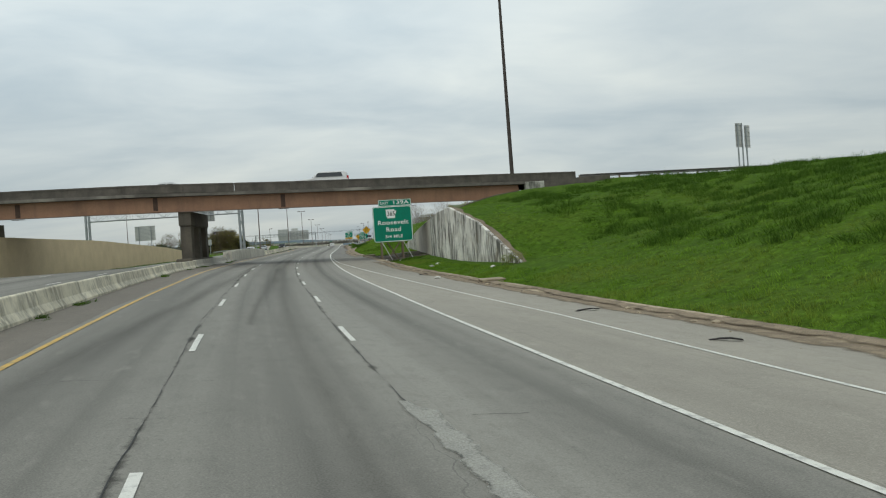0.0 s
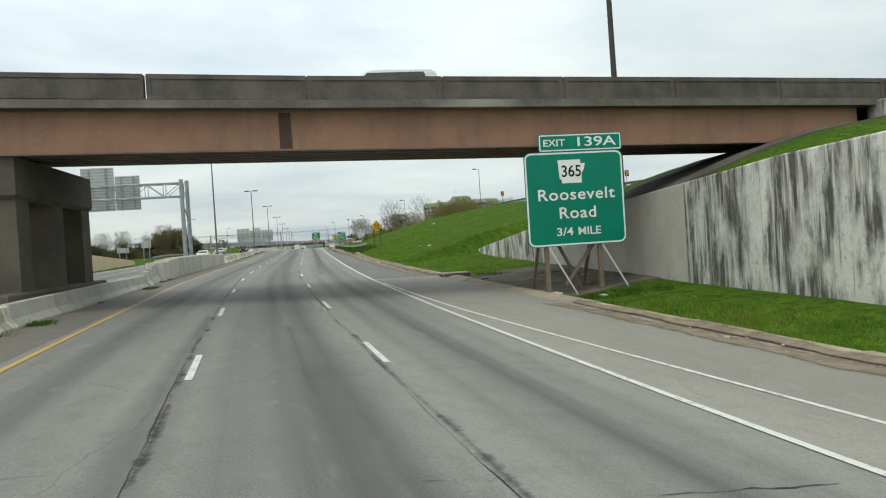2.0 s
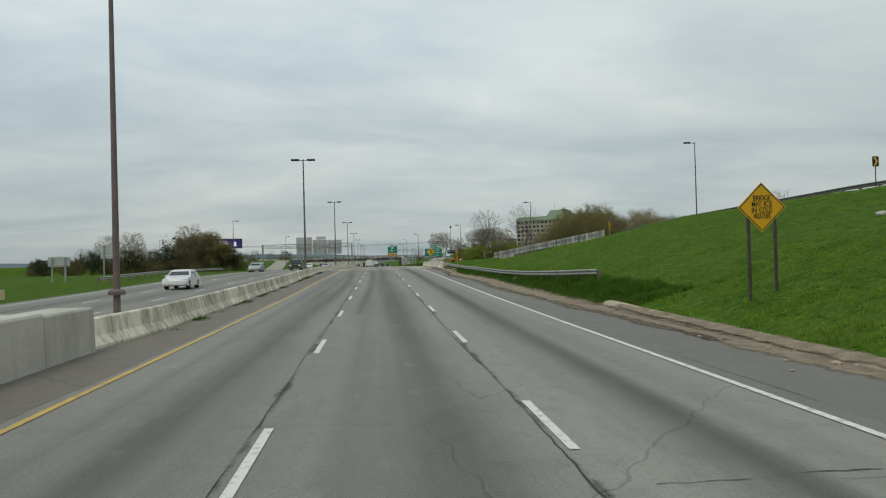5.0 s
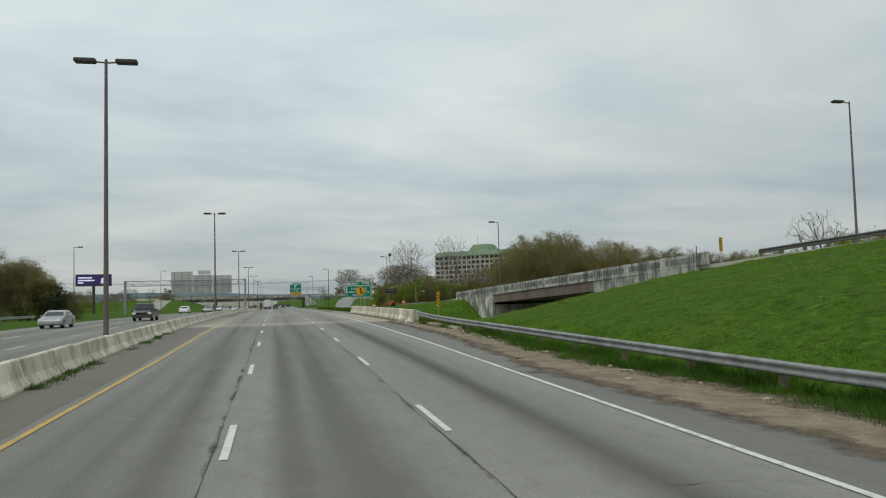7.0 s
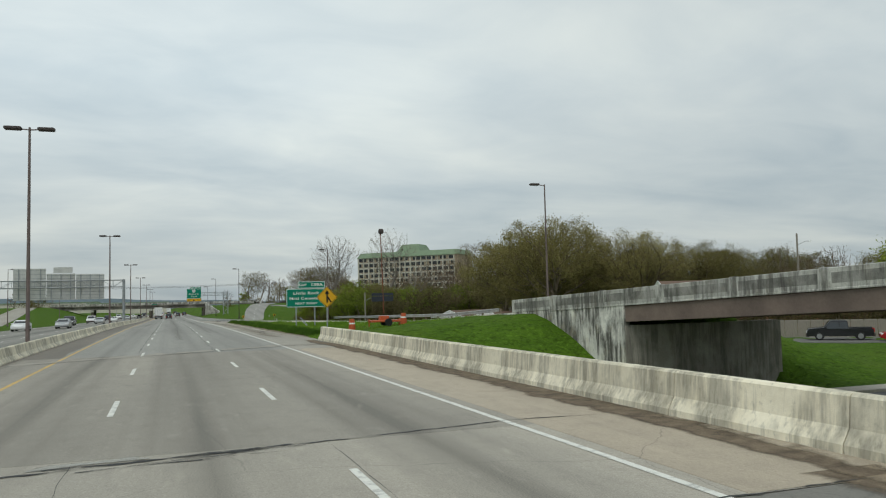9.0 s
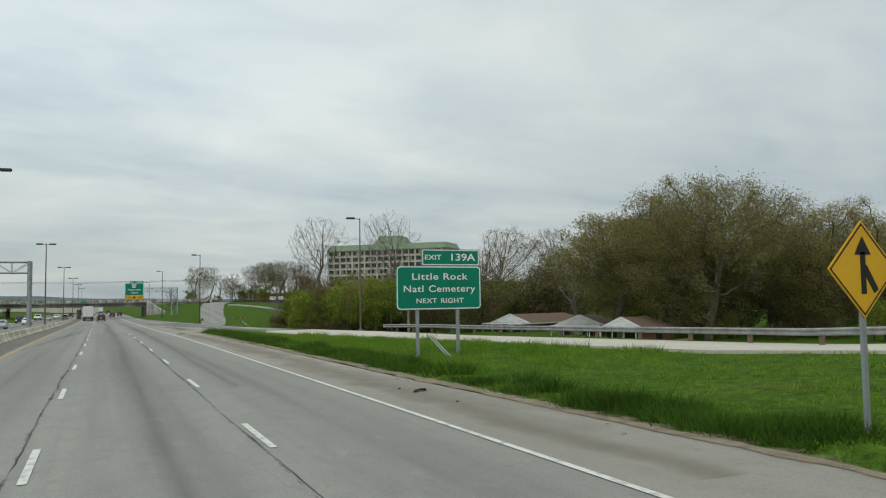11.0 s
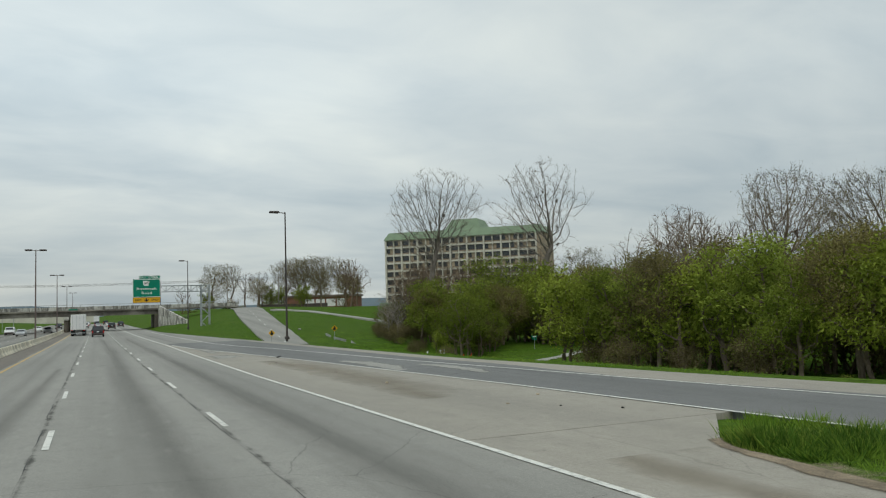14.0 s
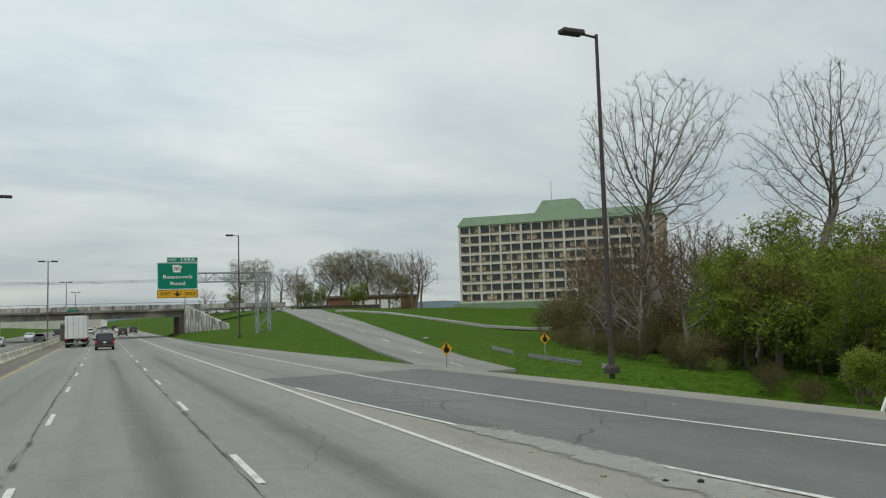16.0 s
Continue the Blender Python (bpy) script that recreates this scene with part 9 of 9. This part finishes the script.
# low broken rail and small markers by the exit
for x, y, sx in ((19.3, 450.0, 0.6), (28.2, 453.0, 0.6)):
    z = land(x, y)
    d = thing("exit_marker", upright(x, y, z), "small yellow and black marker sign on a short post", "road sign", "markers by the exit")
    f = part("sign_panel", Shape().add([(0, 0, 1.2), (0.42, 0, 1.62), (0, 0, 2.04), (-0.42, 0, 1.62), (0, 0.02, 1.2), (0.42, 0.02, 1.62), (0, 0.02, 2.04), (-0.42, 0.02, 1.62)], [(0, 1, 2, 3), (7, 6, 5, 4), (1, 0, 4, 5), (2, 1, 5, 6), (3, 2, 6, 7), (0, 3, 7, 4)]), "sign_yellow", d)
    part("symbol", Shape().add([(0.2 * math.cos(0.6283 * i), -0.006, 1.55 + 0.2 * math.sin(0.6283 * i)) for i in range(10)], [tuple(range(10))]).box(-0.06, 0.06, -0.006, -0.002, 1.7, 1.95), "sign_black", f)
    part("post", Shape().box(-0.03, 0.03, 0.02, 0.07, -0.3, 1.9), "galv", d)
for ends in (((30.5, 466), (29.9, 461)), ((29.3, 457.5), (28.5, 449)), ((28.4, 446.5), (27.9, 438)), ((27.4, 432), (27.1, 428.5))):
    guard_rail([(x, y, land(x, y) + relief(x, y) - 0.06) for x, y in ends], "fallen length of pale guard rail half sunk in the grass", height=0.24, posts=False)
g = land(47.5, 434.1)
st = thing("street_sign", upright(47.5, 434.1, g, 20), "green street name blades on a thin post", "road sign")
part("post", Shape().rod((0, 0, -0.3), (0, 0, -1.3 - g), 0.035, n=6), "galv", st)
for lo, turn in ((-1.52, 0), (-1.78, 70)):
    blade = part("name_blade", Shape().box(-0.5, 0.5, -0.012, 0.012, lo - g, lo - g + 0.23), "green", st, at=upright(0, 0, 0, turn))
    part("name_bar", Shape().box(-0.33, 0.33, -0.017, -0.012, lo - g + 0.07, lo - g + 0.16), "sign_white", blade)
tagged(smear("side_street", lambda y: 19.4 + (y - 398) * 1.05, lambda y: 3.4 + ragged(y, 73, 0.8), 404, 432, "pale_film", 0.06, 0.6, lambda x, y: land(x, y) + max(relief(x, y), 0)), "narrow worn side street running down into the wood", "road", kind="structure")


def netting(x0, y0, x1, y1):
    """A sagging orange barrier net of crossing strips on thin stakes."""
    d = thing("barrier_net", Matrix(), "sagging orange plastic barrier netting in the grass", "netting")
    n = 30
    line = [(x0 + (x1 - x0) * i / n, y0 + (y1 - y0) * i / n + 0.12 * noise.noise((i * 0.3, 5, 1))) for i in range(n + 1)]
    base = [land(x, y) + relief(x, y) for x, y in line]
    top = [0.62 + 0.3 * noise.noise((i * 0.22, 2, 2)) + (0.22 if i in (0, 11, 21, 30) else 0) for i in range(n + 1)]
    mesh_net = Shape()
    for i in range(n):
        (xa, ya), (xb, yb) = line[i], line[i + 1]
        for j in range(8):
            u = 0.03 + j / 7.6
            mesh_net.bar((xa, ya, base[i] + top[i] * u), (xb, yb, base[i + 1] + top[i + 1] * u), 0.012, 0.055)
        mesh_net.bar((xa, ya, base[i]), (xa, ya, base[i] + top[i]), 0.03, 0.012)
        xm, ym = (xa + xb) / 2, (ya + yb) / 2
        mesh_net.bar((xm, ym, base[i]), (xm, ym, base[i] + top[i] * 0.97), 0.03, 0.012)
    part("net", mesh_net, "net_orange", d)
    for i in (0, 11, 21, 30):
        x, y = line[i]
        part("stake", Shape().rod((x, y, base[i] - 0.3), (x + 0.04, y, base[i] + top[i] + 0.15), 0.025, n=6), "dark_steel", d)


netting(30.2, 421.6, 32.0, 419.4)
for x, y, tilt in ((32.6, 428.2, 0), (33.2, 428.6, 0), (31.0, 429.2, 32)):
    d = thing("marker_post", upright(x, y, land(x, y)) @ Matrix.Rotation(math.radians(tilt), 4, "Y"), "short white painted marker post" if not tilt else "thin white post leaning over in the grass", "post", "white posts by the side street")
    part("stub", Shape().loft([(-0.4, 0), (1.05, 0), (1.1, 0.02)], -0.06, 0.06, -0.05, 0.05), "sign_white", d)
# overhead wires towards the far overpass
wires = thing("power_line", Matrix(), "thin black overhead wires across the motorway", "cable")
for k in range(3):
    z = 15.5 - 0.9 * k
    pts = [Vector((-120 + 190 * i / 16, 640 + 10 * i / 16, z + 0.6 * k - 2.2 * math.sin(math.pi * i / 16))) for i in range(17)]
    sh = Shape()
    for a, b2 in zip(pts, pts[1:]):
        sh.rod(a, b2, 0.035, n=4, caps=False)
    part("wire", sh, "dark_steel", wires)
utility_pole(-120, 640, -1, 16.5, "distant wooden power pole", arms=2)
